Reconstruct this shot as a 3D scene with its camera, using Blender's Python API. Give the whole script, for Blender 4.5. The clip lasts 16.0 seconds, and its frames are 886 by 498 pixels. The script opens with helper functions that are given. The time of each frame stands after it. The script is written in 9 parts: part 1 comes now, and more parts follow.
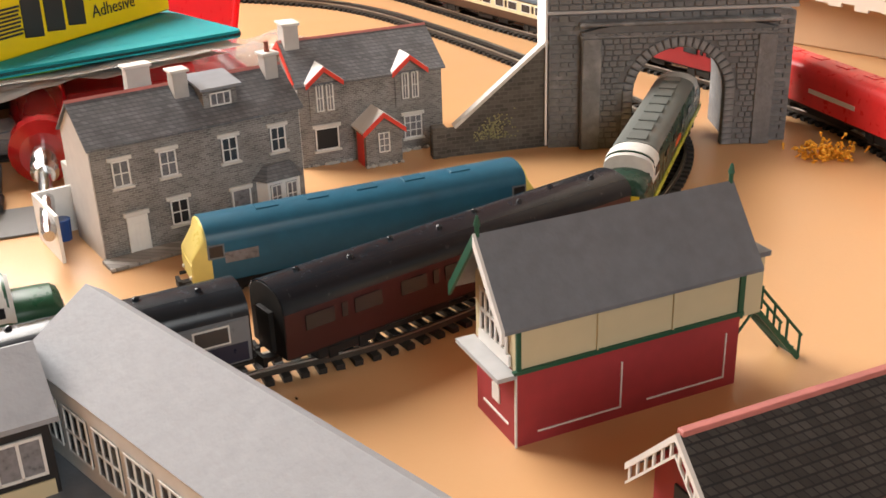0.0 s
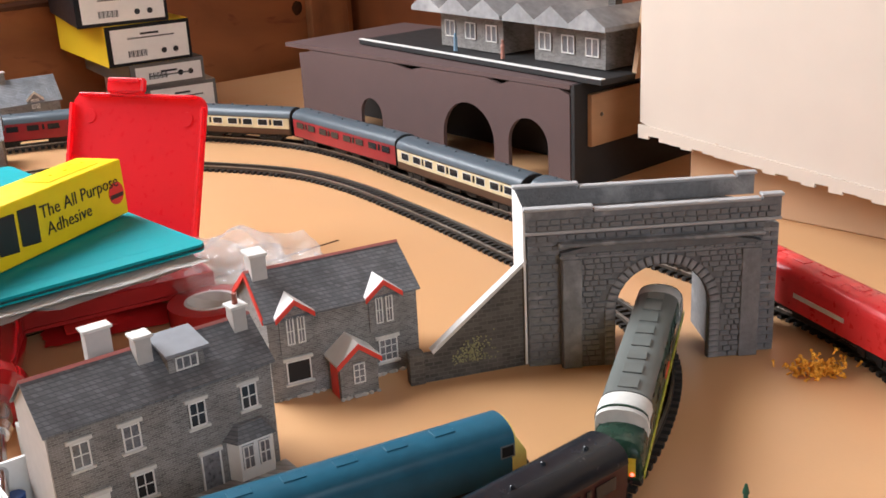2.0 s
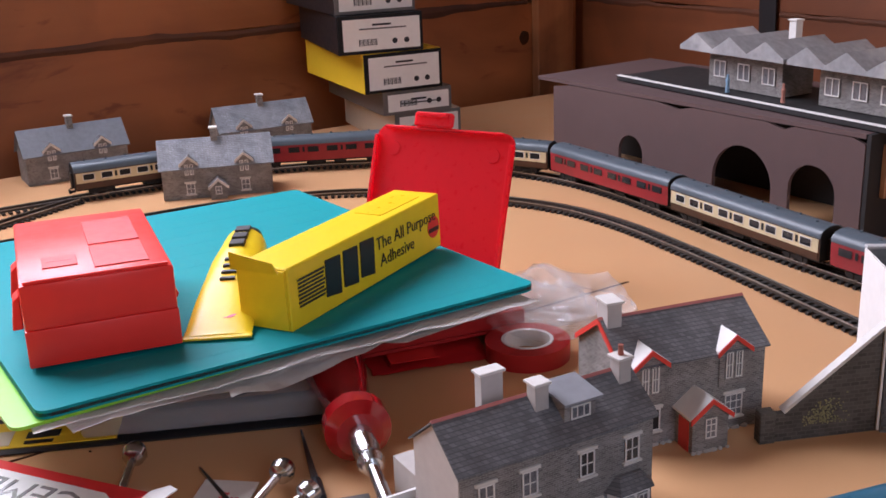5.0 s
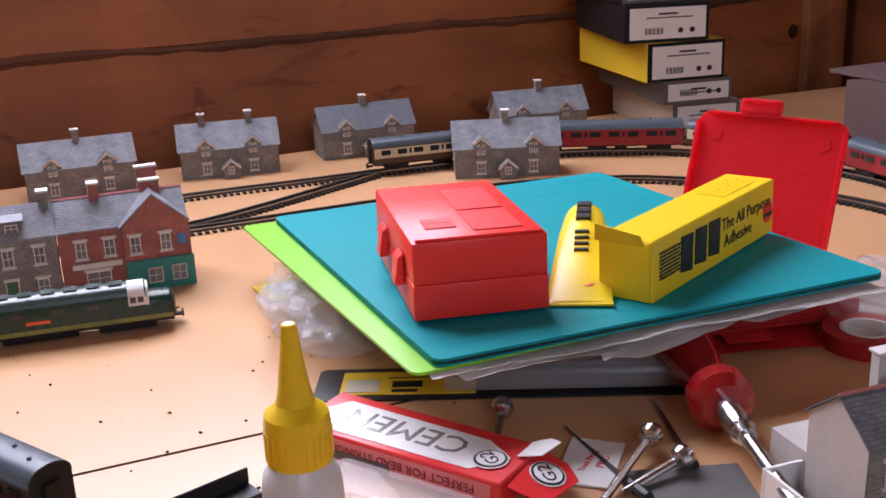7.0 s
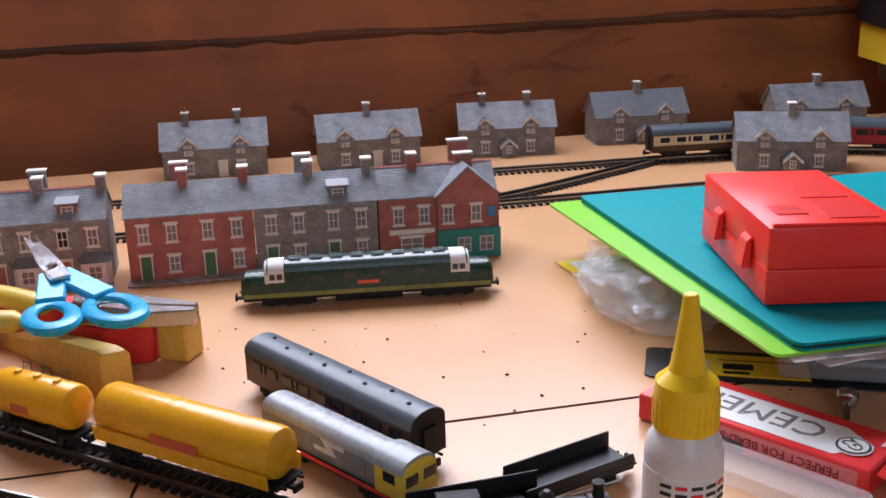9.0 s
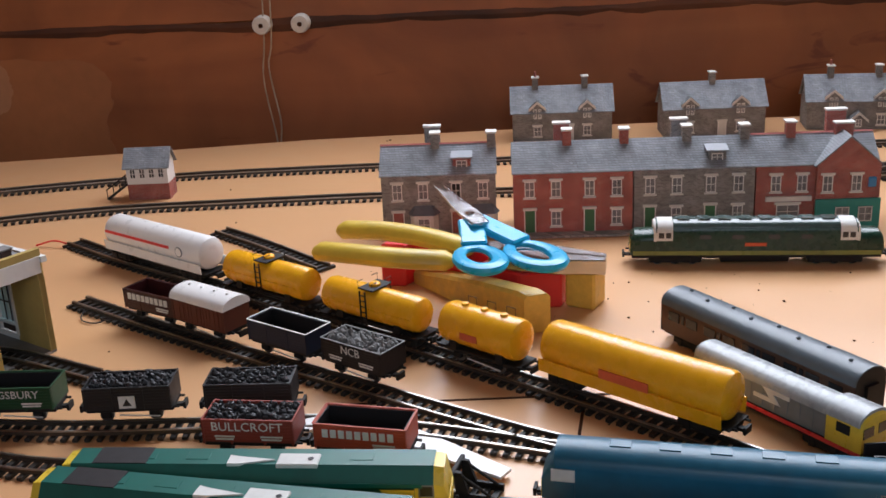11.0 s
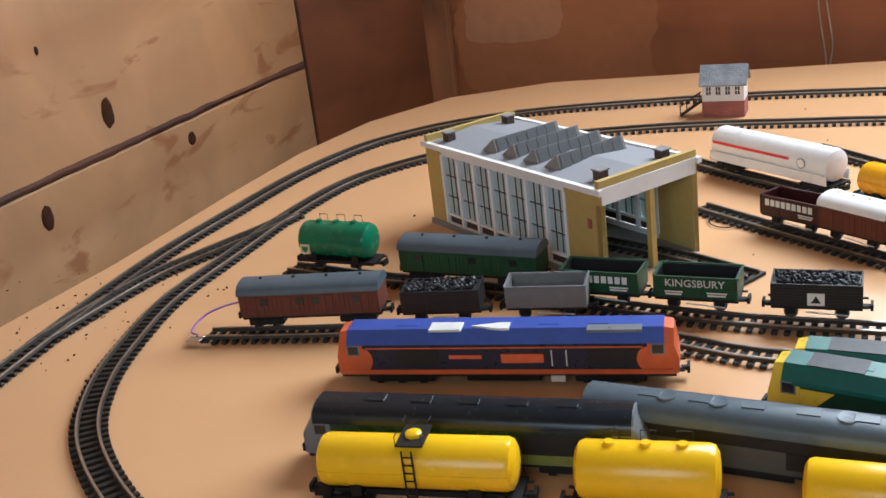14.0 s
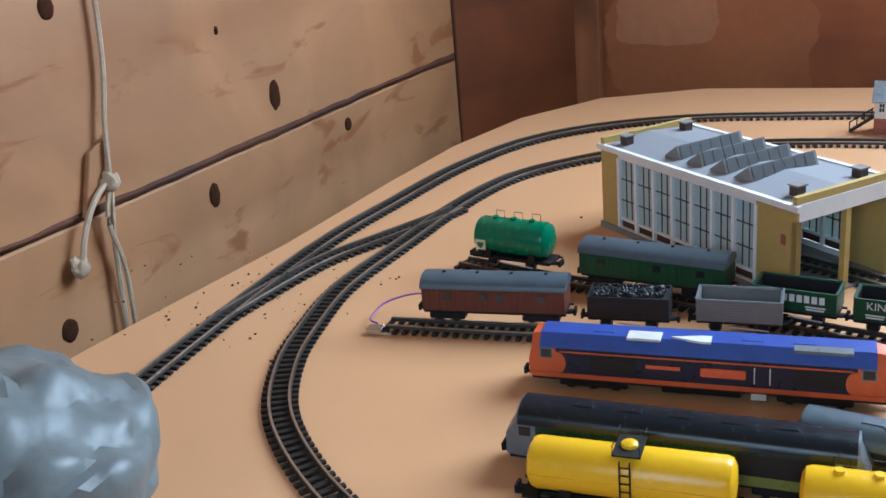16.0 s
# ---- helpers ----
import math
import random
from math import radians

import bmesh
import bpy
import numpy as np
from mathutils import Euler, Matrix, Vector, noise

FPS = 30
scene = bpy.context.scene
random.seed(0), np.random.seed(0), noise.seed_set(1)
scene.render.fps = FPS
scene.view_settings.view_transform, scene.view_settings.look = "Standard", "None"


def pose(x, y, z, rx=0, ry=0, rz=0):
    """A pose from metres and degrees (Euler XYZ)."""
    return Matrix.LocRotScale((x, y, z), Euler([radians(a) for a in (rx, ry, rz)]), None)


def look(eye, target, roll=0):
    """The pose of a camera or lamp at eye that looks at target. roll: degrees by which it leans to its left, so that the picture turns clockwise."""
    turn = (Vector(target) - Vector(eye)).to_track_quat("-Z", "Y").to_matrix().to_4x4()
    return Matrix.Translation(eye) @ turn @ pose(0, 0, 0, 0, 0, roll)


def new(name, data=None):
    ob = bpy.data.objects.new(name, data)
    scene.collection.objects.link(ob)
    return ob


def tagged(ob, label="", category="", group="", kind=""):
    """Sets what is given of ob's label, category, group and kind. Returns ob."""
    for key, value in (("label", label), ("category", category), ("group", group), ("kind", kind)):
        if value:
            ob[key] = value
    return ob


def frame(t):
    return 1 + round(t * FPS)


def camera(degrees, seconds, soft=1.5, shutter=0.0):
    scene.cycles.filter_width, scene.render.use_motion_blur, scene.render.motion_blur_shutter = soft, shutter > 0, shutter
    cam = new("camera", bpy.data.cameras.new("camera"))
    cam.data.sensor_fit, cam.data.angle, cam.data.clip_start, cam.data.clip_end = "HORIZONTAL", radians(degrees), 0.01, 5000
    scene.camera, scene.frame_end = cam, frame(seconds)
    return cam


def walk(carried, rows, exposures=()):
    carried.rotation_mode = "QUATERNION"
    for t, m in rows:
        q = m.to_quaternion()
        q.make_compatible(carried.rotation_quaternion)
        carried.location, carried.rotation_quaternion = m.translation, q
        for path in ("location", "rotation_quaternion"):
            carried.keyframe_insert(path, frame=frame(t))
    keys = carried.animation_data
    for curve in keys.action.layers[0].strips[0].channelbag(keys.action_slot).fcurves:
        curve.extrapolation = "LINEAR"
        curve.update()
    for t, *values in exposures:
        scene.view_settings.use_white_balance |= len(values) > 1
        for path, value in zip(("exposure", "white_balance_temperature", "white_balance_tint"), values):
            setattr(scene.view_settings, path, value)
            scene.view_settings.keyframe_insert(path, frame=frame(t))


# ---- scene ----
cam = camera(44.75, 16.0, soft=1.6)
PATH = [
    (0.0, 0.0020, -0.0043, 0.1546, 66.02, 1.74, 0.39),
    (0.5, 0.0072, 0.0059, 0.1665, 67.01, 1.86, -1.36),
    (1.0, 0.0096, 0.0141, 0.1769, 67.67, 2.29, -2.13),
    (1.5, 0.0058, 0.0303, 0.1915, 68.81, 2.71, -2.64),
    (2.0, -0.0030, 0.0374, 0.2035, 70.30, 2.78, -2.31),
    (2.5, -0.0200, 0.0416, 0.2164, 70.77, 2.66, -1.21),
    (3.0, -0.0369, 0.0463, 0.2205, 70.86, 2.61, -0.36),
    (5.5, -0.1085, 0.0327, 0.2180, 71.82, 1.99, 7.61),
    (6.0, -0.1259, 0.0257, 0.2178, 71.81, 2.00, 9.94),
    (6.5, -0.1442, 0.0160, 0.2200, 71.88, 2.24, 12.62),
    (7.0, -0.1657, 0.0039, 0.2177, 71.80, 2.20, 15.74),
    (7.5, -0.1830, -0.0047, 0.2168, 71.62, 2.17, 18.36),
    (8.0, -0.2009, -0.0154, 0.2169, 71.65, 2.04, 20.98),
    (10.5, -0.2706, -0.0841, 0.2198, 71.12, 1.86, 34.97),
    (11.0, -0.2889, -0.1078, 0.2203, 70.72, 2.60, 38.78),
    (11.5, -0.3063, -0.1289, 0.2149, 69.78, 3.61, 42.71),
    (12.0, -0.3179, -0.1432, 0.2125, 69.40, 4.53, 45.71),
    (12.5, -0.3276, -0.1548, 0.2131, 69.10, 5.11, 48.04),
    (13.0, -0.3393, -0.1695, 0.2132, 69.06, 5.27, 50.55),
    (13.5, -0.3504, -0.1893, 0.2084, 69.03, 5.95, 54.24),
    (14.0, -0.3608, -0.2098, 0.2130, 69.52, 6.75, 59.76),
    (14.5, -0.3681, -0.2267, 0.2120, 69.82, 6.88, 63.37),
    (15.0, -0.3747, -0.2384, 0.2144, 69.91, 6.47, 65.36),
    (15.5, -0.3805, -0.2481, 0.2142, 69.81, 5.56, 66.20),
    (16.0, -0.3863, -0.2503, 0.2200, 69.69, 4.66, 65.49),
]
EXPOSURES = [(0.0, 0.00, 7200, 13), (1.5, -0.08, 6500, 12), (3.0, -0.60, 6250, 14), (5.5, -0.78, 5950, 27), (6.5, -0.86, 5950, 28), (8.0, -0.95, 5800, 24), (10.5, -1.10, 5850, 15), (12.5, -0.88, 6250, 10), (14.0, -0.38, 5700, 5), (15.0, -0.36, 5250, 3), (16.0, -0.36, 5000, 3)]
walk(cam, [(t, pose(x, y, z, rx, ry, rz)) for t, x, y, z, rx, ry, rz in PATH], EXPOSURES)

# ---- world and large lights ----
world = bpy.data.worlds.new("world")
scene.world = world
world.use_nodes = True
sky = world.node_tree.nodes.new("ShaderNodeTexSky")
sky.sky_type, sky.sun_disc = "NISHITA", False
sky.sun_elevation, sky.sun_rotation = radians(38), radians(-50)
world.node_tree.links.new(sky.outputs[0], world.node_tree.nodes["Background"].inputs["Color"])
world.node_tree.nodes["Background"].inputs["Strength"].default_value = 0.10


def window_lamp(name, eye, target, w, h, power, colour):
    data = bpy.data.lights.new(name, "AREA")
    data.shape, data.size, data.size_y, data.energy, data.color = "RECTANGLE", w, h, power, colour
    ob = new(name, data)
    ob.matrix_world = look(eye, target)
    return ob


# daylight of the window in the far wall, and of the wider one behind the camera
window_lamp("window_light_far", (-0.736, 0.805, 0.66), (-0.736 + 0.616, 0.805 - 0.788, 0.28), 0.76, 0.66, 34.0, (0.97, 0.985, 1.0))
window_lamp("window_light_near", (0.929, -1.622, 1.05), (-0.65, 0.1, 0.0), 0.98, 0.95, 21.0, (0.84, 0.93, 1.0))

# ---- materials ----
def material(name, colour, rough=0.5, metal=0.0, vary=0.15, scale=60.0, bump=0.0, bscale=None, coat=0.0, second=None, mottle=0.5, spec=0.5):
    """Noise at two scales breaks the colour and the gloss; second mixes in another colour in worn patches."""
    m = bpy.data.materials.new(name)
    m.use_nodes = True
    nt = m.node_tree
    b = nt.nodes["Principled BSDF"]
    b.inputs["Metallic"].default_value, b.inputs["Coat Weight"].default_value = metal, coat
    b.inputs["Specular IOR Level"].default_value = spec
    tc = nt.nodes.new("ShaderNodeTexCoord")
    big = nt.nodes.new("ShaderNodeTexNoise")
    big.inputs["Scale"].default_value, big.inputs["Detail"].default_value = scale * 0.25, 3
    fine = nt.nodes.new("ShaderNodeTexNoise")
    fine.inputs["Scale"].default_value, fine.inputs["Detail"].default_value = scale * 4, 6
    for n in (big, fine):
        nt.links.new(tc.outputs["Object"], n.inputs["Vector"])
    c = Vector(colour[:3])
    ramp = nt.nodes.new("ShaderNodeValToRGB")
    ramp.color_ramp.elements[0].position, ramp.color_ramp.elements[1].position = 0.3, 0.7
    ramp.color_ramp.elements[0].color = (*(c * (1 - vary)), 1)
    ramp.color_ramp.elements[1].color = (*[min(1, v * (1 + vary)) for v in c], 1)
    mix = nt.nodes.new("ShaderNodeMix")
    mix.data_type = "FLOAT"
    mix.inputs[0].default_value = mottle
    nt.links.new(big.outputs["Fac"], mix.inputs[2])
    nt.links.new(fine.outputs["Fac"], mix.inputs[3])
    nt.links.new(mix.outputs[0], ramp.inputs[0])
    col = ramp.outputs[0]
    if second:
        patch = nt.nodes.new("ShaderNodeTexNoise")
        patch.inputs["Scale"].default_value, patch.inputs["Detail"].default_value = scale * 0.6, 5
        nt.links.new(tc.outputs["Object"], patch.inputs["Vector"])
        step = nt.nodes.new("ShaderNodeValToRGB")
        step.color_ramp.elements[0].position, step.color_ramp.elements[1].position = 0.52, 0.68
        nt.links.new(patch.outputs["Fac"], step.inputs[0])
        cm = nt.nodes.new("ShaderNodeMix")
        cm.data_type = "RGBA"
        nt.links.new(step.outputs[0], cm.inputs[0])
        nt.links.new(col, cm.inputs[6])
        cm.inputs[7].default_value = (*second, 1)
        col = cm.outputs[2]
    nt.links.new(col, b.inputs["Base Color"])
    rr = nt.nodes.new("ShaderNodeMapRange")
    rr.inputs[3].default_value, rr.inputs[4].default_value = max(0.02, rough - 0.1), min(1, rough + 0.1)
    nt.links.new(fine.outputs["Fac"], rr.inputs[0])
    nt.links.new(rr.outputs[0], b.inputs["Roughness"])
    if bump:
        bn = nt.nodes.new("ShaderNodeTexNoise")
        bn.inputs["Scale"].default_value, bn.inputs["Detail"].default_value = bscale or scale * 6, 4
        nt.links.new(tc.outputs["Object"], bn.inputs["Vector"])
        bp = nt.nodes.new("ShaderNodeBump")
        bp.inputs["Strength"].default_value, bp.inputs["Distance"].default_value = bump, 0.0006
        nt.links.new(bn.outputs["Fac"], bp.inputs["Height"])
        nt.links.new(bp.outputs[0], b.inputs["Normal"])
    return m


def brick_material(name, colour, mortar, w=0.0016, h=0.0007, rough=0.85, vary=0.35, axis="X"):
    """Printed card: courses too small to pick apart, laid by the object's own axes."""
    m = bpy.data.materials.new(name)
    m.use_nodes = True
    nt = m.node_tree
    b = nt.nodes["Principled BSDF"]
    b.inputs["Roughness"].default_value = rough
    tc = nt.nodes.new("ShaderNodeTexCoord")
    sep = nt.nodes.new("ShaderNodeSeparateXYZ")
    add = nt.nodes.new("ShaderNodeMath")
    com = nt.nodes.new("ShaderNodeCombineXYZ")
    nt.links.new(tc.outputs["Object"], sep.inputs[0])
    nt.links.new(sep.outputs[0], add.inputs[0])
    nt.links.new(sep.outputs[1], add.inputs[1])
    nt.links.new(add.outputs[0], com.inputs[0])
    nt.links.new(sep.outputs[2], com.inputs[1])
    br = nt.nodes.new("ShaderNodeTexBrick")
    br.inputs["Scale"].default_value = 1.0
    br.inputs["Brick Width"].default_value, br.inputs["Row Height"].default_value = w, h
    br.inputs["Mortar Size"].default_value = h * 0.12
    c = Vector(colour)
    br.inputs["Color1"].default_value = (*(c * (1 - vary)), 1)
    br.inputs["Color2"].default_value = (*[min(1, v * (1 + vary)) for v in c], 1)
    br.inputs["Mortar"].default_value = (*mortar, 1)
    nt.links.new(com.outputs[0], br.inputs["Vector"])
    ns = nt.nodes.new("ShaderNodeTexNoise")
    ns.inputs["Scale"].default_value, ns.inputs["Detail"].default_value = 90, 5
    nt.links.new(tc.outputs["Object"], ns.inputs["Vector"])
    rp = nt.nodes.new("ShaderNodeMapRange")
    rp.inputs[1].default_value, rp.inputs[2].default_value = 0.3, 0.7
    rp.inputs[3].default_value, rp.inputs[4].default_value = 0.75, 1.2
    nt.links.new(ns.outputs["Fac"], rp.inputs[0])
    mu = nt.nodes.new("ShaderNodeMix")
    mu.data_type, mu.blend_type = "RGBA", "MULTIPLY"
    mu.inputs[0].default_value = 1.0
    nt.links.new(br.outputs["Color"], mu.inputs[6])
    nt.links.new(rp.outputs[0], mu.inputs[7])
    nt.links.new(mu.outputs[2], b.inputs["Base Color"])
    bp = nt.nodes.new("ShaderNodeBump")
    bp.inputs["Strength"].default_value, bp.inputs["Distance"].default_value = 0.4, 0.0002
    bp.invert = True
    nt.links.new(br.outputs["Fac"], bp.inputs["Height"])
    nt.links.new(bp.outputs[0], b.inputs["Normal"])
    return m


def wood_material(name, light, dark, along, rough=0.45, ring=9.0, stretch=14.0, coat=0.0, streak=None, blotch=0.5, streaks=0.61):
    """Planed boards: grain drawn out along one axis of the object, with darker knots and stains."""
    m = bpy.data.materials.new(name)
    m.use_nodes = True
    nt = m.node_tree
    b = nt.nodes["Principled BSDF"]
    b.inputs["Coat Weight"].default_value = coat
    tc = nt.nodes.new("ShaderNodeTexCoord")
    mp = nt.nodes.new("ShaderNodeMapping")
    sc = [ring * stretch] * 3
    sc["XYZ".index(along)] = ring
    mp.inputs["Scale"].default_value = sc
    nt.links.new(tc.outputs["Object"], mp.inputs[0])
    g = nt.nodes.new("ShaderNodeTexNoise")
    g.inputs["Scale"].default_value, g.inputs["Detail"].default_value, g.inputs["Distortion"].default_value = 0.5, 8, 0.6
    nt.links.new(mp.outputs[0], g.inputs["Vector"])
    ramp = nt.nodes.new("ShaderNodeValToRGB")
    ramp.color_ramp.elements[0].position, ramp.color_ramp.elements[1].position = 0.32, 0.66
    ramp.color_ramp.elements[0].color, ramp.color_ramp.elements[1].color = (*dark, 1), (*light, 1)
    nt.links.new(g.outputs["Fac"], ramp.inputs[0])
    s = nt.nodes.new("ShaderNodeTexNoise")
    s.inputs["Scale"].default_value, s.inputs["Detail"].default_value, s.inputs["Distortion"].default_value = 7.0, 6, 1.2
    nt.links.new(tc.outputs["Object"], s.inputs["Vector"])
    sr = nt.nodes.new("ShaderNodeMapRange")
    sr.inputs[1].default_value, sr.inputs[2].default_value = 0.3, 0.62
    sr.inputs[3].default_value, sr.inputs[4].default_value = blotch, 1.12
    nt.links.new(s.outputs["Fac"], sr.inputs[0])
    mu = nt.nodes.new("ShaderNodeMix")
    mu.data_type, mu.blend_type = "RGBA", "MULTIPLY"
    mu.inputs[0].default_value = 1.0
    nt.links.new(ramp.outputs[0], mu.inputs[6])
    nt.links.new(sr.outputs[0], mu.inputs[7])
    col = mu.outputs[2]
    if streak:
        # resin and bark streaks drawn out along the board
        ms = nt.nodes.new("ShaderNodeMapping")
        sc = [34.0] * 3
        sc["XYZ".index(along)] = 11.0
        ms.inputs["Scale"].default_value = sc
        ms.inputs["Rotation"].default_value = (0, radians(14), 0)
        nt.links.new(tc.outputs["Object"], ms.inputs[0])
        sn = nt.nodes.new("ShaderNodeTexNoise")
        sn.inputs["Scale"].default_value, sn.inputs["Detail"].default_value, sn.inputs["Distortion"].default_value = 1.0, 5, 1.4
        nt.links.new(ms.outputs[0], sn.inputs["Vector"])
        st = nt.nodes.new("ShaderNodeMapRange")
        st.inputs[1].default_value, st.inputs[2].default_value = streaks, streaks + 0.08
        st.inputs[3].default_value, st.inputs[4].default_value = 0.0, 0.75
        nt.links.new(sn.outputs["Fac"], st.inputs[0])
        sm = nt.nodes.new("ShaderNodeMix")
        sm.data_type = "RGBA"
        nt.links.new(st.outputs[0], sm.inputs[0])
        nt.links.new(col, sm.inputs[6])
        sm.inputs[7].default_value = (*streak, 1)
        col = sm.outputs[2]
    nt.links.new(col, b.inputs["Base Color"])
    rr = nt.nodes.new("ShaderNodeMapRange")
    rr.inputs[3].default_value, rr.inputs[4].default_value = max(0.05, rough - 0.12), min(1, rough + 0.12)
    nt.links.new(g.outputs["Fac"], rr.inputs[0])
    nt.links.new(rr.outputs[0], b.inputs["Roughness"])
    bp = nt.nodes.new("ShaderNodeBump")
    bp.inputs["Strength"].default_value, bp.inputs["Distance"].default_value = 0.25, 0.001
    nt.links.new(g.outputs["Fac"], bp.inputs["Height"])
    nt.links.new(bp.outputs[0], b.inputs["Normal"])
    return m


def clear_material(name, tint=(1, 1, 1), rough=0.05, amount=0.75):
    """Thin clear plastic or glazing: see-through with a gloss."""
    m = bpy.data.materials.new(name)
    m.use_nodes = True
    nt = m.node_tree
    b = nt.nodes["Principled BSDF"]
    b.inputs["Base Color"].default_value = (*tint, 1)
    b.inputs["Roughness"].default_value = rough
    tr = nt.nodes.new("ShaderNodeBsdfTransparent")
    tr.inputs[0].default_value = (*tint, 1)
    mx = nt.nodes.new("ShaderNodeMixShader")
    mx.inputs[0].default_value = amount
    nt.links.new(b.outputs[0], mx.inputs[1])
    nt.links.new(tr.outputs[0], mx.inputs[2])
    nt.links.new(mx.outputs[0], nt.nodes["Material Output"].inputs[0])
    return m


M_TABLE = material("table_hardboard", (0.64, 0.36, 0.172), rough=0.33, vary=0.07, scale=9, bump=0.06, bscale=900, mottle=0.3)
M_WALL = wood_material("wall_planks", (0.37, 0.122, 0.034), (0.29, 0.086, 0.022), "X", rough=0.5, ring=4, stretch=9, streak=(0.17, 0.038, 0.010), blotch=0.72, streaks=0.63)
M_WALL_PALE = wood_material("wall_planks_pale", (0.42, 0.228, 0.104), (0.34, 0.165, 0.067), "X", rough=0.55, ring=3, stretch=8, streak=(0.23, 0.080, 0.022), blotch=0.78, streaks=0.60)
# darkened copy of the planks: shade of right wall and corner is in the colour
M_WALL_SHADED = wood_material("wall_planks_shaded", (0.20, 0.060, 0.017), (0.13, 0.037, 0.011), "X", rough=0.5, ring=4, stretch=9, blotch=0.7)
M_BARK = wood_material("waney_edge", (0.13, 0.042, 0.014), (0.05, 0.016, 0.006), "X", rough=0.8, ring=14, stretch=4)
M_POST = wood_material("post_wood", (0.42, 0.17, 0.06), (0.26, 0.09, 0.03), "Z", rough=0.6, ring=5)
M_FLOOR = wood_material("floor_wood", (0.30, 0.20, 0.12), (0.2, 0.12, 0.07), "X", rough=0.7, ring=4)
M_SEAM = material("joint_dark", (0.035, 0.018, 0.01), rough=0.9)
M_CEIL = material("ceiling_board", (0.24, 0.17, 0.11), rough=0.9, scale=4)
M_SLEEPER = material("sleeper_plastic", (0.022, 0.02, 0.018), rough=0.55, vary=0.3, scale=90, spec=0.35)
M_RAIL = material("rail_nickel", (0.42, 0.40, 0.37), rough=0.32, metal=1.0, vary=0.2, scale=50)
M_RAILD = material("rail_side", (0.09, 0.075, 0.06), rough=0.5, metal=0.6, vary=0.2, scale=50)
M_ROOF = brick_material("printed_slates", (0.165, 0.172, 0.182), (0.105, 0.108, 0.114), w=0.0022, h=0.0012, vary=0.22, rough=0.52)
M_STONE = brick_material("printed_grey_stone", (0.200, 0.188, 0.176), (0.32, 0.31, 0.30), w=0.0022, h=0.0009, vary=0.3)
M_BRICK = brick_material("printed_red_brick", (0.33, 0.062, 0.045), (0.42, 0.3, 0.26), w=0.0016, h=0.0006, vary=0.25)
M_WHITE = material("white_card", (0.78, 0.77, 0.74), rough=0.6, vary=0.06, scale=60)
M_REDEDGE = material("red_trim", (0.72, 0.055, 0.035), rough=0.6, vary=0.12, scale=60)
M_PINKEDGE = material("faded_red_ridge", (0.50, 0.17, 0.15), rough=0.7, vary=0.2, scale=60)
M_GLASS = material("dark_window", (0.05, 0.055, 0.06), rough=0.15, vary=0.4, scale=40)
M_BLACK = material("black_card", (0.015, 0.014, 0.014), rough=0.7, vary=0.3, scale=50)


# ---- building tools ----
def part(name, bm, mat, parent=None, label="", smooth=False):
    """Links a bmesh as one mesh object, under a thing or a part."""
    bmesh.ops.recalc_face_normals(bm, faces=bm.faces)
    me = bpy.data.meshes.new(name)
    bm.to_mesh(me)
    bm.free()
    me.materials.append(mat)
    if smooth:
        me.shade_smooth()
        me.set_sharp_from_angle(angle=radians(35))
    ob = new(name, me)
    ob.parent = parent
    if label:
        ob["label"] = label
    return ob


def thing(name, m, label, category, group="", kind=""):
    ob = new(name)
    ob.empty_display_size = 0.01
    ob.matrix_basis = m
    return tagged(ob, label, category, group, kind)


def box(x0, x1, y0, y1, z0, z1, bevel=0.0, bm=None, seg=1):
    out = bm or bmesh.new()
    made = bmesh.ops.create_cube(out, size=1.0)["verts"]
    for v in made:
        v.co = Vector((x0 + (v.co.x + 0.5) * (x1 - x0), y0 + (v.co.y + 0.5) * (y1 - y0), z0 + (v.co.z + 0.5) * (z1 - z0)))
    if bevel:
        es = list({e for v in made for e in v.link_edges})
        bmesh.ops.bevel(out, geom=es, offset=bevel, segments=seg, profile=0.5, affect="EDGES")
    return out


def prism(profile, x0, x1, axis="X", bm=None, bevel=0.0):
    """A closed outline (a, b) drawn out along an axis: X gives (x, a, b), Y gives (a, y, b), Z gives (a, b, z)."""
    out = bm or bmesh.new()
    put = {"X": lambda s, a, b: (s, a, b), "Y": lambda s, a, b: (a, s, b), "Z": lambda s, a, b: (a, b, s)}[axis]
    r0 = [out.verts.new(put(x0, a, b)) for a, b in profile]
    r1 = [out.verts.new(put(x1, a, b)) for a, b in profile]
    n = len(profile)
    out.faces.new(r0)
    out.faces.new(r1[::-1])
    for i in range(n):
        out.faces.new((r0[i], r0[(i + 1) % n], r1[(i + 1) % n], r1[i]))
    if bevel:
        bmesh.ops.recalc_face_normals(out, faces=out.faces)
        bmesh.ops.bevel(out, geom=out.edges[:], offset=bevel, segments=1, affect="EDGES")
    return out


def loft(rings, bm=None, caps=True):
    """Skins rings of equal length."""
    out = bm or bmesh.new()
    vs = [[out.verts.new(p) for p in r] for r in rings]
    n = len(vs[0])
    for a, b in zip(vs, vs[1:]):
        for i in range(n):
            out.faces.new((a[i], a[(i + 1) % n], b[(i + 1) % n], b[i]))
    if caps:
        out.faces.new(vs[0][::-1])
        out.faces.new(vs[-1])
    return out


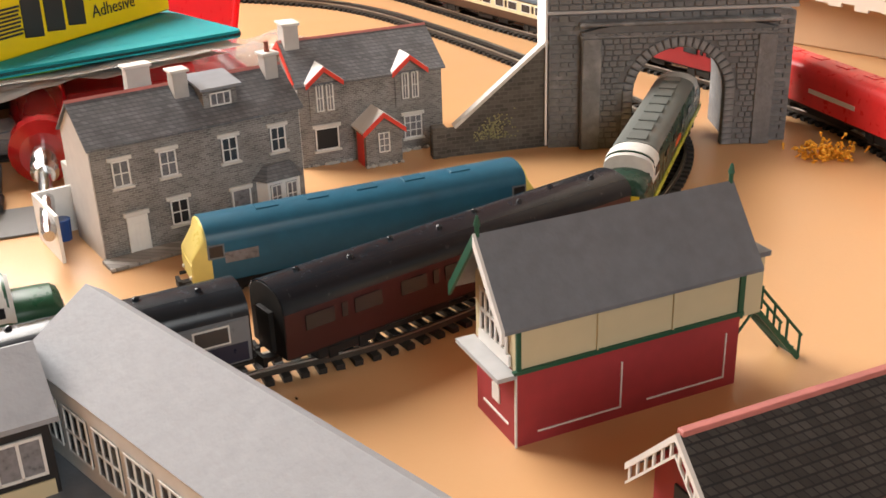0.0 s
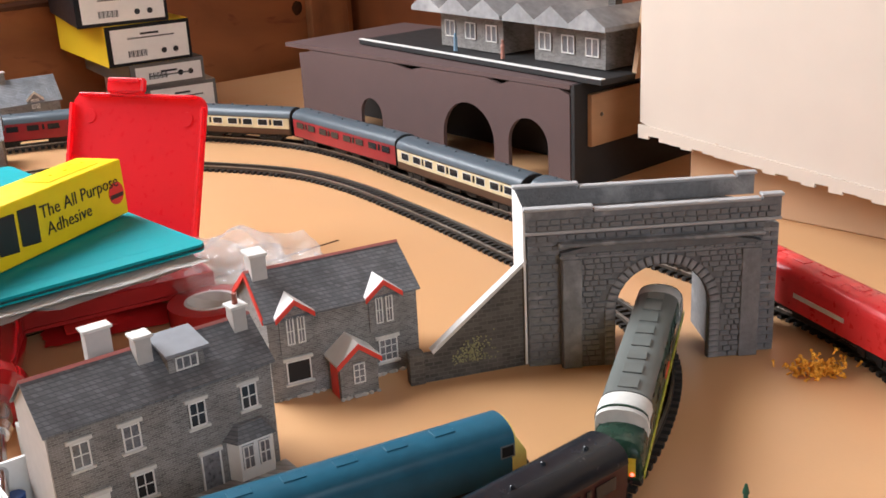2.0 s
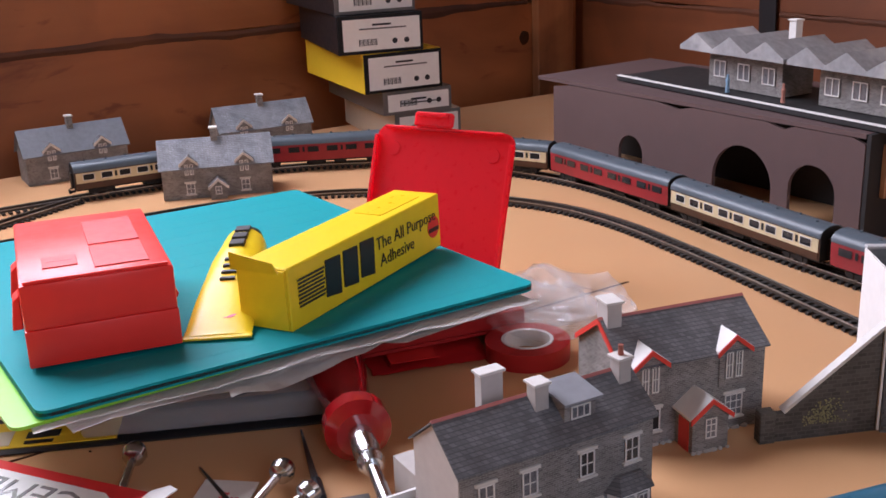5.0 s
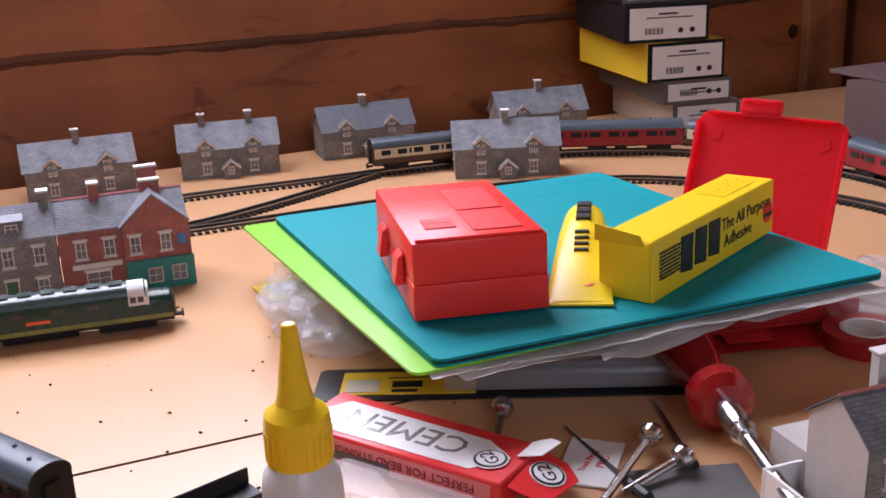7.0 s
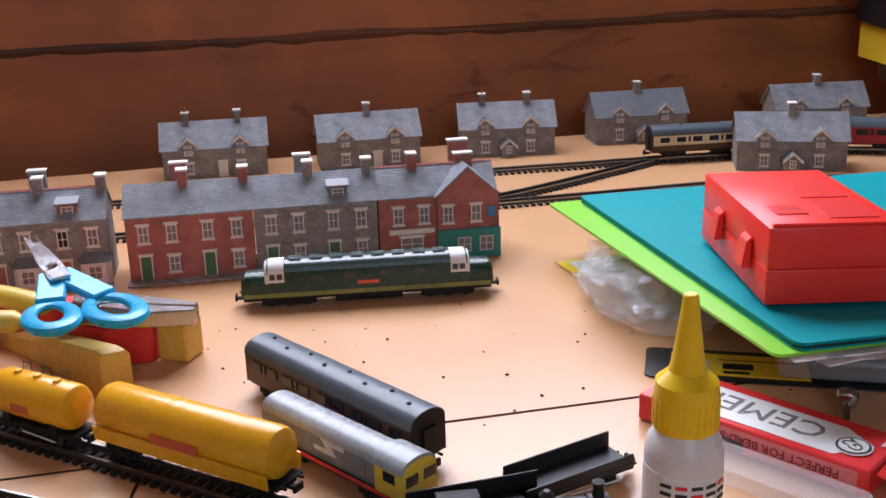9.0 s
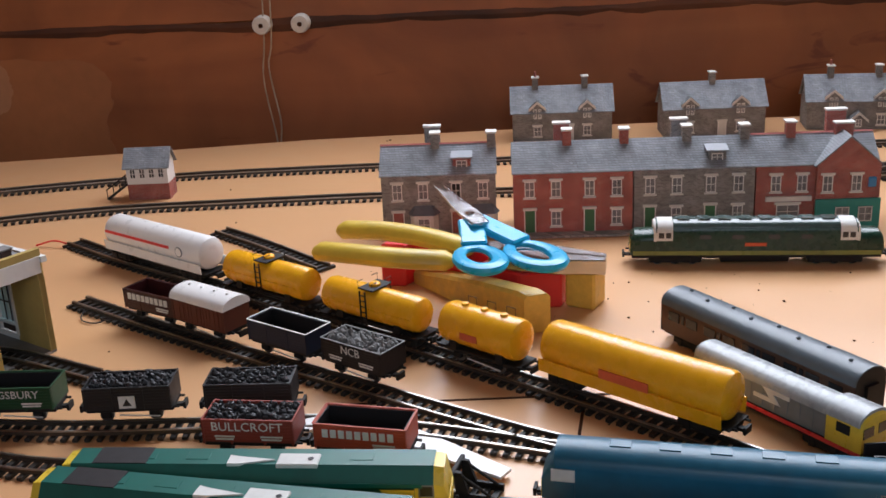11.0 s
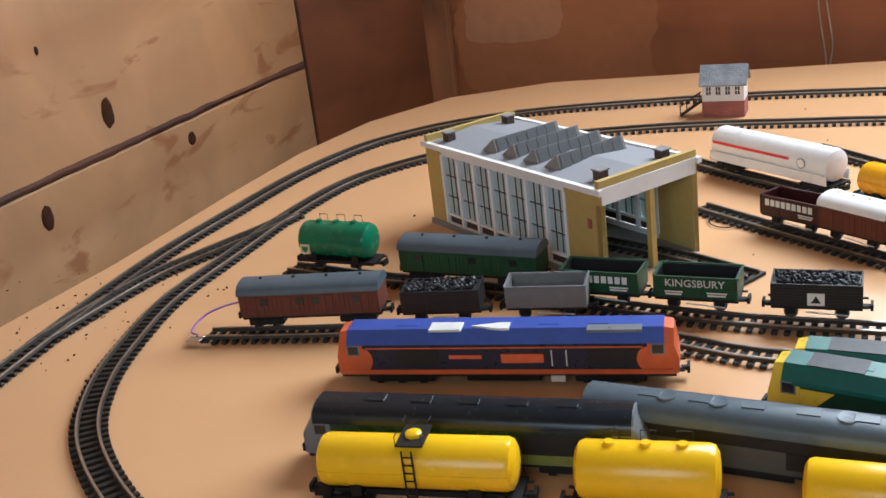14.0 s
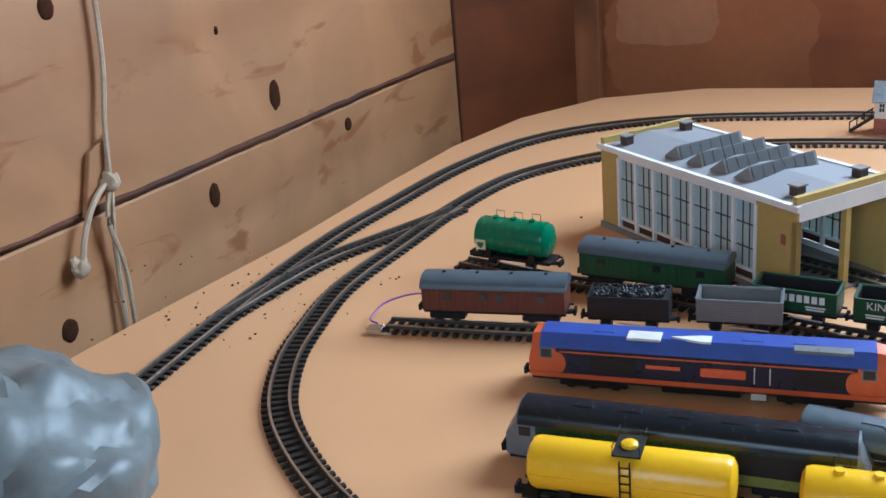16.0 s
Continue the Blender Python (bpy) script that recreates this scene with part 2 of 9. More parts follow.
def rod(p0, p1, r, bm=None, seg=8, r1=None):
    """A round bar from p0 to p1."""
    p0, p1 = Vector(p0), Vector(p1)
    q = (p1 - p0).to_track_quat("Z", "Y")
    ring = [Vector((math.cos(2 * math.pi * i / seg), math.sin(2 * math.pi * i / seg), 0)) for i in range(seg)]
    return loft([[p0 + q @ (v * r) for v in ring], [p1 + q @ (v * (r if r1 is None else r1)) for v in ring]], bm)


def turned(stations, seg=16, bm=None, axis="Z"):
    """A lathe shape from (height, radius) stations."""
    rings = []
    for s, r in stations:
        ring = []
        for i in range(seg):
            a = 2 * math.pi * i / seg
            c, d = r * math.cos(a), r * math.sin(a)
            ring.append((s, c, d) if axis == "X" else (c, d, s))
        rings.append(ring)
    return loft(rings, bm)


def tube_along(points, r, seg=6, bm=None):
    """A round wire through points."""
    pts = [Vector(p) for p in points]
    rings = []
    for i, p in enumerate(pts):
        d = (pts[min(i + 1, len(pts) - 1)] - pts[max(i - 1, 0)]).normalized()
        q = d.to_track_quat("Z", "Y")
        rings.append([p + q @ Vector((r * math.cos(2 * math.pi * k / seg), r * math.sin(2 * math.pi * k / seg), 0)) for k in range(seg)])
    return loft(rings, bm)


def smooth_line(points, step):
    """Even points along a curve through the given ones."""
    p = [Vector((*q, 0)) if len(q) == 2 else Vector(q) for q in points]
    p = [p[0] * 2 - p[1], *p, p[-1] * 2 - p[-2]]
    fine = []
    for a, b, c, d in zip(p, p[1:], p[2:], p[3:]):
        for k in range(24):
            t = k / 24
            fine.append(0.5 * ((2 * b) + (c - a) * t + (2 * a - 5 * b + 4 * c - d) * t * t + (3 * b - a - 3 * c + d) * t ** 3))
    fine.append(p[-2])
    for _ in range(6):
        fine = [fine[0]] + [(a + b * 2 + c) / 4 for a, b, c in zip(fine, fine[1:], fine[2:])] + [fine[-1]]
    run = [0.0]
    for a, b in zip(fine, fine[1:]):
        run.append(run[-1] + (b - a).length)
    n = max(2, round(run[-1] / step))
    xs = np.linspace(0, run[-1], n + 1)
    cols = [np.interp(xs, run, [q[i] for q in fine]) for i in range(3)]
    return [Vector(q) for q in zip(*cols)]


def words(text, size, m, mat, parent, name="lettering", depth=0.0001):
    """Writing in the built-in font, turned into a mesh, lying in m's x-y plane."""
    cu = bpy.data.curves.new(name, "FONT")
    cu.body, cu.size, cu.extrude, cu.align_x, cu.align_y = text, size, depth, "CENTER", "CENTER"
    cu.resolution_u = 2
    tmp = new("tmp_text", cu)
    me = bpy.data.meshes.new_from_object(tmp.evaluated_get(bpy.context.evaluated_depsgraph_get()))
    bpy.data.objects.remove(tmp)
    me.materials.clear()
    me.materials.append(mat)
    me.transform(m)
    ob = new(name, me)
    ob.parent = parent
    return ob


# ---- the room and the table ----
U = Vector((math.cos(radians(38)), math.sin(radians(38)), 0))
N = Vector((-U.y, U.x, 0))
FAR = pose(-0.87, 0.70, 0, 0, 0, 38)
LEFT = pose(-1.1025, -0.109, 0, 0, 0, 128)


def board_wall(name, m, x0, x1, rows, mat, openings=(), thick=0.03):
    """A wall of lapped boards, each one a part; openings are (x0, x1, z0, z1) left free."""
    wall = tagged(thing(name, m, "varnished pine plank wall with dark joints", "wall"), kind="structure")
    for z0, z1 in rows:
        spans = [(x0, x1)]
        for a, b, c, d in openings:
            if z0 < d and z1 > c:
                spans = [s for p, q in spans for s in ((p, min(q, a)), (max(p, b), q)) if s[1] - s[0] > 0.01]
        for a, b in spans:
            part("plank", box(a, b, 0.0, thick, z0 + 0.0015, z1 - 0.0015, 0.0015), mat, wall)
    part("backing", box(x0, x1, thick + 0.001, thick + 0.02, rows[0][0], min(rows[-1][1], openings[0][2] if openings else 9)), M_SEAM, wall)
    return wall


# table top: one sheet with a rounded far corner and a free near edge
EDGE = [(-0.70, -0.52), (-0.79, -0.40), (-0.93, -0.205), (-1.005, -0.095), (-1.085, 0.005), (-1.145, 0.085), (-1.19, 0.17), (-1.205, 0.26),
        (-1.17, 0.35), (-1.10, 0.42), (-0.98, 0.545), (-0.80, 0.70), (-0.50, 0.94), (-0.20, 1.165), (-0.02, 1.30), (0.35, 1.0), (0.62, 0.62), (0.62, -0.10), (0.30, -0.32), (-0.1, -0.5), (-0.4, -0.62)]
table = tagged(thing("table", pose(0, 0, 0), "orange-brown hardboard layout table with rounded corner", "table"), kind="structure")
part("tabletop", prism(EDGE, -0.018, 0.0, "Z"), M_TABLE, table)
for lx, ly in ((-0.95, 0.3), (-0.75, -0.3), (0.45, 0.0), (0.0, 1.1)):
    part("leg", box(lx - 0.03, lx + 0.03, ly - 0.03, ly + 0.03, -0.80, -0.019), M_POST, table)

floor = tagged(part("floor", box(-3.2, 3.2, -3.2, 3.2, -0.84, -0.80), M_FLOOR), "dim wooden floor under the table", "floor", kind="structure")
ROWS_FAR = [(-0.8, -0.35), (-0.35, -0.062), (-0.062, 0.098), (0.098, 0.245), (0.245, 0.32), (0.32, 1.0), (1.0, 1.3), (1.3, 1.6)]
board_wall("wall_far", FAR, -0.80, 1.25, ROWS_FAR, M_WALL, [(-0.23, 0.57, 0.32, 1.0)])
ROWS_LEFT = [(-0.8, -0.3), (-0.3, -0.115), (-0.115, 0.035), (0.035, 0.20), (0.20, 0.37), (0.37, 0.60), (0.60, 1.6)]
board_wall("wall_left", LEFT, -2.46, 0.358, ROWS_LEFT, M_WALL_PALE)
CORNER = pose(-1.324, 0.175, 0, 0, 0, 97)
board_wall("wall_corner", CORNER, 0.0, 0.146, ROWS_FAR, M_WALL_SHADED)
RIGHT = pose(-0.87 + U.x * 1.02, 0.70 + U.y * 1.02, 0, 0, 0, -52)
board_wall("wall_right", RIGHT, -0.15, 2.96, ROWS_FAR, M_WALL_SHADED)
NEAR = pose(0.35, -2.1, 0, 0, 0, 218)
board_wall("wall_near", NEAR, -1.85, 0.20, ROWS_FAR, M_WALL_PALE, [(-1.26, -0.24, 0.32, 1.55)])
ceiling = tagged(part("ceiling", box(-3.0, 3.0, -3.0, 3.0, 1.6, 1.63), M_CEIL), "pale boarded shed ceiling", "ceiling", kind="structure")


# ---- railway track ----
GAUGE, SLEEPER, PITCH = 0.009, 0.0165, 0.0052


def track(name, pts, label, near=None, group="oval"):
    """Flexible track: two rails on a web of sleepers; near is a stretch (x0, x1, y0, y1) whose sleepers are parts."""
    line = smooth_line(pts, PITCH)
    tr = tagged(thing(name, pose(0, 0, 0), label, "railway track"), group=group, kind="structure")
    rails = [bmesh.new(), bmesh.new(), bmesh.new(), bmesh.new()]
    dirs = [(line[min(i + 1, len(line) - 1)] - line[max(i - 1, 0)]).normalized() for i in range(len(line))]
    for side, k in ((-1, 0), (1, 1)):
        for bm, (hw, z0, z1) in ((rails[k], (0.0005, 0.0034, 0.0040)), (rails[k + 2], (0.00075, 0.0018, 0.0034))):
            rings = []
            for p, d in zip(line, dirs):
                s = Vector((-d.y, d.x, 0))
                c = p + s * side * GAUGE / 2
                rings.append([c - s * hw + Vector((0, 0, z0)), c + s * hw + Vector((0, 0, z0)), c + s * hw + Vector((0, 0, z1)), c - s * hw + Vector((0, 0, z1))])
            loft(rings, bm)
    for k in (0, 1):
        part("rail", rails[k], M_RAIL, tr, "worn silver rail head")
        part("rail_web", rails[k + 2], M_RAILD, tr)
    rest = bmesh.new()
    one = None
    for p, d in zip(line, dirs):
        a = math.degrees(math.atan2(d.y, d.x))
        if near and near[0] < p.x < near[1] and near[2] < p.y < near[3]:
            if one is None:
                ob = part("sleeper", box(-0.00125, 0.00125, -SLEEPER / 2, SLEEPER / 2, 0.0002, 0.0019, 0.0003), M_SLEEPER, tr)
                one = ob.data
            else:
                ob = new("sleeper", one)
                ob.parent = tr
            ob.matrix_basis = pose(p.x, p.y, 0, 0, 0, a)
        else:
            q = pose(p.x, p.y, 0, 0, 0, a)
            s = SLEEPER / 2
            vs = [rest.verts.new(q @ Vector(c)) for c in ((-0.00125, -s, 0.0002), (0.00125, -s, 0.0002), (0.00125, s, 0.0002), (-0.00125, s, 0.0002),
                                                          (-0.00125, -s, 0.0019), (0.00125, -s, 0.0019), (0.00125, s, 0.0019), (-0.00125, s, 0.0019))]
            for f in ((4, 5, 6, 7), (0, 1, 5, 4), (1, 2, 6, 5), (2, 3, 7, 6), (3, 0, 4, 7)):
                rest.faces.new([vs[i] for i in f])
    if rest.verts:
        tagged(part("sleepers", rest, M_SLEEPER, tr), kind="stuff")
    else:
        rest.free()
    return tr


INNER = [(-0.50, -0.02), (-0.40, 0.05), (-0.27, 0.135), (-0.16, 0.205), (-0.065, 0.255), (-0.026, 0.273), (0.0, 0.292), (0.028, 0.316), (0.053, 0.346), (0.078, 0.39), (0.094, 0.436), (0.096, 0.475), (0.088, 0.505),
         (0.072, 0.540), (0.046, 0.586), (0.021, 0.631), (-0.011, 0.684), (-0.047, 0.738), (-0.089, 0.780), (-0.149, 0.810), (-0.20, 0.824), (-0.254, 0.826),
         (-0.304, 0.812), (-0.350, 0.79), (-0.40, 0.755), (-0.50, 0.675), (-0.62, 0.580), (-0.729, 0.493), (-0.808, 0.432), (-0.886, 0.367), (-0.952, 0.308), (-1.003, 0.243), (-1.032, 0.185),
         (-1.040, 0.132), (-1.033, 0.078), (-1.003, 0.024), (-0.957, -0.035), (-0.914, -0.088), (-0.875, -0.120), (-0.834, -0.146), (-0.783, -0.163), (-0.714, -0.163), (-0.65, -0.145), (-0.58, -0.10), (-0.50, -0.04)]
OUTER = [(0.02, 0.12), (0.10, 0.20), (0.15, 0.27), (0.178, 0.34), (0.187, 0.404), (0.184, 0.438), (0.174, 0.471), (0.155, 0.51), (0.12, 0.565), (0.086, 0.615), (0.051, 0.664), (0.026, 0.701), (-0.009, 0.757), (-0.049, 0.818), (-0.094, 0.865),
         (-0.162, 0.904), (-0.22, 0.920), (-0.278, 0.918), (-0.333, 0.902), (-0.390, 0.868), (-0.45, 0.828), (-0.51, 0.782), (-0.578, 0.732), (-0.70, 0.632), (-0.855, 0.502), (-0.963, 0.412),
         (-1.035, 0.335), (-1.085, 0.270), (-1.112, 0.2), (-1.112, 0.13), (-1.081, 0.058), (-1.035, -0.01), (-0.985, -0.078), (-0.911, -0.156), (-0.833, -0.230), (-0.74, -0.31)]
track("track_inner", INNER, "inner oval of black plastic track on the tabletop", (-1.06, -0.70, -0.17, 0.2))
track("track_outer", OUTER, "outer oval of black plastic track on the tabletop", (-1.13, -0.85, -0.24, 0.15))


def again(ob, parent, m):
    """Another piece on the same mesh."""
    o = new(ob.name.split(".")[0], ob.data)
    o.parent, o.matrix_basis = parent, m
    if "label" in ob:
        o["label"] = ob["label"]
    return o


# ---- card buildings ----
M_CARDGREY = material("grey_card_edge", (0.42, 0.42, 0.42), rough=0.8, vary=0.1)
M_LINTEL = material("pale_stone_print", (0.66, 0.64, 0.60), rough=0.75, vary=0.1)
M_PAVE = brick_material("printed_pavement", (0.36, 0.34, 0.32), (0.2, 0.19, 0.18), w=0.004, h=0.003)
M_GREENDOOR = material("green_door", (0.05, 0.16, 0.07), rough=0.6)
M_TEAL = material("teal_shopfront", (0.02, 0.22, 0.19), rough=0.55, vary=0.15)
M_CREAM = material("cream_boards", (0.60, 0.52, 0.33), rough=0.65, vary=0.06, scale=40)
M_SIGRED = material("signal_box_red", (0.36, 0.035, 0.04), rough=0.7, vary=0.18, scale=50)
M_GREENTRIM = material("dark_green_trim", (0.01, 0.085, 0.045), rough=0.5)
M_PLAINROOF = material("dark_grey_roof_card", (0.155, 0.17, 0.19), rough=0.5, vary=0.2, scale=60, bump=0.3, bscale=500)
M_ROOFCARD = material("grey_dormer_card", (0.24, 0.25, 0.27), rough=0.6, vary=0.15, scale=60)
M_CURTAIN = material("window_print", (0.17, 0.17, 0.18), rough=0.3, vary=0.6, scale=150)
M_PALEWALL = material("pale_gable_card", (0.50, 0.47, 0.44), rough=0.8, vary=0.1, scale=50)
M_POT = material("terracotta_pot", (0.30, 0.09, 0.06), rough=0.8)
M_DARKSTONE = brick_material("dark_stone_print", (0.085, 0.078, 0.068), (0.12, 0.11, 0.1), w=0.004, h=0.0018, vary=0.3)
M_VIADUCT = material("brown_painted_card", (0.105, 0.064, 0.060), rough=0.75, vary=0.14, scale=14, bump=0.15, bscale=300)
M_GREYSTONE = material("grey_painted_stone", (0.185, 0.190, 0.195), rough=0.75, vary=0.30, scale=110, bump=0.6, bscale=900, second=(0.34, 0.345, 0.345), spec=0.3)
M_GREYJOINT = material("grey_stone_joint", (0.135, 0.138, 0.140), rough=0.9, vary=0.3, scale=90)


def window(parent, x, z, w, h, y=0.0, glass=None, lintel=True, bars=(1, 1), frame_mat=None):
    """Sash window on a front that looks along -y: pane, frame with bars, lintel and sill."""
    pane = part("window", box(x - w / 2, x + w / 2, y - 0.0003, y + 0.0006, z, z + h), glass or M_CURTAIN, parent)
    bm = bmesh.new()
    t = 0.00055
    for a, b, c, d in ((x - w / 2, x - w / 2 + t, z, z + h), (x + w / 2 - t, x + w / 2, z, z + h), (x - w / 2, x + w / 2, z, z + t), (x - w / 2, x + w / 2, z + h - t, z + h)):
        box(a, b, y - 0.0007, y - 0.0002, c, d, bm=bm)
    for i in range(bars[0]):
        q = x - w / 2 + w * (i + 1) / (bars[0] + 1)
        box(q - t / 3, q + t / 3, y - 0.0006, y - 0.0002, z, z + h, bm=bm)
    for i in range(bars[1]):
        q = z + h * (i + 1) / (bars[1] + 1)
        box(x - w / 2, x + w / 2, y - 0.0006, y - 0.0002, q - t / 3, q + t / 3, bm=bm)
    part("frame", bm, frame_mat or M_WHITE, pane)
    if lintel:
        part("lintel", box(x - w / 2 - 0.0012, x + w / 2 + 0.0012, y - 0.0009, y + 0.0004, z + h, z + h + 0.0016, 0.0002), M_LINTEL, pane)
        part("sill", box(x - w / 2 - 0.001, x + w / 2 + 0.001, y - 0.0013, y + 0.0004, z - 0.0011, z, 0.0002), M_LINTEL, pane)
    return pane


def door(parent, x, z, w, h, mat, y=0.0):
    d = part("door", box(x - w / 2, x + w / 2, y - 0.0005, y + 0.0006, z, z + h), mat, parent)
    bm = bmesh.new()
    for a, b, c, e in ((x - w / 2 - 0.0006, x - w / 2, z, z + h), (x + w / 2, x + w / 2 + 0.0006, z, z + h)):
        box(a, b, y - 0.0008, y, c, e, bm=bm)
    part("frame", bm, M_WHITE, d)
    bm = bmesh.new()
    for i in range(4):
        q = x - w / 2 + w * (i + 0.5) / 4
        box(q - w / 14, q + w / 14, y - 0.0007, y - 0.0004, z + 0.0006, z + h - 0.003, bm=bm)
    part("door_board", bm, mat, d)
    part("lintel", box(x - w / 2 - 0.0014, x + w / 2 + 0.0014, y - 0.0012, y + 0.0004, z + h, z + h + 0.0018, 0.0002), M_LINTEL, d)
    return d


def chimney(parent, x, y, z0, z1, w, d, mat, pots=0, cap=True):
    c = part("chimney", box(x - w / 2, x + w / 2, y - d / 2, y + d / 2, z0, z1, 0.0002), mat, parent)
    if cap:
        part("cap", box(x - w / 2 - 0.0008, x + w / 2 + 0.0008, y - d / 2 - 0.0008, y + d / 2 + 0.0008, z1, z1 + 0.0012, 0.0002), M_LINTEL, c)
    for i in range(pots):
        px = x + (i - (pots - 1) / 2) * 0.0028
        part("chimney_pot", turned([(z1 + 0.0012, 0.0011), (z1 + 0.005, 0.0009), (z1 + 0.0055, 0.0011)], 8), M_POT, c).location = (px, y, 0)


def gable_shell(w, d, eave, ridge):
    """House walls with both gables, as a closed body."""
    return prism([(0, 0), (d, 0), (d, eave), (d / 2, ridge), (0, eave)], 0, w)


def pitched_roof(parent, w, d, eave, ridge, mat, over=0.0015, thick=0.0009, x0=0.0, ridge_mat=None):
    s = (ridge - eave) / (d / 2)
    prof = [(-over, eave - over * s + thick), (d / 2, ridge + thick), (d + over, eave - over * s + thick), (d + over, eave - over * s + 0.0001), (d / 2, ridge + 0.0001), (-over, eave - over * s + 0.0001)]
    r = part("roof", prism(prof, x0 - over, x0 + w + over), mat, parent)
    if ridge_mat:
        part("ridge", prism([(d / 2 - 0.001, ridge + thick - 0.0004), (d / 2 + 0.001, ridge + thick - 0.0004), (d / 2, ridge + thick + 0.0006)], x0 - over, x0 + w + over), ridge_mat, r)
    return r


def gable_dormer(parent, x, z, w, h, y0, depth, wall, trim, windows=2, name="dormer"):
    """A small gable that rises through the eaves."""
    d = part(name, prism([(x - w / 2, z), (x + w / 2, z), (x + w / 2, z + h), (x, z + h + w * 0.42), (x - w / 2, z + h)], y0, y0 + depth, "Y"), wall, parent)
    s, k = 0.84, 0.0016
    for side in (-1, 1):
        prof = [(x, z + h + w * 0.42 + 0.0003), (x + side * (w / 2 + k), z + h - k * s + 0.0003), (x + side * (w / 2 + k), z + h - k * s + 0.0013), (x, z + h + w * 0.42 + 0.0013)]
        part("roof_slope", prism(prof, y0 - 0.0012, y0 + depth, "Y"), M_WHITE if trim is M_REDEDGE else M_ROOF, d)
        prof = [(x, z + h + w * 0.42 - 0.0012), (x + side * (w / 2 + k), z + h - k * s - 0.0014), (x + side * (w / 2 + k), z + h - k * s + 0.0010), (x, z + h + w * 0.42 + 0.0012)]
        part("bargeboard", prism(prof, y0 - 0.0018, y0 - 0.0011, "Y"), trim, d)
    for i in range(windows):
        window(parent, x + (i - (windows - 1) / 2) * w * 0.34, z + h * 0.2, w * 0.24, h * 0.72, y0, lintel=False)
    return d


# near terrace of two houses with a bay window
def near_terrace():
    t = thing("terraced_house", pose(-0.1230, 0.3390, 0, 0, 0, 35) @ Matrix.Diagonal((1, 1, 0.895, 1)), "grey stone card terrace with slate roof, dormer and white windows", "house")
    w, d, e, r = 0.079, 0.031, 0.0470, 0.0605
    part("wall_shell", gable_shell(w, d, e, r), M_STONE, t)
    part("gable_end", prism([(0.0004, 0), (d - 0.0004, 0), (d - 0.0004, e), (d / 2, r - 0.0004), (0.0004, e)], -0.0005, -0.0001), M_PALEWALL, t, "plain pale card gable")
    pitched_roof(t, w, d, e, r, M_ROOF, ridge_mat=M_PINKEDGE)
    part("pavement", box(-0.002, w + 0.002, -0.010, -0.0002, 0.0, 0.0016, 0.0002), M_PAVE, t)
    for x in (0.0095, 0.0265, 0.050, 0.0695):
        window(t, x, 0.0295, 0.0062, 0.0105, glass=M_GLASS if x > 0.04 else M_CURTAIN)
    window(t, 0.0285, 0.0085, 0.0068, 0.0105, glass=M_BLACK)
    door(t, 0.0125, 0.0016, 0.0064, 0.0150, M_WHITE)
    door(t, 0.0525, 0.0016, 0.0064, 0.0150, M_CURTAIN)
    bay = part("bay_window", prism([(0.0590, 0.0), (0.0770, 0.0), (0.0745, -0.0045), (0.0615, -0.0045)], 0.0016, 0.019, "Z"), M_WHITE, t)
    part("bay_roof", loft([[Vector((0.0575, 0.0, 0.019)), Vector((0.0785, 0.0, 0.019)), Vector((0.0755, -0.006, 0.019)), Vector((0.0605, -0.006, 0.019))],
                           [Vector((0.0625, 0.0, 0.0245)), Vector((0.0735, 0.0, 0.0245)), Vector((0.0725, -0.0015, 0.0245)), Vector((0.0635, -0.0015, 0.0245))]]), M_ROOF, bay)
    for x in (0.0648, 0.0712):
        window(t, x, 0.0065, 0.0046, 0.0105, -0.0046, lintel=False)
    dz = e + 0.004
    dm = part("dormer", box(0.044, 0.057, 0.0045, 0.017, dz - 0.002, dz + 0.0085), M_STONE, t)
    part("dormer_roof", prism([(0.002, dz + 0.0083), (0.0185, dz + 0.0108), (0.0185, dz + 0.0119), (0.002, dz + 0.0094)], 0.0425, 0.0585), M_ROOFCARD, dm)
    window(t, 0.0505, dz + 0.0012, 0.0082, 0.0055, 0.0045, lintel=False, bars=(2, 0))
    chimney(t, 0.0385, d * 0.40, r - 0.006, r + 0.0060, 0.0055, 0.0055, M_PALEWALL)
    chimney(t, 0.0295, d * 0.95, e, r + 0.0060, 0.009, 0.0045, M_PALEWALL)
    chimney(t, 0.0745, d * 0.42, r - 0.006, r + 0.0062, 0.0052, 0.0055, M_PALEWALL, pots=1)
    yard = part("yard_wall", box(0.004, 0.030, d, d + 0.026, 0.0, 0.024), M_PALEWALL, t)
    part("lean_to_roof", prism([(d, 0.050), (d + 0.012, 0.036), (d + 0.012, 0.0245), (d, 0.0245)], 0.014, 0.030), M_PALEWALL, yard)
    part("yard_fence", box(-0.013, 0.0035, d + 0.006, d + 0.0072, 0, 0.020), M_WHITE, yard)
    part("yard_fence", box(-0.013, -0.0118, d - 0.022, d + 0.0055, 0, 0.020), M_WHITE, yard)
    part("water_butt", turned([(0.0, 0.003), (0.009, 0.0034), (0.0092, 0.003)], 12), material("blue_butt", (0.02, 0.07, 0.25), rough=0.4), yard).location = (-0.006, d, 0)


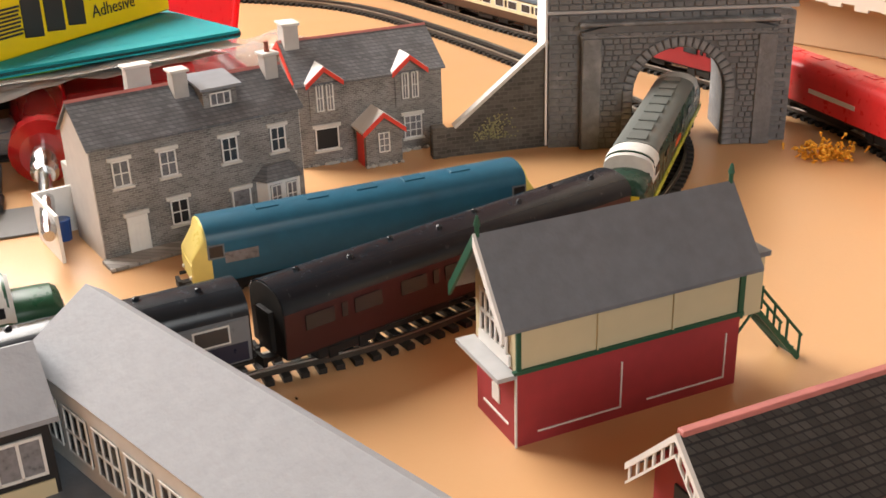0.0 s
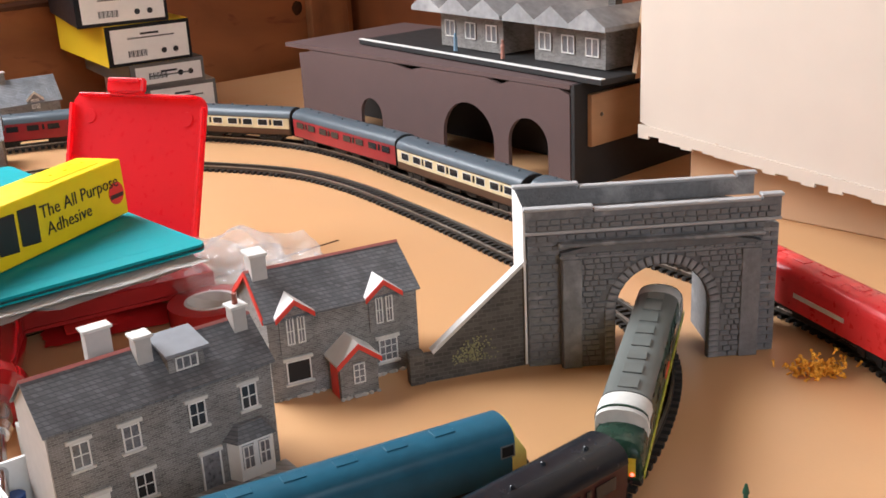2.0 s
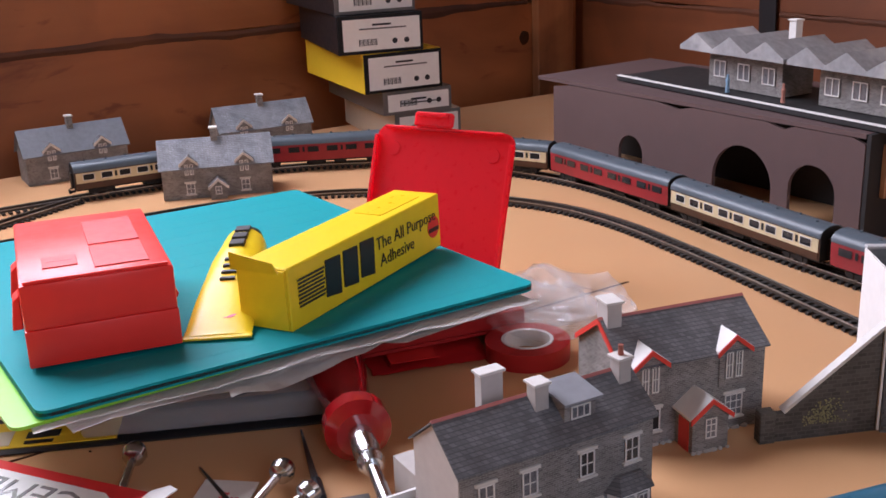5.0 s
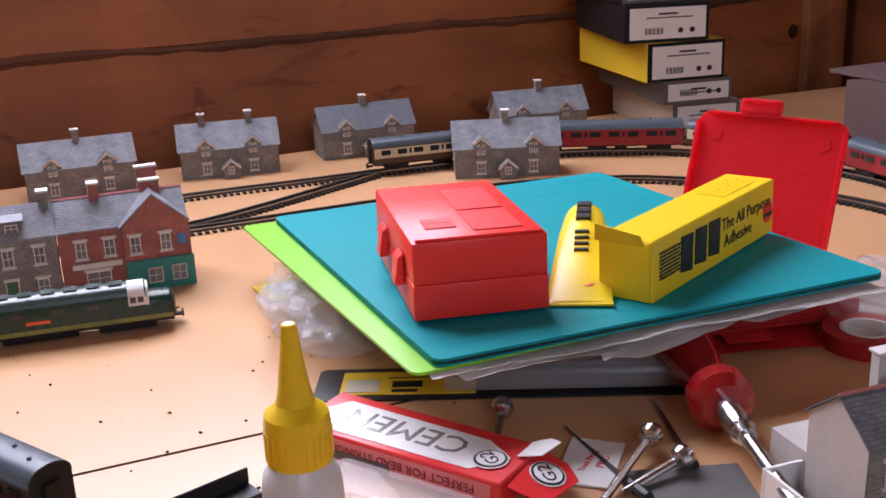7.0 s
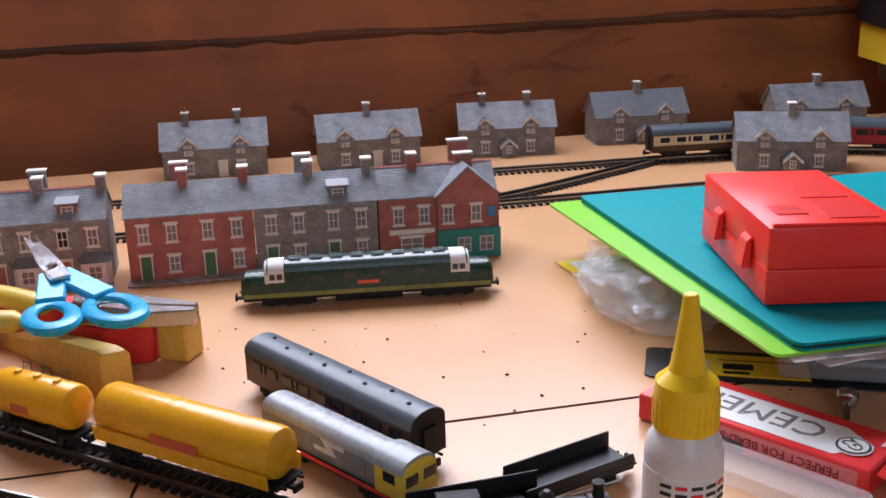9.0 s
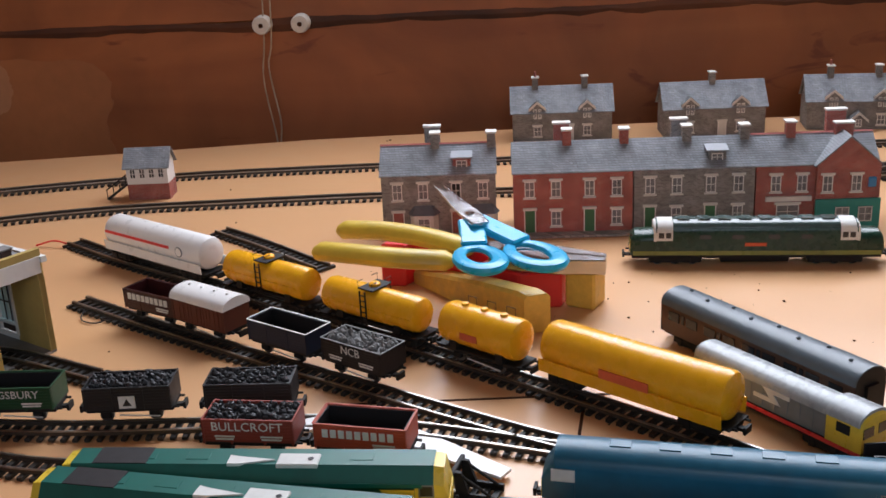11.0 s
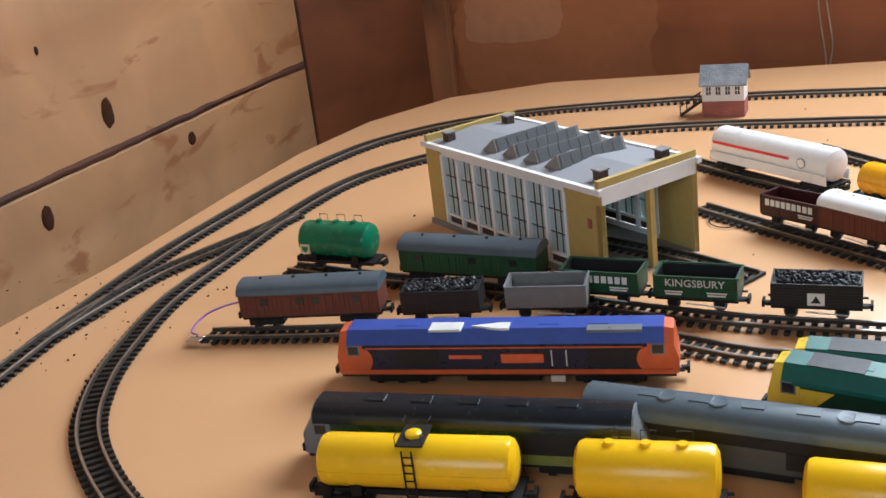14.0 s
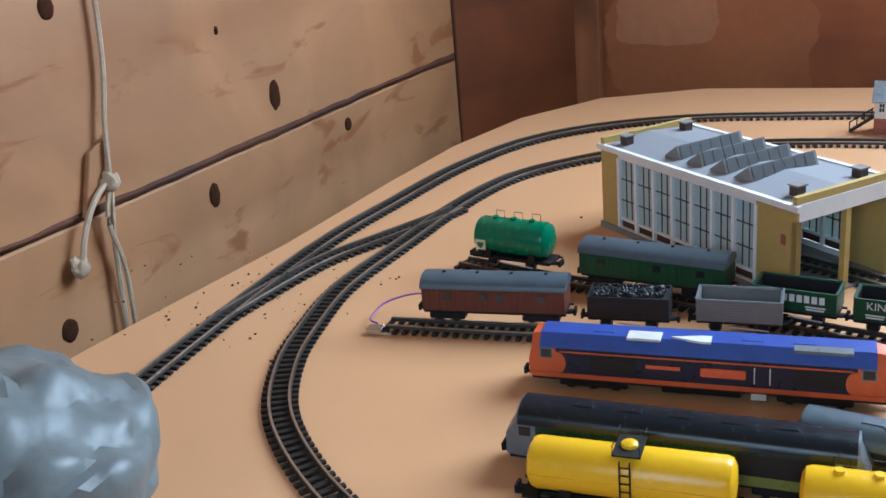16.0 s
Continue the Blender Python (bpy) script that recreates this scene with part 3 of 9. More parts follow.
def near_cottage():
    t = thing("cottage", pose(-0.0655, 0.432, 0, 0, 0, 25) @ Matrix.Diagonal((1, 1, 0.93, 1)), "grey stone card cottage with red and white gable trim", "house")
    w, d, e, r = 0.066, 0.040, 0.0390, 0.0540
    part("wall_shell", gable_shell(w, d, e, r), M_STONE, t)
    pitched_roof(t, w, d, e, r, M_ROOF, ridge_mat=M_PINKEDGE)
    gable_dormer(t, 0.0115, 0.0225, 0.0135, 0.0175, -0.0008, 0.016, M_STONE, M_REDEDGE)
    gable_dormer(t, 0.0505, 0.0225, 0.0135, 0.0175, -0.0008, 0.016, M_STONE, M_REDEDGE)
    window(t, 0.0115, 0.0075, 0.0105, 0.0105, glass=M_BLACK, bars=(0, 0))
    window(t, 0.0515, 0.0065, 0.0085, 0.0110, bars=(2, 2))
    porch = gable_dormer(t, 0.0325, 0.0, 0.0165, 0.0175, -0.013, 0.013, M_STONE, M_REDEDGE, windows=0, name="porch")
    window(t, 0.0325, 0.0065, 0.0052, 0.0095, -0.013, bars=(1, 2), lintel=False)
    part("porch_door", box(0.0239, 0.0242, -0.0105, -0.003, 0.0, 0.0145), M_REDEDGE, porch)
    chimney(t, 0.004, d * 0.5, r - 0.008, r + 0.0085, 0.0065, 0.009, M_PALEWALL)
    for a, b in ((0.0, d / 2), (d, d / 2)):
        part("bargeboard", prism([(a, e - 0.0015), (b, r - 0.0015), (b, r + 0.0012), (a, e + 0.0012)], -0.0018, -0.0011), M_REDEDGE, t)
    random.seed(4)
    tuft = bmesh.new()
    for i in range(70):
        x = random.choice((0.002 + random.random() * 0.02, 0.024 + random.random() * 0.02, 0.045 + random.random() * 0.02))
        y = -0.0135 if 0.024 < x < 0.041 else -0.0006
        bmesh.ops.create_icosphere(tuft, subdivisions=1, radius=0.0004 + random.random() * 0.0008, matrix=pose(x, y, 0.0006))
    tagged(part("dry_grass", tuft, M_PALEWALL, t), kind="stuff")


near_terrace()
near_cottage()


# back row of small cottages
def small_cottage(m, label, porch=True, two=True, roof=None, w=0.084):
    t = thing("cottage", m, label, "house", group="back row of cottages")
    d, e, r = 0.034, 0.0255, 0.0435
    part("wall_shell", gable_shell(w, d, e, r), M_STONE, t)
    pitched_roof(t, w, d, e, r, roof or M_ROOFSHEEN, over=0.002)
    for x in (0.021, w - 0.021):
        gable_dormer(t, x, 0.017, 0.0115, 0.0115, -0.0006, 0.014, M_STONE, M_LINTEL)
        window(t, x, 0.004, 0.0065, 0.0085, bars=(1, 1), glass=M_CURTAIN)
    if porch:
        gable_dormer(t, w / 2, 0.0, 0.0125, 0.0105, -0.008, 0.008, M_STONE, M_LINTEL, windows=0, name="porch")
        window(t, w / 2, 0.004, 0.005, 0.0065, -0.0081, lintel=False)
    else:
        door(t, w / 2 + 0.006, 0.0, 0.006, 0.0125, M_LINTEL)
    chimney(t, 0.020 if two else w * 0.5, d / 2, r - 0.004, r + 0.0075, 0.005, 0.006, M_STONE, pots=1 if two else 0)
    if two:
        chimney(t, w - 0.022, d / 2, r - 0.004, r + 0.0075, 0.005, 0.006, M_STONE)
    return t


# lighter copy of the slates: window sheen on the far roofs is in the colour
M_ROOFSHEEN = brick_material("sheen_slates", (0.25, 0.268, 0.295), (0.15, 0.155, 0.165), w=0.0022, h=0.0012, vary=0.15, rough=0.5)
small_cottage(pose(-0.814, 0.626, 0, 0, 0, 36), "grey card cottage with two chimneys and no porch", porch=False)
small_cottage(pose(-0.708, 0.697, 0, 0, 0, 38), "grey card cottage with one central chimney", porch=False, two=False)
small_cottage(pose(-0.618, 0.779, 0, 0, 0, 30), "grey card cottage with porch and two chimneys, one broken", w=0.081)
small_cottage(pose(-0.524, 0.862, 0, 0, 0, 37), "dark-roofed grey card cottage beside the red-brown wall", two=False, roof=M_PLAINROOF)
small_cottage(pose(-0.392, 0.814, 0, 0, 0, 18), "grey card cottage with sheen-paled roof between the two ovals", two=False, roof=M_ROOFSHEEN)
small_cottage(pose(-0.385, 0.948, 0, 0, 0, 31), "grey card cottage tucked beside the stock boxes", two=False)


# row of terraces in front of the back row
def terrace(m, label, wall, w=0.0745, bays=False, dormer_on=True, doors=M_GREENDOOR, pots=M_BRICK):
    t = thing("terraced_house", m, label, "house", group="terraced row")
    d, e, r = 0.036, 0.0405, 0.0555
    part("wall_shell", gable_shell(w, d, e, r), wall, t)
    pitched_roof(t, w, d, e, r, M_ROOFSHEEN, over=0.001, ridge_mat=M_PINKEDGE if bays else None)
    part("pavement", box(-0.001, w + 0.001, -0.009, -0.0002, 0.0, 0.0015, 0.0002), M_PAVE, t)
    for x in (0.010, 0.0265, 0.0475, 0.0645):
        window(t, x, 0.0245, 0.0062, 0.0105, glass=M_BLACK if bays and x == 0.0475 else M_CURTAIN)
    for x in (0.010, 0.0475):
        door(t, x, 0.0015, 0.0062, 0.0145, doors)
    for x in (0.0265, 0.0645):
        if bays:
            b = part("bay_window", prism([(x - 0.009, 0.0), (x + 0.009, 0.0), (x + 0.006, -0.005), (x - 0.006, -0.005)], 0.0015, 0.0155, "Z"), M_LINTEL, t)
            part("bay_roof", loft([[Vector((x - 0.0105, 0, 0.0155)), Vector((x + 0.0105, 0, 0.0155)), Vector((x + 0.0075, -0.0065, 0.0155)), Vector((x - 0.0075, -0.0065, 0.0155))],
                                   [Vector((x - 0.006, 0, 0.0205)), Vector((x + 0.006, 0, 0.0205)), Vector((x + 0.005, -0.001, 0.0205)), Vector((x - 0.005, -0.001, 0.0205))]]), M_PLAINROOF, b)
            window(t, x, 0.005, 0.008, 0.0085, -0.0051, lintel=False)
        else:
            window(t, x, 0.0055, 0.0064, 0.0100)
    if dormer_on:
        dm = part("dormer", box(0.046, 0.057, 0.004, 0.016, e + 0.001, e + 0.0095), M_BRICK if bays else M_STONE, t)
        part("dormer_roof", prism([(0.002, e + 0.0093), (0.0175, e + 0.0115), (0.0175, e + 0.0125), (0.002, e + 0.0103)], 0.0447, 0.0583), M_ROOFCARD, dm)
        window(t, 0.0515, e + 0.003, 0.007, 0.005, 0.004, lintel=False)
    chimney(t, 0.0345, d * 0.5, r - 0.004, r + 0.0075, 0.0055, 0.0065, pots)
    chimney(t, 0.0320, d * 0.92, e, r + 0.0085, 0.010, 0.0045, pots)
    chimney(t, 0.0705, d * 0.5, r - 0.004, r + 0.0070, 0.0055, 0.0065, pots)
    return t


C36, S36 = math.cos(radians(36.3)), math.sin(radians(36.3))
for k, (lab, wall, bays, dm, pots) in enumerate((("red brick card terrace with green doors and slates paled for sheen", M_BRICK, False, False, M_BRICK), ("grey stone card terrace with dormer and slates paled for sheen", M_STONE, False, True, M_STONE))):
    terrace(pose(-0.669 + C36 * 0.0752 * k, 0.4225 + S36 * 0.0752 * k, 0, 0, 0, 36.3), lab, wall, bays=bays, dormer_on=dm, pots=pots)
terrace(pose(-0.7385, 0.3755, 0, 0, 0, 36.3), "brown stone card terrace with two bay windows", M_STONE, bays=True, doors=M_BRICK, w=0.0725, pots=M_STONE)


def corner_shop():
    t = thing("corner_shop", pose(-0.669 + C36 * 0.1506, 0.4225 + S36 * 0.1506, 0, 0, 0, 36.3), "red brick card corner pub with teal shopfront", "shop", group="terraced row")
    w, d, e, r = 0.0735, 0.036, 0.0405, 0.0555
    part("wall_shell", gable_shell(w, d, e, r), M_BRICK, t)
    pitched_roof(t, w, d, e, r, M_ROOFSHEEN, over=0.001, ridge_mat=M_PINKEDGE)
    wing = part("gable_wing", prism([(0.036, 0), (w + 0.001, 0), (w + 0.001, e), (0.0548, r + 0.002), (0.036, e)], -0.0035, d * 0.6, "Y"), M_BRICK, t)
    for side in (-1, 1):
        prof = [(0.0548, r + 0.0022), (0.0548 + side * 0.0205, e - 0.001), (0.0548 + side * 0.0205, e), (0.0548, r + 0.0034)]
        part("roof_slope", prism(prof, -0.005, d * 0.6, "Y"), M_ROOFSHEEN, wing)
    for x in (0.012, 0.028):
        window(t, x, 0.0235, 0.0062, 0.0105)
    for x in (0.0425, 0.060):
        window(t, x, 0.0235, 0.0062, 0.0105, -0.0036)
    front = part("shopfront", box(0.0355, w + 0.0018, -0.0052, -0.0036, 0.0, 0.0190, 0.0003), M_TEAL, t)
    for x in (0.052, 0.066):
        window(t, x, 0.0045, 0.0085, 0.0095, -0.0053, lintel=False, frame_mat=M_LINTEL)
    part("shop_sign", box(0.067, 0.072, -0.0046, -0.0037, 0.026, 0.0325, 0.0006), material("blue_sign", (0.05, 0.22, 0.45), rough=0.4), t, "small blue hanging sign board")
    part("awning", box(0.006, 0.034, -0.002, 0.0004, 0.0175, 0.0205), M_LINTEL, t)
    window(t, 0.020, 0.006, 0.014, 0.009)
    chimney(t, 0.0235, d * 0.5, r - 0.004, r + 0.008, 0.0055, 0.0065, M_BRICK)
    chimney(t, 0.056, d * 0.45, r - 0.002, r + 0.0065, 0.011, 0.0045, M_BRICK)
    chimney(t, 0.056, d * 0.95, e, r + 0.011, 0.012, 0.0045, M_BRICK)


corner_shop()


# signal box
def signal_box():
    t = thing("signal_box", pose(0.014, 0.2205, 0, 0, 0, 25), "cream and red card signal box with green trim", "signal box")
    w, d, fl, e, r = 0.067, 0.0215, 0.0215, 0.0395, 0.0535
    base = part("brick_base", box(0, w, 0, d, 0, fl), M_SIGRED, t, "dark red lower storey with white panel lines")
    for x0, x1, z0, z1, gap in ((0.006, 0.0305, 0.003, 0.0165, "R"), (0.0385, 0.063, 0.003, 0.0165, "R")):
        part("panel_line", box(x0, x1, -0.0003, 0.0001, z0, z0 + 0.0004), M_WHITE, base)
        part("panel_line", box(x1 - 0.0004, x1, -0.0003, 0.0001, z0 + 0.0005, z1), M_WHITE, base)
    part("arch_panel", prism([(0.0085, 0.008), (0.0125, 0.008), (0.0125, 0.0125), (0.0105, 0.0145), (0.0085, 0.0125)], -0.0003, 0.0001), M_WHITE, base)
    part("panel_line", box(-0.0003, 0.0001, 0.004, 0.0175, 0.0045, 0.0051), M_WHITE, base)
    part("corner_strip", box(-0.0003, 0.0002, -0.0003, 0.0003, 0, fl), M_LINTEL, base)
    cab = part("cabin", prism([(0, fl), (d, fl), (d, e), (d / 2, r), (0, e)], 0.0, w), M_CREAM, t, "cream boarded upper storey")
    for x in (0.0, 0.0225, 0.045, w - 0.0012):
        part("batten", box(x, x + (0.0012 if x in (0.0, w - 0.0012) else 0.0004), -0.0006, 0.0002, fl, e - 0.0005), M_GREENTRIM if x in (0.0, w - 0.0012) else M_CREAM, cab)
    part("string_course", box(-0.001, w + 0.0005, -0.001, 0.0002, fl - 0.0004, fl + 0.0006), M_GREENTRIM, cab)
    part("balcony", box(-0.0055, -0.0002, -0.001, d + 0.001, fl - 0.0012, fl), M_CARDGREY, t)
    # gable windows
    pane = part("window", box(-0.0004, 0.0002, 0.004, 0.0175, fl + 0.0045, fl + 0.0155), M_GLASS, cab)
    bm = bmesh.new()
    for i in range(6):
        y = 0.004 + 0.0135 * i / 5
        box(-0.0008, -0.0003, y - 0.00045, y + 0.00045, fl + 0.0035, fl + 0.016, bm=bm)
    for z in (fl + 0.0038, fl + 0.0098, fl + 0.0155):
        box(-0.0008, -0.0003, 0.0035, 0.018, z - 0.00045, z + 0.00045, bm=bm)
    part("frame", bm, M_WHITE, pane)
    part("panel", box(-0.0007, 0.0, 0.0025, 0.019, fl + 0.0005, fl + 0.0035), M_WHITE, cab)
    s = (r - e) / (d / 2)
    for side in (-1, 1):
        a, b = (d / 2, r), (d / 2 + side * (d / 2 + 0.004), e - 0.004 * s)
        part("roof", prism([(a[0], a[1] + 0.0003), (b[0], b[1] + 0.0003), (b[0], b[1] + 0.0013), (a[0], a[1] + 0.0013)], -0.005, w + 0.003), M_PLAINROOF, t, "dark grey card roof slope")
        part("bargeboard", prism([(a[0], a[1] - 0.0018), (b[0], b[1] - 0.0018), (b[0], b[1] + 0.0016), (a[0], a[1] + 0.0016)], -0.0058, -0.0050), M_GREENTRIM if side > 0 else M_WHITE, t)
    for x in (-0.0045, w + 0.0022):
        part("finial", turned([(r - 0.001, 0.0006), (r + 0.003, 0.0006), (r + 0.0035, 0.0009), (r + 0.0045, 0.0007), (r + 0.006, 0.0003)], 8), M_GREENTRIM, t).location = (x, d / 2, 0)
    lob = part("lobby", box(w + 0.0002, w + 0.0075, 0.001, 0.012, fl - 0.002, e - 0.0035), M_CREAM, t)
    part("lobby_frame", box(w + 0.0001, w + 0.0012, 0.0002, 0.0009, fl - 0.002, e - 0.003), M_GREENTRIM, lob)
    part("lobby_roof", box(w - 0.0005, w + 0.0085, 0.0, 0.0135, e - 0.0032, e - 0.0018), M_PLAINROOF, lob)
    part("bracket", rod((w + 0.006, 0.002, fl - 0.002), (w + 0.0004, 0.002, fl - 0.0085), 0.0004), M_GREENTRIM, lob)
    st = part("stair", prism([(w + 0.0075, fl - 0.003), (w + 0.0085, fl - 0.002), (w + 0.0245, 0.0008), (w + 0.0235, 0.0)], 0.002, 0.003, "Y"), M_GREENTRIM, t, "dark green outside stair with handrail")
    part("stringer", prism([(w + 0.0075, fl - 0.003), (w + 0.0085, fl - 0.002), (w + 0.0245, 0.0008), (w + 0.0235, 0.0)], 0.010, 0.011, "Y"), M_GREENTRIM, st)
    for i in range(9):
        x, z = w + 0.0085 + 0.015 * i / 8, fl - 0.0035 - (fl - 0.005) * i / 8
        part("tread", box(x - 0.0011, x + 0.0011, 0.003, 0.010, z, z + 0.0005), M_GREENTRIM, st)
    for y in (0.0024, 0.0106):
        part("handrail", rod((w + 0.0085, y, fl + 0.0045), (w + 0.0245, y, 0.0075), 0.00045), M_GREENTRIM, st)
        for i in range(4):
            x, z = w + 0.0090 + 0.0150 * i / 3, fl - 0.002 - (fl - 0.003) * i / 3
            part("baluster", rod((x, y, z), (x, y, z + 0.0068), 0.0004), M_GREENTRIM, st)


signal_box()


def goods_shed():
    t = thing("goods_shed", pose(0.0545, 0.1715, 0, 0, 0, 25), "small red goods shed with dark tiled roof and white valance", "shed")
    w, d, e, r = 0.052, 0.026, 0.0145, 0.028
    part("wall_shell", gable_shell(w, d, e, r), M_SIGRED, t)
    M_TILES = brick_material("dark_tiles", (0.055, 0.052, 0.048), (0.02, 0.02, 0.02), w=0.0024, h=0.0016, vary=0.3)
    pitched_roof(t, w, d, e, r, M_TILES, over=0.004)
    part("ridge_cap", box(-0.004, w + 0.004, d / 2 - 0.0012, d / 2 + 0.0012, r + 0.0008, r + 0.0022, 0.0003), M_PINKEDGE, t, "salmon ridge tiles")
    for side in (-1, 1):
        a, b = (d / 2, r + 0.001), (d / 2 + side * (d / 2 + 0.0042), e - 0.0034)
        vb = part("bargeboard", prism([(a[0], a[1] - 0.0012), (b[0], b[1] - 0.0012), (b[0], b[1] + 0.0006), (a[0], a[1] + 0.0006)], -0.0052, -0.0042), M_WHITE, t)
        for i in range(6):
            k = (i + 0.5) / 6
            y, z = a[0] + (b[0] - a[0]) * k, a[1] + (b[1] - a[1]) * k
            part("fret", box(-0.0050, -0.0044, y - 0.0003, y + 0.0003, z - 0.0046, z - 0.001), M_WHITE, vb)
        part("fret_rail", prism([(a[0], a[1] - 0.0052), (b[0], b[1] - 0.0052), (b[0], b[1] - 0.0044), (a[0], a[1] - 0.0044)], -0.0050, -0.0044), M_WHITE, vb)
    part("doorway", box(-0.0006, 0.0001, 0.008, 0.018, 0.0, 0.0125), M_BLACK, t)


goods_shed()


def station_canopy():
    """Station building with a long ridged canopy, near the camera's first place."""
    M_FELT = material("grey_felt_roof", (0.30, 0.31, 0.33), rough=0.8, vary=0.12, scale=50, bump=0.3, bscale=600)
    t = thing("station_building", pose(-0.092, 0.236, 0, 0, 0, -45), "black and cream station building with grey canopy roof", "station building")
    L = 0.15
    part("canopy_roof", prism([(-0.020, 0.0285), (-0.019, 0.0275), (0.0, 0.0395), (0.0045, 0.0362), (0.0045, 0.0374), (0.0, 0.0408)], 0.0, L), M_FELT, t, "ridged grey roof")
    v = part("side_wall", box(0.004, L, -0.0196, -0.0186, 0.0062, 0.0278), M_LINTEL, t, "pale boarded side with windows")
    for i in range(10):
        x = 0.0065 + i * 0.0142
        pane = part("window", box(x, x + 0.0112, -0.0199, -0.0196, 0.0115, 0.0235), M_GLASS, v)
        bm = bmesh.new()
        for q in (0.0, 0.0036, 0.0072, 0.0108):
            box(x + q, x + q + 0.0005, -0.0202, -0.0199, 0.0112, 0.0238, bm=bm)
        for z in (0.0111, 0.0172, 0.0235):
            box(x, x + 0.0113, -0.0203, -0.0200, z, z + 0.0005, bm=bm)
        part("frame", bm, M_WHITE, pane)
    w = part("wall_shell", box(0.008, L, -0.015, 0.0030, 0.0, 0.0290), M_BLACK, t)
    part("lower_boards", box(0.0075, 0.0079, -0.0150, 0.0030, 0.001, 0.010), M_CREAM, w)
    part("end_gable", prism([(-0.0150, 0.0275), (0.0030, 0.0300), (0.0, 0.038)], 0.006, 0.0079), M_BLACK, w)
    part("platform", box(-0.002, L + 0.02, -0.030, 0.011, 0.0, 0.006, 0.0003), M_PLAINROOF, t)
    side = thing("station_wing", pose(-0.092, 0.236, 0, 0, 0, -45) @ pose(0.012, -0.020, 0, 0, 0, -105), "grey-roofed station wing with window strip", "station building")
    part("roof", prism([(-0.020, 0.0265), (0.0, 0.036), (0.020, 0.0265), (0.020, 0.0278), (0.0, 0.0373), (-0.020, 0.0278)], 0.0, 0.09), M_FELT, side)
    wl = part("wall_shell", box(0.002, 0.088, -0.016, 0.016, 0.0, 0.0285), M_BLACK, side)
    for y in (-0.0164, 0.0160):
        part("boarding", box(0.003, 0.087, y, y + 0.0004, 0.002, 0.0100), M_CREAM, wl)
        gl = part("window", box(0.004, 0.086, y, y + 0.0004, 0.0125, 0.0215), M_CURTAIN, wl)
        bm = bmesh.new()
        for i in range(17):
            box(0.004 + i * 0.0051, 0.0047 + i * 0.0051, y - 0.0002, y + 0.0006, 0.012, 0.022, bm=bm)
        box(0.004, 0.0864, y - 0.0002, y + 0.0006, 0.0118, 0.0126, bm=bm)
        box(0.004, 0.0864, y - 0.0002, y + 0.0006, 0.0214, 0.0222, bm=bm)
        part("frame", bm, M_WHITE, gl)


station_canopy()


# ---- tunnel portal bridge ----
def arch_outline(x0, x1, spring, seg=14):
    c, r = (x0 + x1) / 2, (x1 - x0) / 2
    return [(c + r * math.cos(math.pi * i / seg), spring + r * math.sin(math.pi * i / seg)) for i in range(seg + 1)]


def arched_slab(x0, x1, top, a0, a1, spring, y0, y1, bm=None):
    """A wall with an arched opening from the ground up, built of side strips and a ring of faces."""
    out = bm or bmesh.new()
    inner = [(a1, 0.0)] + arch_outline(a0, a1, spring) + [(a0, 0.0)]
    outer = []
    n = len(inner)
    for i, (x, z) in enumerate(inner):
        if i == 0:
            outer.append((x1, 0.0))
        elif i == n - 1:
            outer.append((x0, 0.0))
        else:
            k = (i - 1) / (n - 3)
            if k < 0.3:
                outer.append((x1, top * k / 0.3))
            elif k > 0.7:
                outer.append((x0, top * (1 - k) / 0.3))
            else:
                outer.append((x1 + (x0 - x1) * (k - 0.3) / 0.4, top))
    quads = []
    for y in (y0, y1):
        quads.append([[out.verts.new((x, y, z)) for x, z in inner], [out.verts.new((x, y, z)) for x, z in outer]])
    for i in range(n - 1):
        for k in (0, 1):
            a, b = quads[k]
            out.faces.new((a[i], a[i + 1], b[i + 1], b[i]))
        for j in (0, 1):
            out.faces.new((quads[0][j][i], quads[0][j][i + 1], quads[1][j][i + 1], quads[1][j][i]))
    for i in (0, n - 1):
        out.faces.new((quads[0][0][i], quads[0][1][i], quads[1][1][i], quads[1][0][i]))
    return out


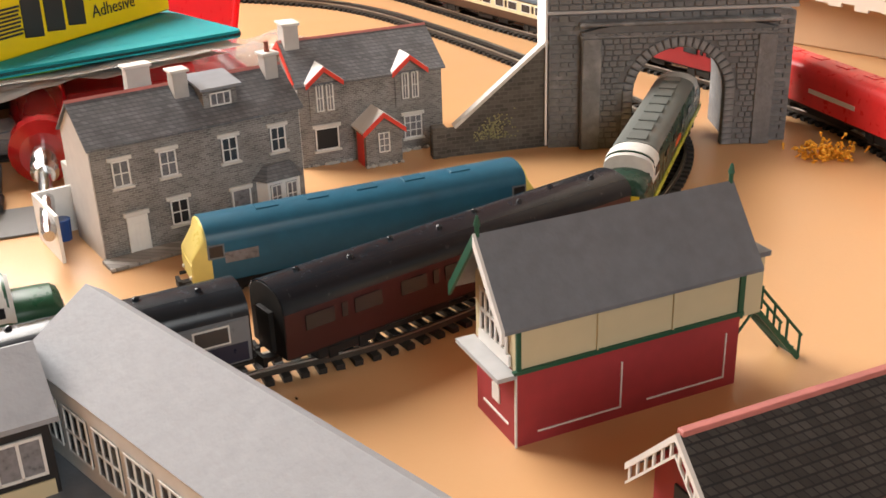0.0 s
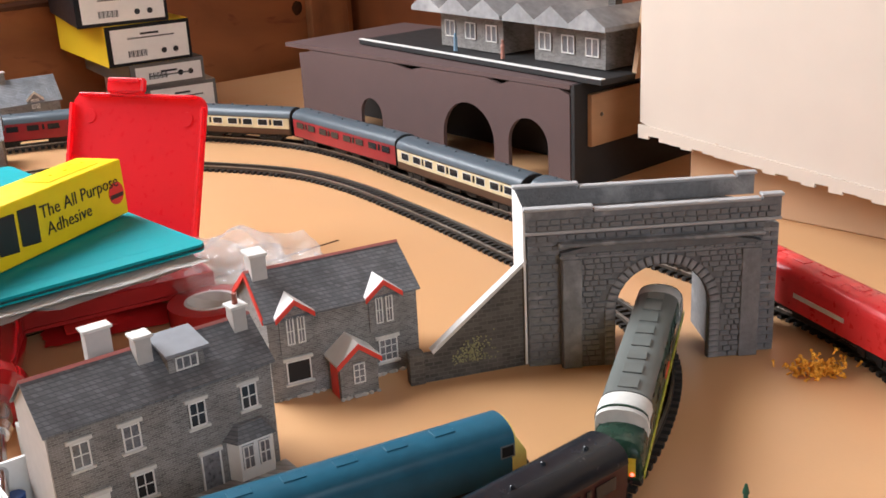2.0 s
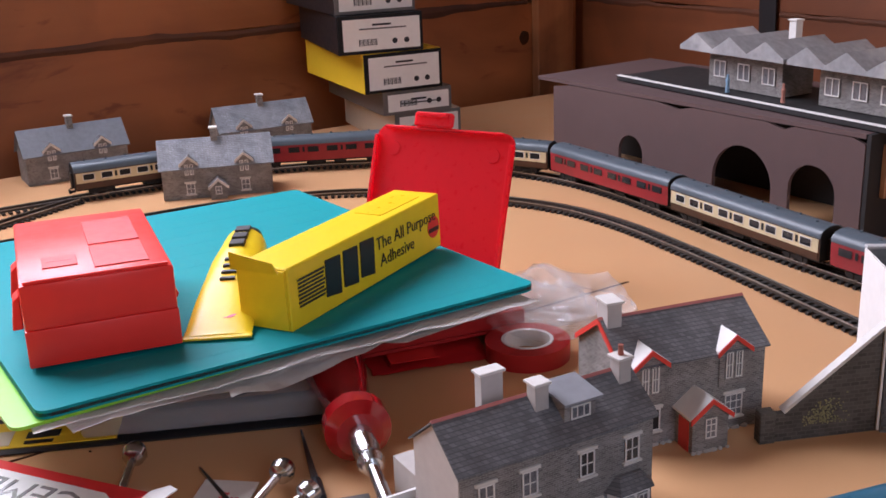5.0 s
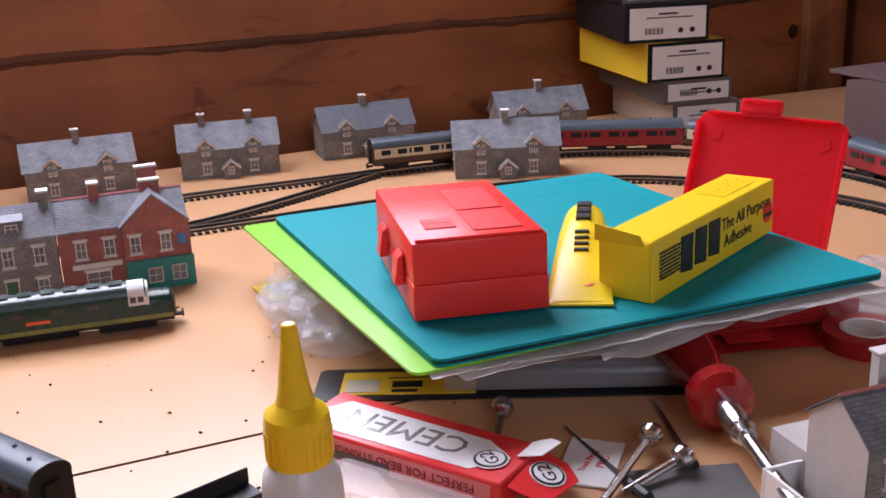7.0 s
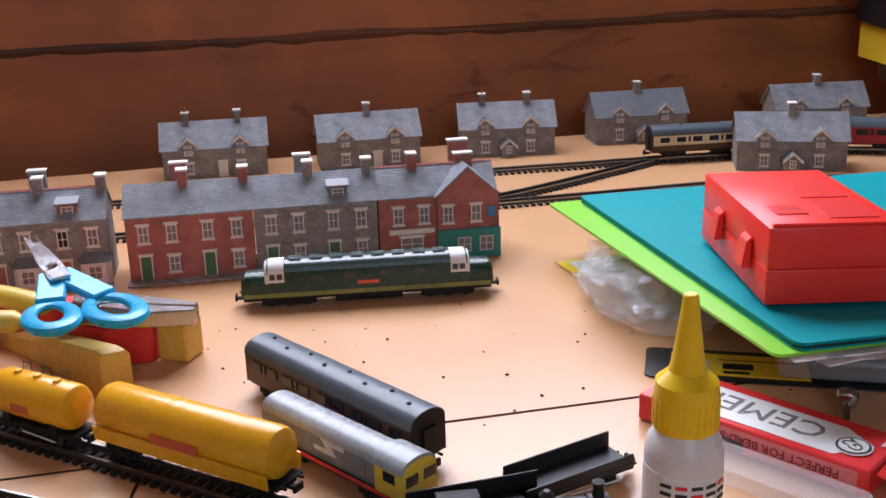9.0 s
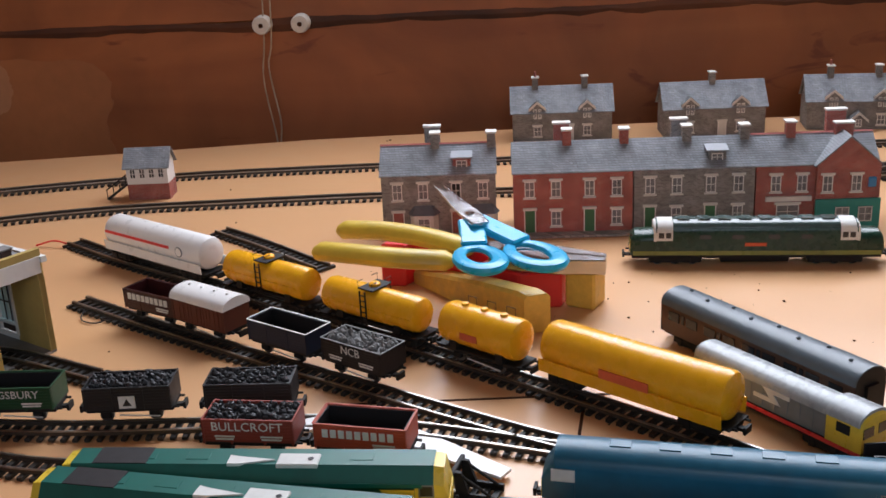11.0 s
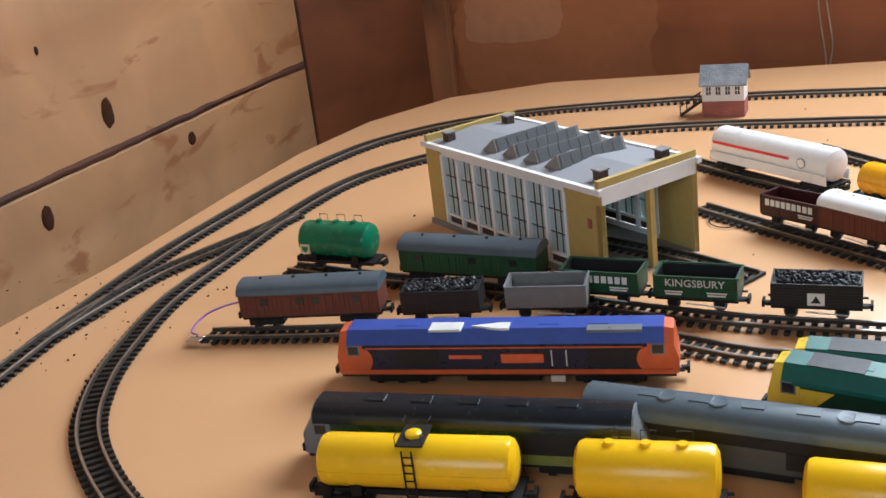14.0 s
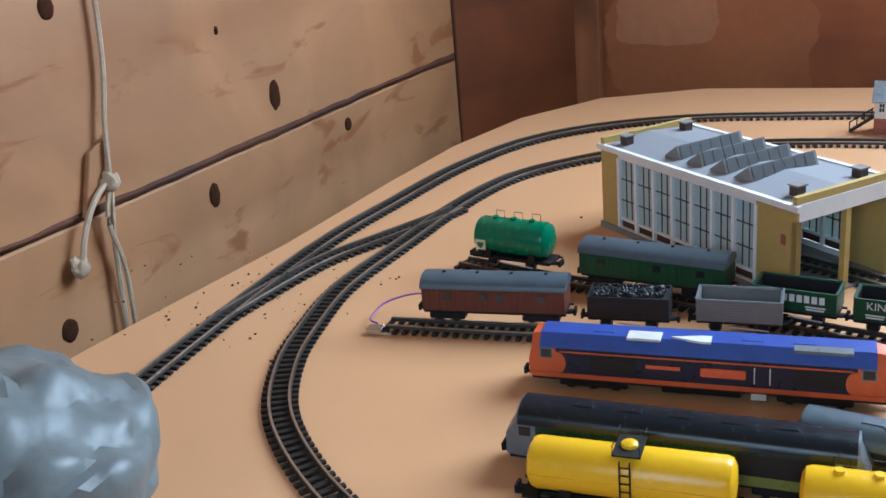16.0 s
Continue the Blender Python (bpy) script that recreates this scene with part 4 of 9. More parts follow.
def portal():
    t = thing("tunnel_portal", pose(0.0545, 0.4480, 0, 0, 0, 1.5), "grey painted stone tunnel portal bridge with parapets and wing wall", "bridge")
    front = part("portal_front", arched_slab(0.0, 0.0835, 0.0540, 0.0225, 0.0620, 0.0245, 0.0, 0.0034), M_GREYJOINT, t)
    part("band_course", box(-0.0006, 0.0841, -0.0010, 0.0033, 0.0490, 0.0502, 0.0002), M_GREYSTONE, front)
    part("coping", box(-0.0010, 0.0845, -0.0012, 0.0033, 0.0541, 0.0556, 0.0004), M_GREYSTONE, front)
    for x in (0.0004, 0.0751):
        part("pilaster", box(x, x + 0.0080, -0.0013, -0.0002, 0.0, 0.0489, 0.0003), M_GREYSTONE, front)
    body = part("bridge_body", arched_slab(-0.0135, 0.0915, 0.0600, 0.0185, 0.0660, 0.0245, 0.0036, 0.0385), M_GREYSTONE, t)
    for y0, y1, tag in ((0.0034, 0.0060, 0), (0.0365, 0.0390, 1)):
        pr = part("parapet", prism([(-0.0140, 0.0601), (0.0920, 0.0601), (0.0920, 0.0690), (0.0850, 0.0690), (0.0835, 0.0675), (0.0140, 0.0675), (0.0125, 0.0690), (-0.0140, 0.0690)][::1], y0, y1, "Y"), M_GREYSTONE, t)
        part("parapet_cap", box(-0.0150, 0.0139, y0 - 0.0008, y1 + 0.0008, 0.0691, 0.0704, 0.0003), M_CARDGREY, pr)
        part("parapet_cap", box(0.0141, 0.0834, y0 - 0.0006, y1 + 0.0006, 0.0676, 0.0689, 0.0003), M_CARDGREY, pr)
        part("parapet_cap", box(0.0836, 0.0930, y0 - 0.0008, y1 + 0.0008, 0.0691, 0.0704, 0.0003), M_CARDGREY, pr)
    part("string_course", box(-0.0142, 0.0922, 0.0026, 0.0035, 0.0590, 0.0603, 0.0002), M_CARDGREY, body)
    part("edge_card", box(-0.0150, -0.0141, 0.0040, 0.0385, 0.001, 0.0690), M_WHITE, t, "raw white card edge")
    wing = part("wing_wall", prism([(-0.0640, 0.0), (-0.0100, 0.0), (-0.0100, 0.0460), (-0.0145, 0.0460), (-0.0560, 0.0125), (-0.0640, 0.0125)], -0.0020, 0.0010, "Y"), M_DARKSTONE, t, "dark sloping wing wall")
    wing.matrix_basis = pose(-0.0005, 0.0110, 0, 0, 0, 13)
    part("wing_coping", prism([(-0.0560, 0.0126), (-0.0145, 0.0461), (-0.0100, 0.0461), (-0.0100, 0.0475), (-0.0150, 0.0475), (-0.0568, 0.0138)], -0.0026, 0.0016, "Y"), M_LINTEL, wing)
    part("end_pier", box(-0.0665, -0.0600, -0.0032, 0.0024, 0.0, 0.0140, 0.0003), M_DARKSTONE, wing)
    random.seed(11)
    ivy = bmesh.new()
    for i in range(240):
        x, z = random.gauss(-0.040, 0.0045), 0.006 + abs(random.gauss(0, 0.0075))
        if z < (x + 0.0615) * 0.8:
            bmesh.ops.create_cone(ivy, segments=4, radius1=0.0005, radius2=0.0, depth=0.0007, matrix=pose(x, -0.0023, z, 90 + random.uniform(-50, 50), random.uniform(0, 90), 0))
    tagged(part("moss", ivy, material("dry_moss", (0.30, 0.29, 0.15), rough=0.95, vary=0.5, scale=200), wing), kind="stuff")
    # single stones on the front, in courses round the opening
    cx, cr = (0.0225 + 0.0620) / 2, (0.0620 - 0.0225) / 2 + 0.0045
    made = {}
    rows = 21
    for k in range(rows):
        z = 0.0003 + k * 0.00243
        x = 0.0004
        while x < 0.0825:
            w = random.choice((0.0028, 0.0036, 0.0044, 0.0056))
            w = min(w, 0.0831 - x)
            mx, mz = x + w / 2, z + 0.0012
            inside = abs(mx - cx) < cr + w * 0.35 if mz < 0.0245 else math.hypot(mx - cx, mz - 0.0245) < cr + w * 0.3
            if not inside and w > 0.0018:
                key = round(w, 4)
                if key not in made:
                    made[key] = part("stone", box(-key / 2 + 0.00022, key / 2 - 0.00022, -0.0007, 0.0002, 0.00018, 0.00225, 0.00022), M_GREYSTONE, front)
                    o = made[key]
                else:
                    o = again(made[key], front, pose(0, 0, 0))
                o.matrix_basis = pose(mx, random.uniform(-0.00015, 0.00015), z)
            x += w
    for i in range(23):
        a = math.pi * i / 22
        o = part("voussoir", box(-0.0021, 0.0021, -0.0010, 0.0002, -0.00125, 0.00125, 0.0002), M_GREYSTONE, front) if i == 0 else again(o, front, pose(0, 0, 0))
        o.matrix_basis = pose(cx + (cr - 0.0021) * math.cos(a), 0, 0.0245 + (cr - 0.0021) * math.sin(a), 0, -math.degrees(a), 0)
    for x in (cx - cr + 0.0021, cx + cr - 0.0021):
        for i in range(9):
            again(o, front, pose(x, 0, 0.0015 + i * 0.00262))
    for k in range(15):
        for x0, x1 in ((-0.0133, -0.0004), (0.0840, 0.0913)):
            x = x0
            while x < x1 - 0.002:
                w = min(random.choice((0.0036, 0.0044, 0.0056)), x1 - x)
                key = round(w, 4)
                if key > 0.002:
                    o2 = made.get(key)
                    if o2 is None:
                        o2 = made[key] = part("stone", box(-key / 2 + 0.00022, key / 2 - 0.00022, -0.0007, 0.0002, 0.00018, 0.00225, 0.00022), M_GREYSTONE, front)
                        o2.matrix_basis = pose(x + w / 2, 0.0035, 0.001 + k * 0.0039)
                    else:
                        again(o2, body, pose(x + w / 2, 0.0035, 0.001 + k * 0.0039))
                x += w
    for k in range(3):
        x = -0.0133
        while x < 0.0895:
            w = min(random.choice((0.0036, 0.0044, 0.0056)), 0.0912 - x)
            key = round(w, 4)
            if key in made:
                again(made[key], body, pose(x + w / 2, 0.0033 if k else 0.0035, (0.0562, 0.0606, 0.0632)[k]))
            x += w


portal()


# ---- painted viaduct with its station ----
def viaduct():
    a = math.degrees(math.atan2(0.228, -0.188))
    t = thing("viaduct", pose(0.0965, 0.7020, 0, 0, 0, a), "brown painted card viaduct with dark arches", "viaduct")
    L, H = 0.297, 0.066
    spans = ((0.0190, 0.0555, 0.0250), (0.0695, 0.1215, 0.0205), (0.1920, 0.2180, 0.0230))
    x = 0.0
    for x0, x1, spring in spans:
        mid0, mid1 = x, (x1 + spans[spans.index((x0, x1, spring)) + 1][0]) / 2 if (x0, x1, spring) != spans[-1] else L
        bm = bmesh.new()
        arched_slab(mid0, mid1, H, x0, x1, spring, -0.003, 0.0, bm)
        part("arch_wall", bm, M_VIADUCT, t)
        x = mid1
    part("deck", box(0.0, L + 0.02, -0.130, -0.0001, H + 0.0005, H + 0.0035), M_VIADUCT, t)
    # added black sheet stands in for the shade inside the arches
    part("arch_shade_sheet", box(0.002, L, -0.060, -0.058, 0.0, H), M_BLACK, t)
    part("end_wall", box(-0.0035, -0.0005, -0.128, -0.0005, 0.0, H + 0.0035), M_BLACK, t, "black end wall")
    strip = part("end_board", box(-0.0075, -0.0037, -0.105, -0.0125, 0.0280, 0.0620, 0.0004), M_POSTLIGHT, t, "bare wood strip screwed to the end")
    part("screw", turned([(0, 0.0014), (0.0008, 0.0011)], 10), M_RAIL, strip).matrix_basis = pose(-0.0076, -0.022, 0.048, 0, -90, 0)


M_POSTLIGHT = wood_material("bare_softwood", (0.52, 0.30, 0.16), (0.40, 0.21, 0.10), "Y", rough=0.55, ring=6)
viaduct()
DECK = 0.0702


def hill_station():
    t = thing("station_platform", pose(0.1142, 0.6891, DECK, 0, 0, 125), "black platform with white edge line on the viaduct deck", "platform")
    part("slab", box(0.0, 0.272, -0.075, 0.0, 0.0, 0.0036, 0.0004), M_BLACK, t)
    part("edge_line", box(0.0, 0.272, -0.0035, 0.0003, 0.0037, 0.0043), M_WHITE, t, "uneven white edge line")
    M_TINROOF = material("grey_ridged_roof", (0.25, 0.255, 0.26), rough=0.7, vary=0.3, scale=60, second=(0.42, 0.42, 0.42))
    for k, (x0, x1) in enumerate(((0.018, 0.085), (0.118, 0.190))):
        b = thing("station_building", pose(0.1142, 0.6891, DECK + 0.0044, 0, 0, 125), "grey stone station building under a zigzag canopy", "station building", group="viaduct station")
        part("wall_shell", box(x0, x1, -0.052, -0.022, 0.0, 0.0260), M_STONE, b)
        for i in range(3):
            x = x0 + (x1 - x0) * (i + 0.5) / 3
            pane = part("window", box(x - 0.006, x + 0.006, -0.0222, -0.0214, 0.008, 0.019), M_CURTAIN, b)
            bm = bmesh.new()
            for q in (-0.006, -0.0004, 0.0052):
                box(x + q, x + q + 0.0008, -0.0214, -0.0208, 0.0075, 0.0195, bm=bm)
            for z in (0.0075, 0.0188):
                box(x - 0.006, x + 0.006, -0.0214, -0.0208, z, z + 0.0008, bm=bm)
            part("frame", bm, M_WHITE, pane)
        n = 2
        for i in range(n + 1):
            w = (x1 - x0 + 0.030) / (n + 1)
            c = x0 - 0.015 + w * (i + 0.5)
            part("canopy_gable", prism([(c - w / 2, 0.0270), (c + w / 2, 0.0270), (c + w / 2, 0.0300), (c, 0.0400), (c - w / 2, 0.0300)], -0.062, -0.006, "Y"), M_TINROOF, b, "ridged canopy bay")
        chimney(b, x0 + (0.052 if k else 0.014) - (0.04 if k else 0), -0.045, 0.028, 0.050, 0.0065, 0.0065, M_DARKSTONE if not k else M_LINTEL)
    for x, c in ((0.158, (0.20, 0.33, 0.45)), (0.105, (0.45, 0.20, 0.15))):
        f = thing("platform_figure", pose(0.1142, 0.6891, DECK + 0.0044, 0, 0, 125) @ pose(x, -0.010, 0), "tiny plain painted figure on the platform", "figurine")
        part("figure", turned([(0.0, 0.0016), (0.006, 0.0013), (0.009, 0.0016), (0.0105, 0.0009), (0.0125, 0.001), (0.0132, 0.0003)], 8), material("painted_figure", c, rough=0.5), f)


hill_station()


# ---- engine shed ----
M_SHEDCREAM = material("ochre_brick_card", (0.46, 0.33, 0.10), rough=0.75, vary=0.1, scale=60)
M_SHEDROOF = material("grey_plastic_roof", (0.26, 0.265, 0.28), rough=0.6, vary=0.08, scale=40)
M_SHEDGREY = material("grey_plinth", (0.22, 0.21, 0.20), rough=0.8, vary=0.15, scale=60)
M_PANE = clear_material("thin_glazing", (0.62, 0.74, 0.75), 0.10, 0.34)


def engine_shed():
    t = thing("engine_shed", pose(-0.9135, 0.0775, 0, 0, 0, 3.4), "ochre and white two-road engine shed with tall windows", "engine shed")
    L, W, H = 0.1555, 0.0655, 0.0485
    part("plinth", box(-0.001, L + 0.001, -0.0012, 0.0, 0.0, 0.0035), M_SHEDGREY, t)
    part("floor_plate", box(0, L, 0.0, W, 0.0, 0.0012), M_SHEDGREY, t)

    def side(y, out):
        s = part("side_wall", box(0.0, 0.0165, y, y + 0.003, 0.0013, H), M_SHEDCREAM, t)
        part("end_panel", box(L - 0.0270, L, y, y + 0.003, 0.0013, H), M_SHEDCREAM, s)
        x0, x1, n = 0.0165, L - 0.0270, 7
        w = (x1 - x0) / n
        part("sill_band", box(x0, x1, y, y + 0.003, 0.0013, 0.0040), M_WHITE, s)
        part("mid_band", box(x0, x1, y, y + 0.003, 0.0088, 0.0102), M_WHITE, s)
        part("head_band", box(x0, x1, y, y + 0.003, H - 0.003, H), M_WHITE, s)
        for i in range(n + 1):
            x = x0 + i * w
            part("mullion", box(x - 0.0010, x + 0.0010, y - 0.0006, y + 0.0032, 0.0040, H - 0.003, 0.0001), M_WHITE, s)
        for i in range(n):
            x = x0 + i * w
            part("vent_panel", box(x + 0.0012, x + w - 0.0012, y + 0.0012, y + 0.002, 0.0045, 0.0086), M_DARKVENT, s)
            pane = part("window", box(x + 0.0011, x + w - 0.0011, y + 0.0014, y + 0.0018, 0.0103, H - 0.0031), M_PANE, s)
            bm = bmesh.new()
            for q in (0.30, 0.66):
                z = 0.0103 + (H - 0.0134) * q
                box(x + 0.0011, x + w - 0.0011, y + 0.0010, y + 0.0021, z - 0.0003, z + 0.0003, bm=bm)
            for q in (0.36, 0.66):
                box(x + w * q - 0.00025, x + w * q + 0.00025, y + 0.0010, y + 0.0021, 0.0103, H - 0.0031, bm=bm)
            part("glazing_bar", bm, M_DARKVENT, pane)
        if out:
            d = part("wicket_door", box(L - 0.0115, L - 0.0065, y - 0.0006, y, 0.0013, 0.0125), M_DARKVENT, s)
            part("frame", box(L - 0.0122, L - 0.0058, y - 0.0004, y + 0.0002, 0.0013, 0.0133), M_WHITE, d)
            part("plaque", box(L - 0.0095, L - 0.0068, y - 0.0005, y, 0.0300, 0.0350), M_POT, s)

    side(0.0, True)
    side(W - 0.003, False)
    part("fascia", box(-0.002, L + 0.002, -0.0018, 0.0012, H, H + 0.0030), M_WHITE, t)
    part("fascia", box(-0.002, L + 0.002, W - 0.0012, W + 0.0018, H, H + 0.0030), M_WHITE, t)
    part("door_lintel", box(L - 0.002, L + 0.0005, 0.0013, W - 0.0013, H - 0.0055, H + 0.0030), M_WHITE, t)
    part("gable_board", box(L - 0.003, L - 0.0001, 0.0, W, H + 0.0031, H + 0.0068), M_SHEDCREAM, t)
    part("gable_board", box(0.0, 0.003, 0.0, W, H + 0.0031, H + 0.0068), M_SHEDCREAM, t)
    for y in (0.0, W * 0.52 - 0.0016, W - 0.0032):
        part("door_post", box(L - 0.0034, L, y, y + 0.0032, 0.0013, H - 0.0056), M_SHEDCREAM, t)
    part("end_wall", box(0.0, 0.003, 0.0035, W - 0.0035, 0.0013, H - 0.001), M_SHEDGREY, t)
    roof = part("roof", prism([(0.0013, H + 0.0005), (W - 0.0013, H + 0.0005), (W - 0.0013, H + 0.0022), (W / 2, H + 0.0052), (0.0013, H + 0.0022)], 0.0032, L - 0.0032), M_SHEDROOF, t)
    for i in range(4):
        x = 0.046 + i * 0.0185
        sk = part("north_light", prism([(x, H + 0.003), (x + 0.0135, H + 0.003), (x + 0.0105, H + 0.0105)], 0.010, W - 0.010, "Y"), M_SHEDGREY, roof, "grey roof light with panes")
        for j in range(6):
            y = 0.0118 + j * 0.0071
            part("pane", box(-0.0036, 0.0036, -0.0003, 0.0060, 0, 0.0002), M_PANEDARK, sk).matrix_basis = pose(x + 0.0123, y, H + 0.0068, 0, 68, 0)
    for x, y in ((0.012, 0.010), (0.012, W - 0.012), (L - 0.012, 0.012), (L - 0.012, W - 0.012)):
        v = part("roof_vent", box(x - 0.0028, x + 0.0028, y - 0.0028, y + 0.0028, H + 0.0024, H + 0.0078, 0.0002), M_DARKVENT, roof)
        part("vent_cap", box(x - 0.0034, x + 0.0034, y - 0.0034, y + 0.0034, H + 0.0078, H + 0.0086), M_SHEDGREY, v)


M_DARKVENT = material("dark_brown_panel", (0.055, 0.03, 0.022), rough=0.6)
M_PANEDARK = material("grey_roof_pane", (0.12, 0.13, 0.135), rough=0.2)
engine_shed()


def far_hut():
    t = thing("signal_hut", pose(-0.962, 0.3400, 0, 0, 0, 38), "small white and red card signal hut with grey roof", "signal box")
    w, d = 0.031, 0.020
    part("brick_base", box(0, w, 0, d, 0, 0.0120), M_BRICK, t)
    part("cabin", box(0.0002, w - 0.0002, 0.0002, d - 0.0002, 0.0121, 0.0260), M_WHITE, t)
    for i in range(4):
        window(t, 0.005 + i * 0.007, 0.0165, 0.0045, 0.0072, 0.0002, lintel=False, glass=M_GLASS)
    pitched_roof(t, w, d, 0.0260, 0.0370, M_ROOFSHEEN, over=0.002)
    part("roof_gable", prism([(0.0003, 0.0262), (d - 0.0003, 0.0262), (d / 2, 0.0366)], 0.0003, w - 0.0003), M_WHITE, t)
    st = part("stair", prism([(-0.0005, 0.0110), (-0.0005, 0.0130), (-0.0180, 0.0010), (-0.0160, 0.0)], 0.003, 0.009, "Y"), M_BLACK, t, "dark outside stair")
    part("handrail", rod((-0.001, 0.003, 0.0190), (-0.0175, 0.003, 0.0075), 0.0005), M_BLACK, st)
    for i in range(4):
        x = -0.002 - i * 0.005
        part("baluster", rod((x, 0.003, 0.0120 - i * 0.0033), (x, 0.003, 0.0185 - i * 0.0034), 0.0004), M_BLACK, st)


far_hut()


# ---- rolling stock ----
def paint(name, c, rough=0.30, **k):
    k.setdefault("spec", 0.36)
    return material(name, c, rough=rough, vary=0.12, scale=70, second=tuple(v * 0.78 + 0.004 for v in c), **k)


M_DKGREEN = paint("brunswick_green", (0.012, 0.045, 0.028), 0.28)
M_MIDGREEN = paint("lined_green", (0.018, 0.085, 0.045), 0.3)
M_LIME = paint("lime_stripe", (0.52, 0.56, 0.05))
M_DULLLIME = paint("olive_stripe", (0.22, 0.24, 0.05))
M_YELLOW = paint("warning_yellow", (0.80, 0.58, 0.05))
M_PALEYEL = paint("pale_yellow", (0.78, 0.66, 0.20))
M_GREYWHITE = paint("pale_grey_roof", (0.15, 0.165, 0.155), 0.4)
M_WINDOW = material("cab_glass", (0.02, 0.022, 0.025), rough=0.12, vary=0.2)
M_UNDER = material("underframe_black", (0.014, 0.013, 0.012), rough=0.6, vary=0.35, scale=90, spec=0.25)
M_WHEEL = material("wheel_steel", (0.18, 0.17, 0.16), rough=0.4, metal=0.8)
M_RAILBLUE = paint("faded_rail_blue", (0.018, 0.115, 0.185), 0.34)
M_DKBLUE = paint("dark_blue", (0.012, 0.017, 0.042), 0.3)
M_ROYAL = paint("royal_blue", (0.045, 0.085, 0.36), 0.35)
M_ORANGE = paint("orange", (0.62, 0.12, 0.035), 0.35)
M_TEALROOF = paint("teal_roof", (0.010, 0.125, 0.098), 0.4, spec=0.35)
M_FLGREEN = paint("deep_green", (0.006, 0.048, 0.026), 0.32, spec=0.3)
M_LOCOGREY = paint("loco_grey", (0.085, 0.082, 0.072), 0.38)
M_LTGREY = paint("light_grey", (0.175, 0.190, 0.205), 0.30)
M_SILVER = paint("silver_grey_roof", (0.36, 0.39, 0.40), 0.28)
M_BONNET = paint("bonnet_grey", (0.20, 0.22, 0.22), 0.34)
M_ORANGERED = paint("faded_orange_red", (0.44, 0.075, 0.035), 0.5)
M_GLOSSGREEN = paint("glossy_green_roof", (0.045, 0.075, 0.068), 0.20, spec=0.6)
M_SIGNALRED = paint("signal_red", (0.72, 0.035, 0.035), 0.3)
M_MAROON = paint("maroon", (0.045, 0.010, 0.010), 0.4)
M_CRIMSON = paint("crimson", (0.30, 0.022, 0.028), 0.35)
M_CARCREAM = paint("coach_cream", (0.66, 0.58, 0.36), 0.4)
M_CHOC = paint("chocolate", (0.075, 0.035, 0.018), 0.4)
M_COACHROOF = paint("coach_roof_grey", (0.080, 0.105, 0.125), 0.36)
M_DKROOF = paint("dark_coach_roof", (0.012, 0.016, 0.021), 0.24)
M_BAUX = paint("bauxite_brown", (0.125, 0.035, 0.020), 0.55)
M_TANKYEL = material("tank_yellow", (0.92, 0.44, 0.008), rough=0.27, vary=0.04, scale=40, spec=0.42)
M_TANKYEL2 = material("tank_lemon", (0.94, 0.56, 0.006), rough=0.25, vary=0.04, scale=40, spec=0.42)
M_TANKWHITE = material("tank_white", (0.82, 0.81, 0.79), rough=0.3, vary=0.03, scale=40, spec=0.4)
M_OILGREEN = paint("tank_green", (0.012, 0.16, 0.075), 0.25)
M_COAL = material("coal", (0.022, 0.023, 0.026), rough=0.5, vary=0.6, scale=200, spec=0.35)
M_WAGBLACK = paint("wagon_black", (0.016, 0.015, 0.016), 0.5)
M_WAGGREEN = paint("wagon_green", (0.012, 0.060, 0.022), 0.5)
M_WAGRED = paint("wagon_red", (0.26, 0.045, 0.03), 0.5)
M_WAGNAVY = paint("wagon_navy", (0.018, 0.024, 0.045), 0.5)
M_WAGGREY = paint("wagon_grey", (0.17, 0.17, 0.165), 0.6)
M_CHALK = paint("lettering_white", (0.70, 0.70, 0.66), 0.6)
M_FADEDRED = paint("lettering_orange", (0.72, 0.13, 0.045), 0.6)
M_LAMP = bpy.data.materials.new("tail_lamp_glow")
M_LAMP.use_nodes = True
M_LAMP.node_tree.nodes["Principled BSDF"].inputs["Emission Color"].default_value = (1.0, 0.05, 0.02, 1)
M_LAMP.node_tree.nodes["Principled BSDF"].inputs["Emission Strength"].default_value = 6.0
RAILTOP = 0.0040


def shell(W, z0, z1, H, x, n=9, sy=1.0, sz=1.0, tumble=0.0, flat=False):
    """One cross-section of a vehicle body at x: flat sides to z1, rounded roof to H."""
    hw = W / 2 * sy
    ring = [Vector((x, -hw + tumble, z0)), Vector((x, -hw, z0 + (z1 - z0) * 0.45)), Vector((x, -hw, z1))]
    for i in range(1, n):
        a = math.pi - math.pi * i / n
        if flat:
            k = -1 + 2 * i / n
            ring.append(Vector((x, hw * k, z1 + (H - z1) * min(1.0, (1 - abs(k)) / 0.42))))
            continue
        ring.append(Vector((x, hw * math.cos(a), z1 + (z0 + (H - z0) * sz - z1) * math.sin(a) ** 0.8)))
    ring += [Vector((x, hw, z1)), Vector((x, hw, z0 + (z1 - z0) * 0.45)), Vector((x, hw - tumble, z0))]
    return ring


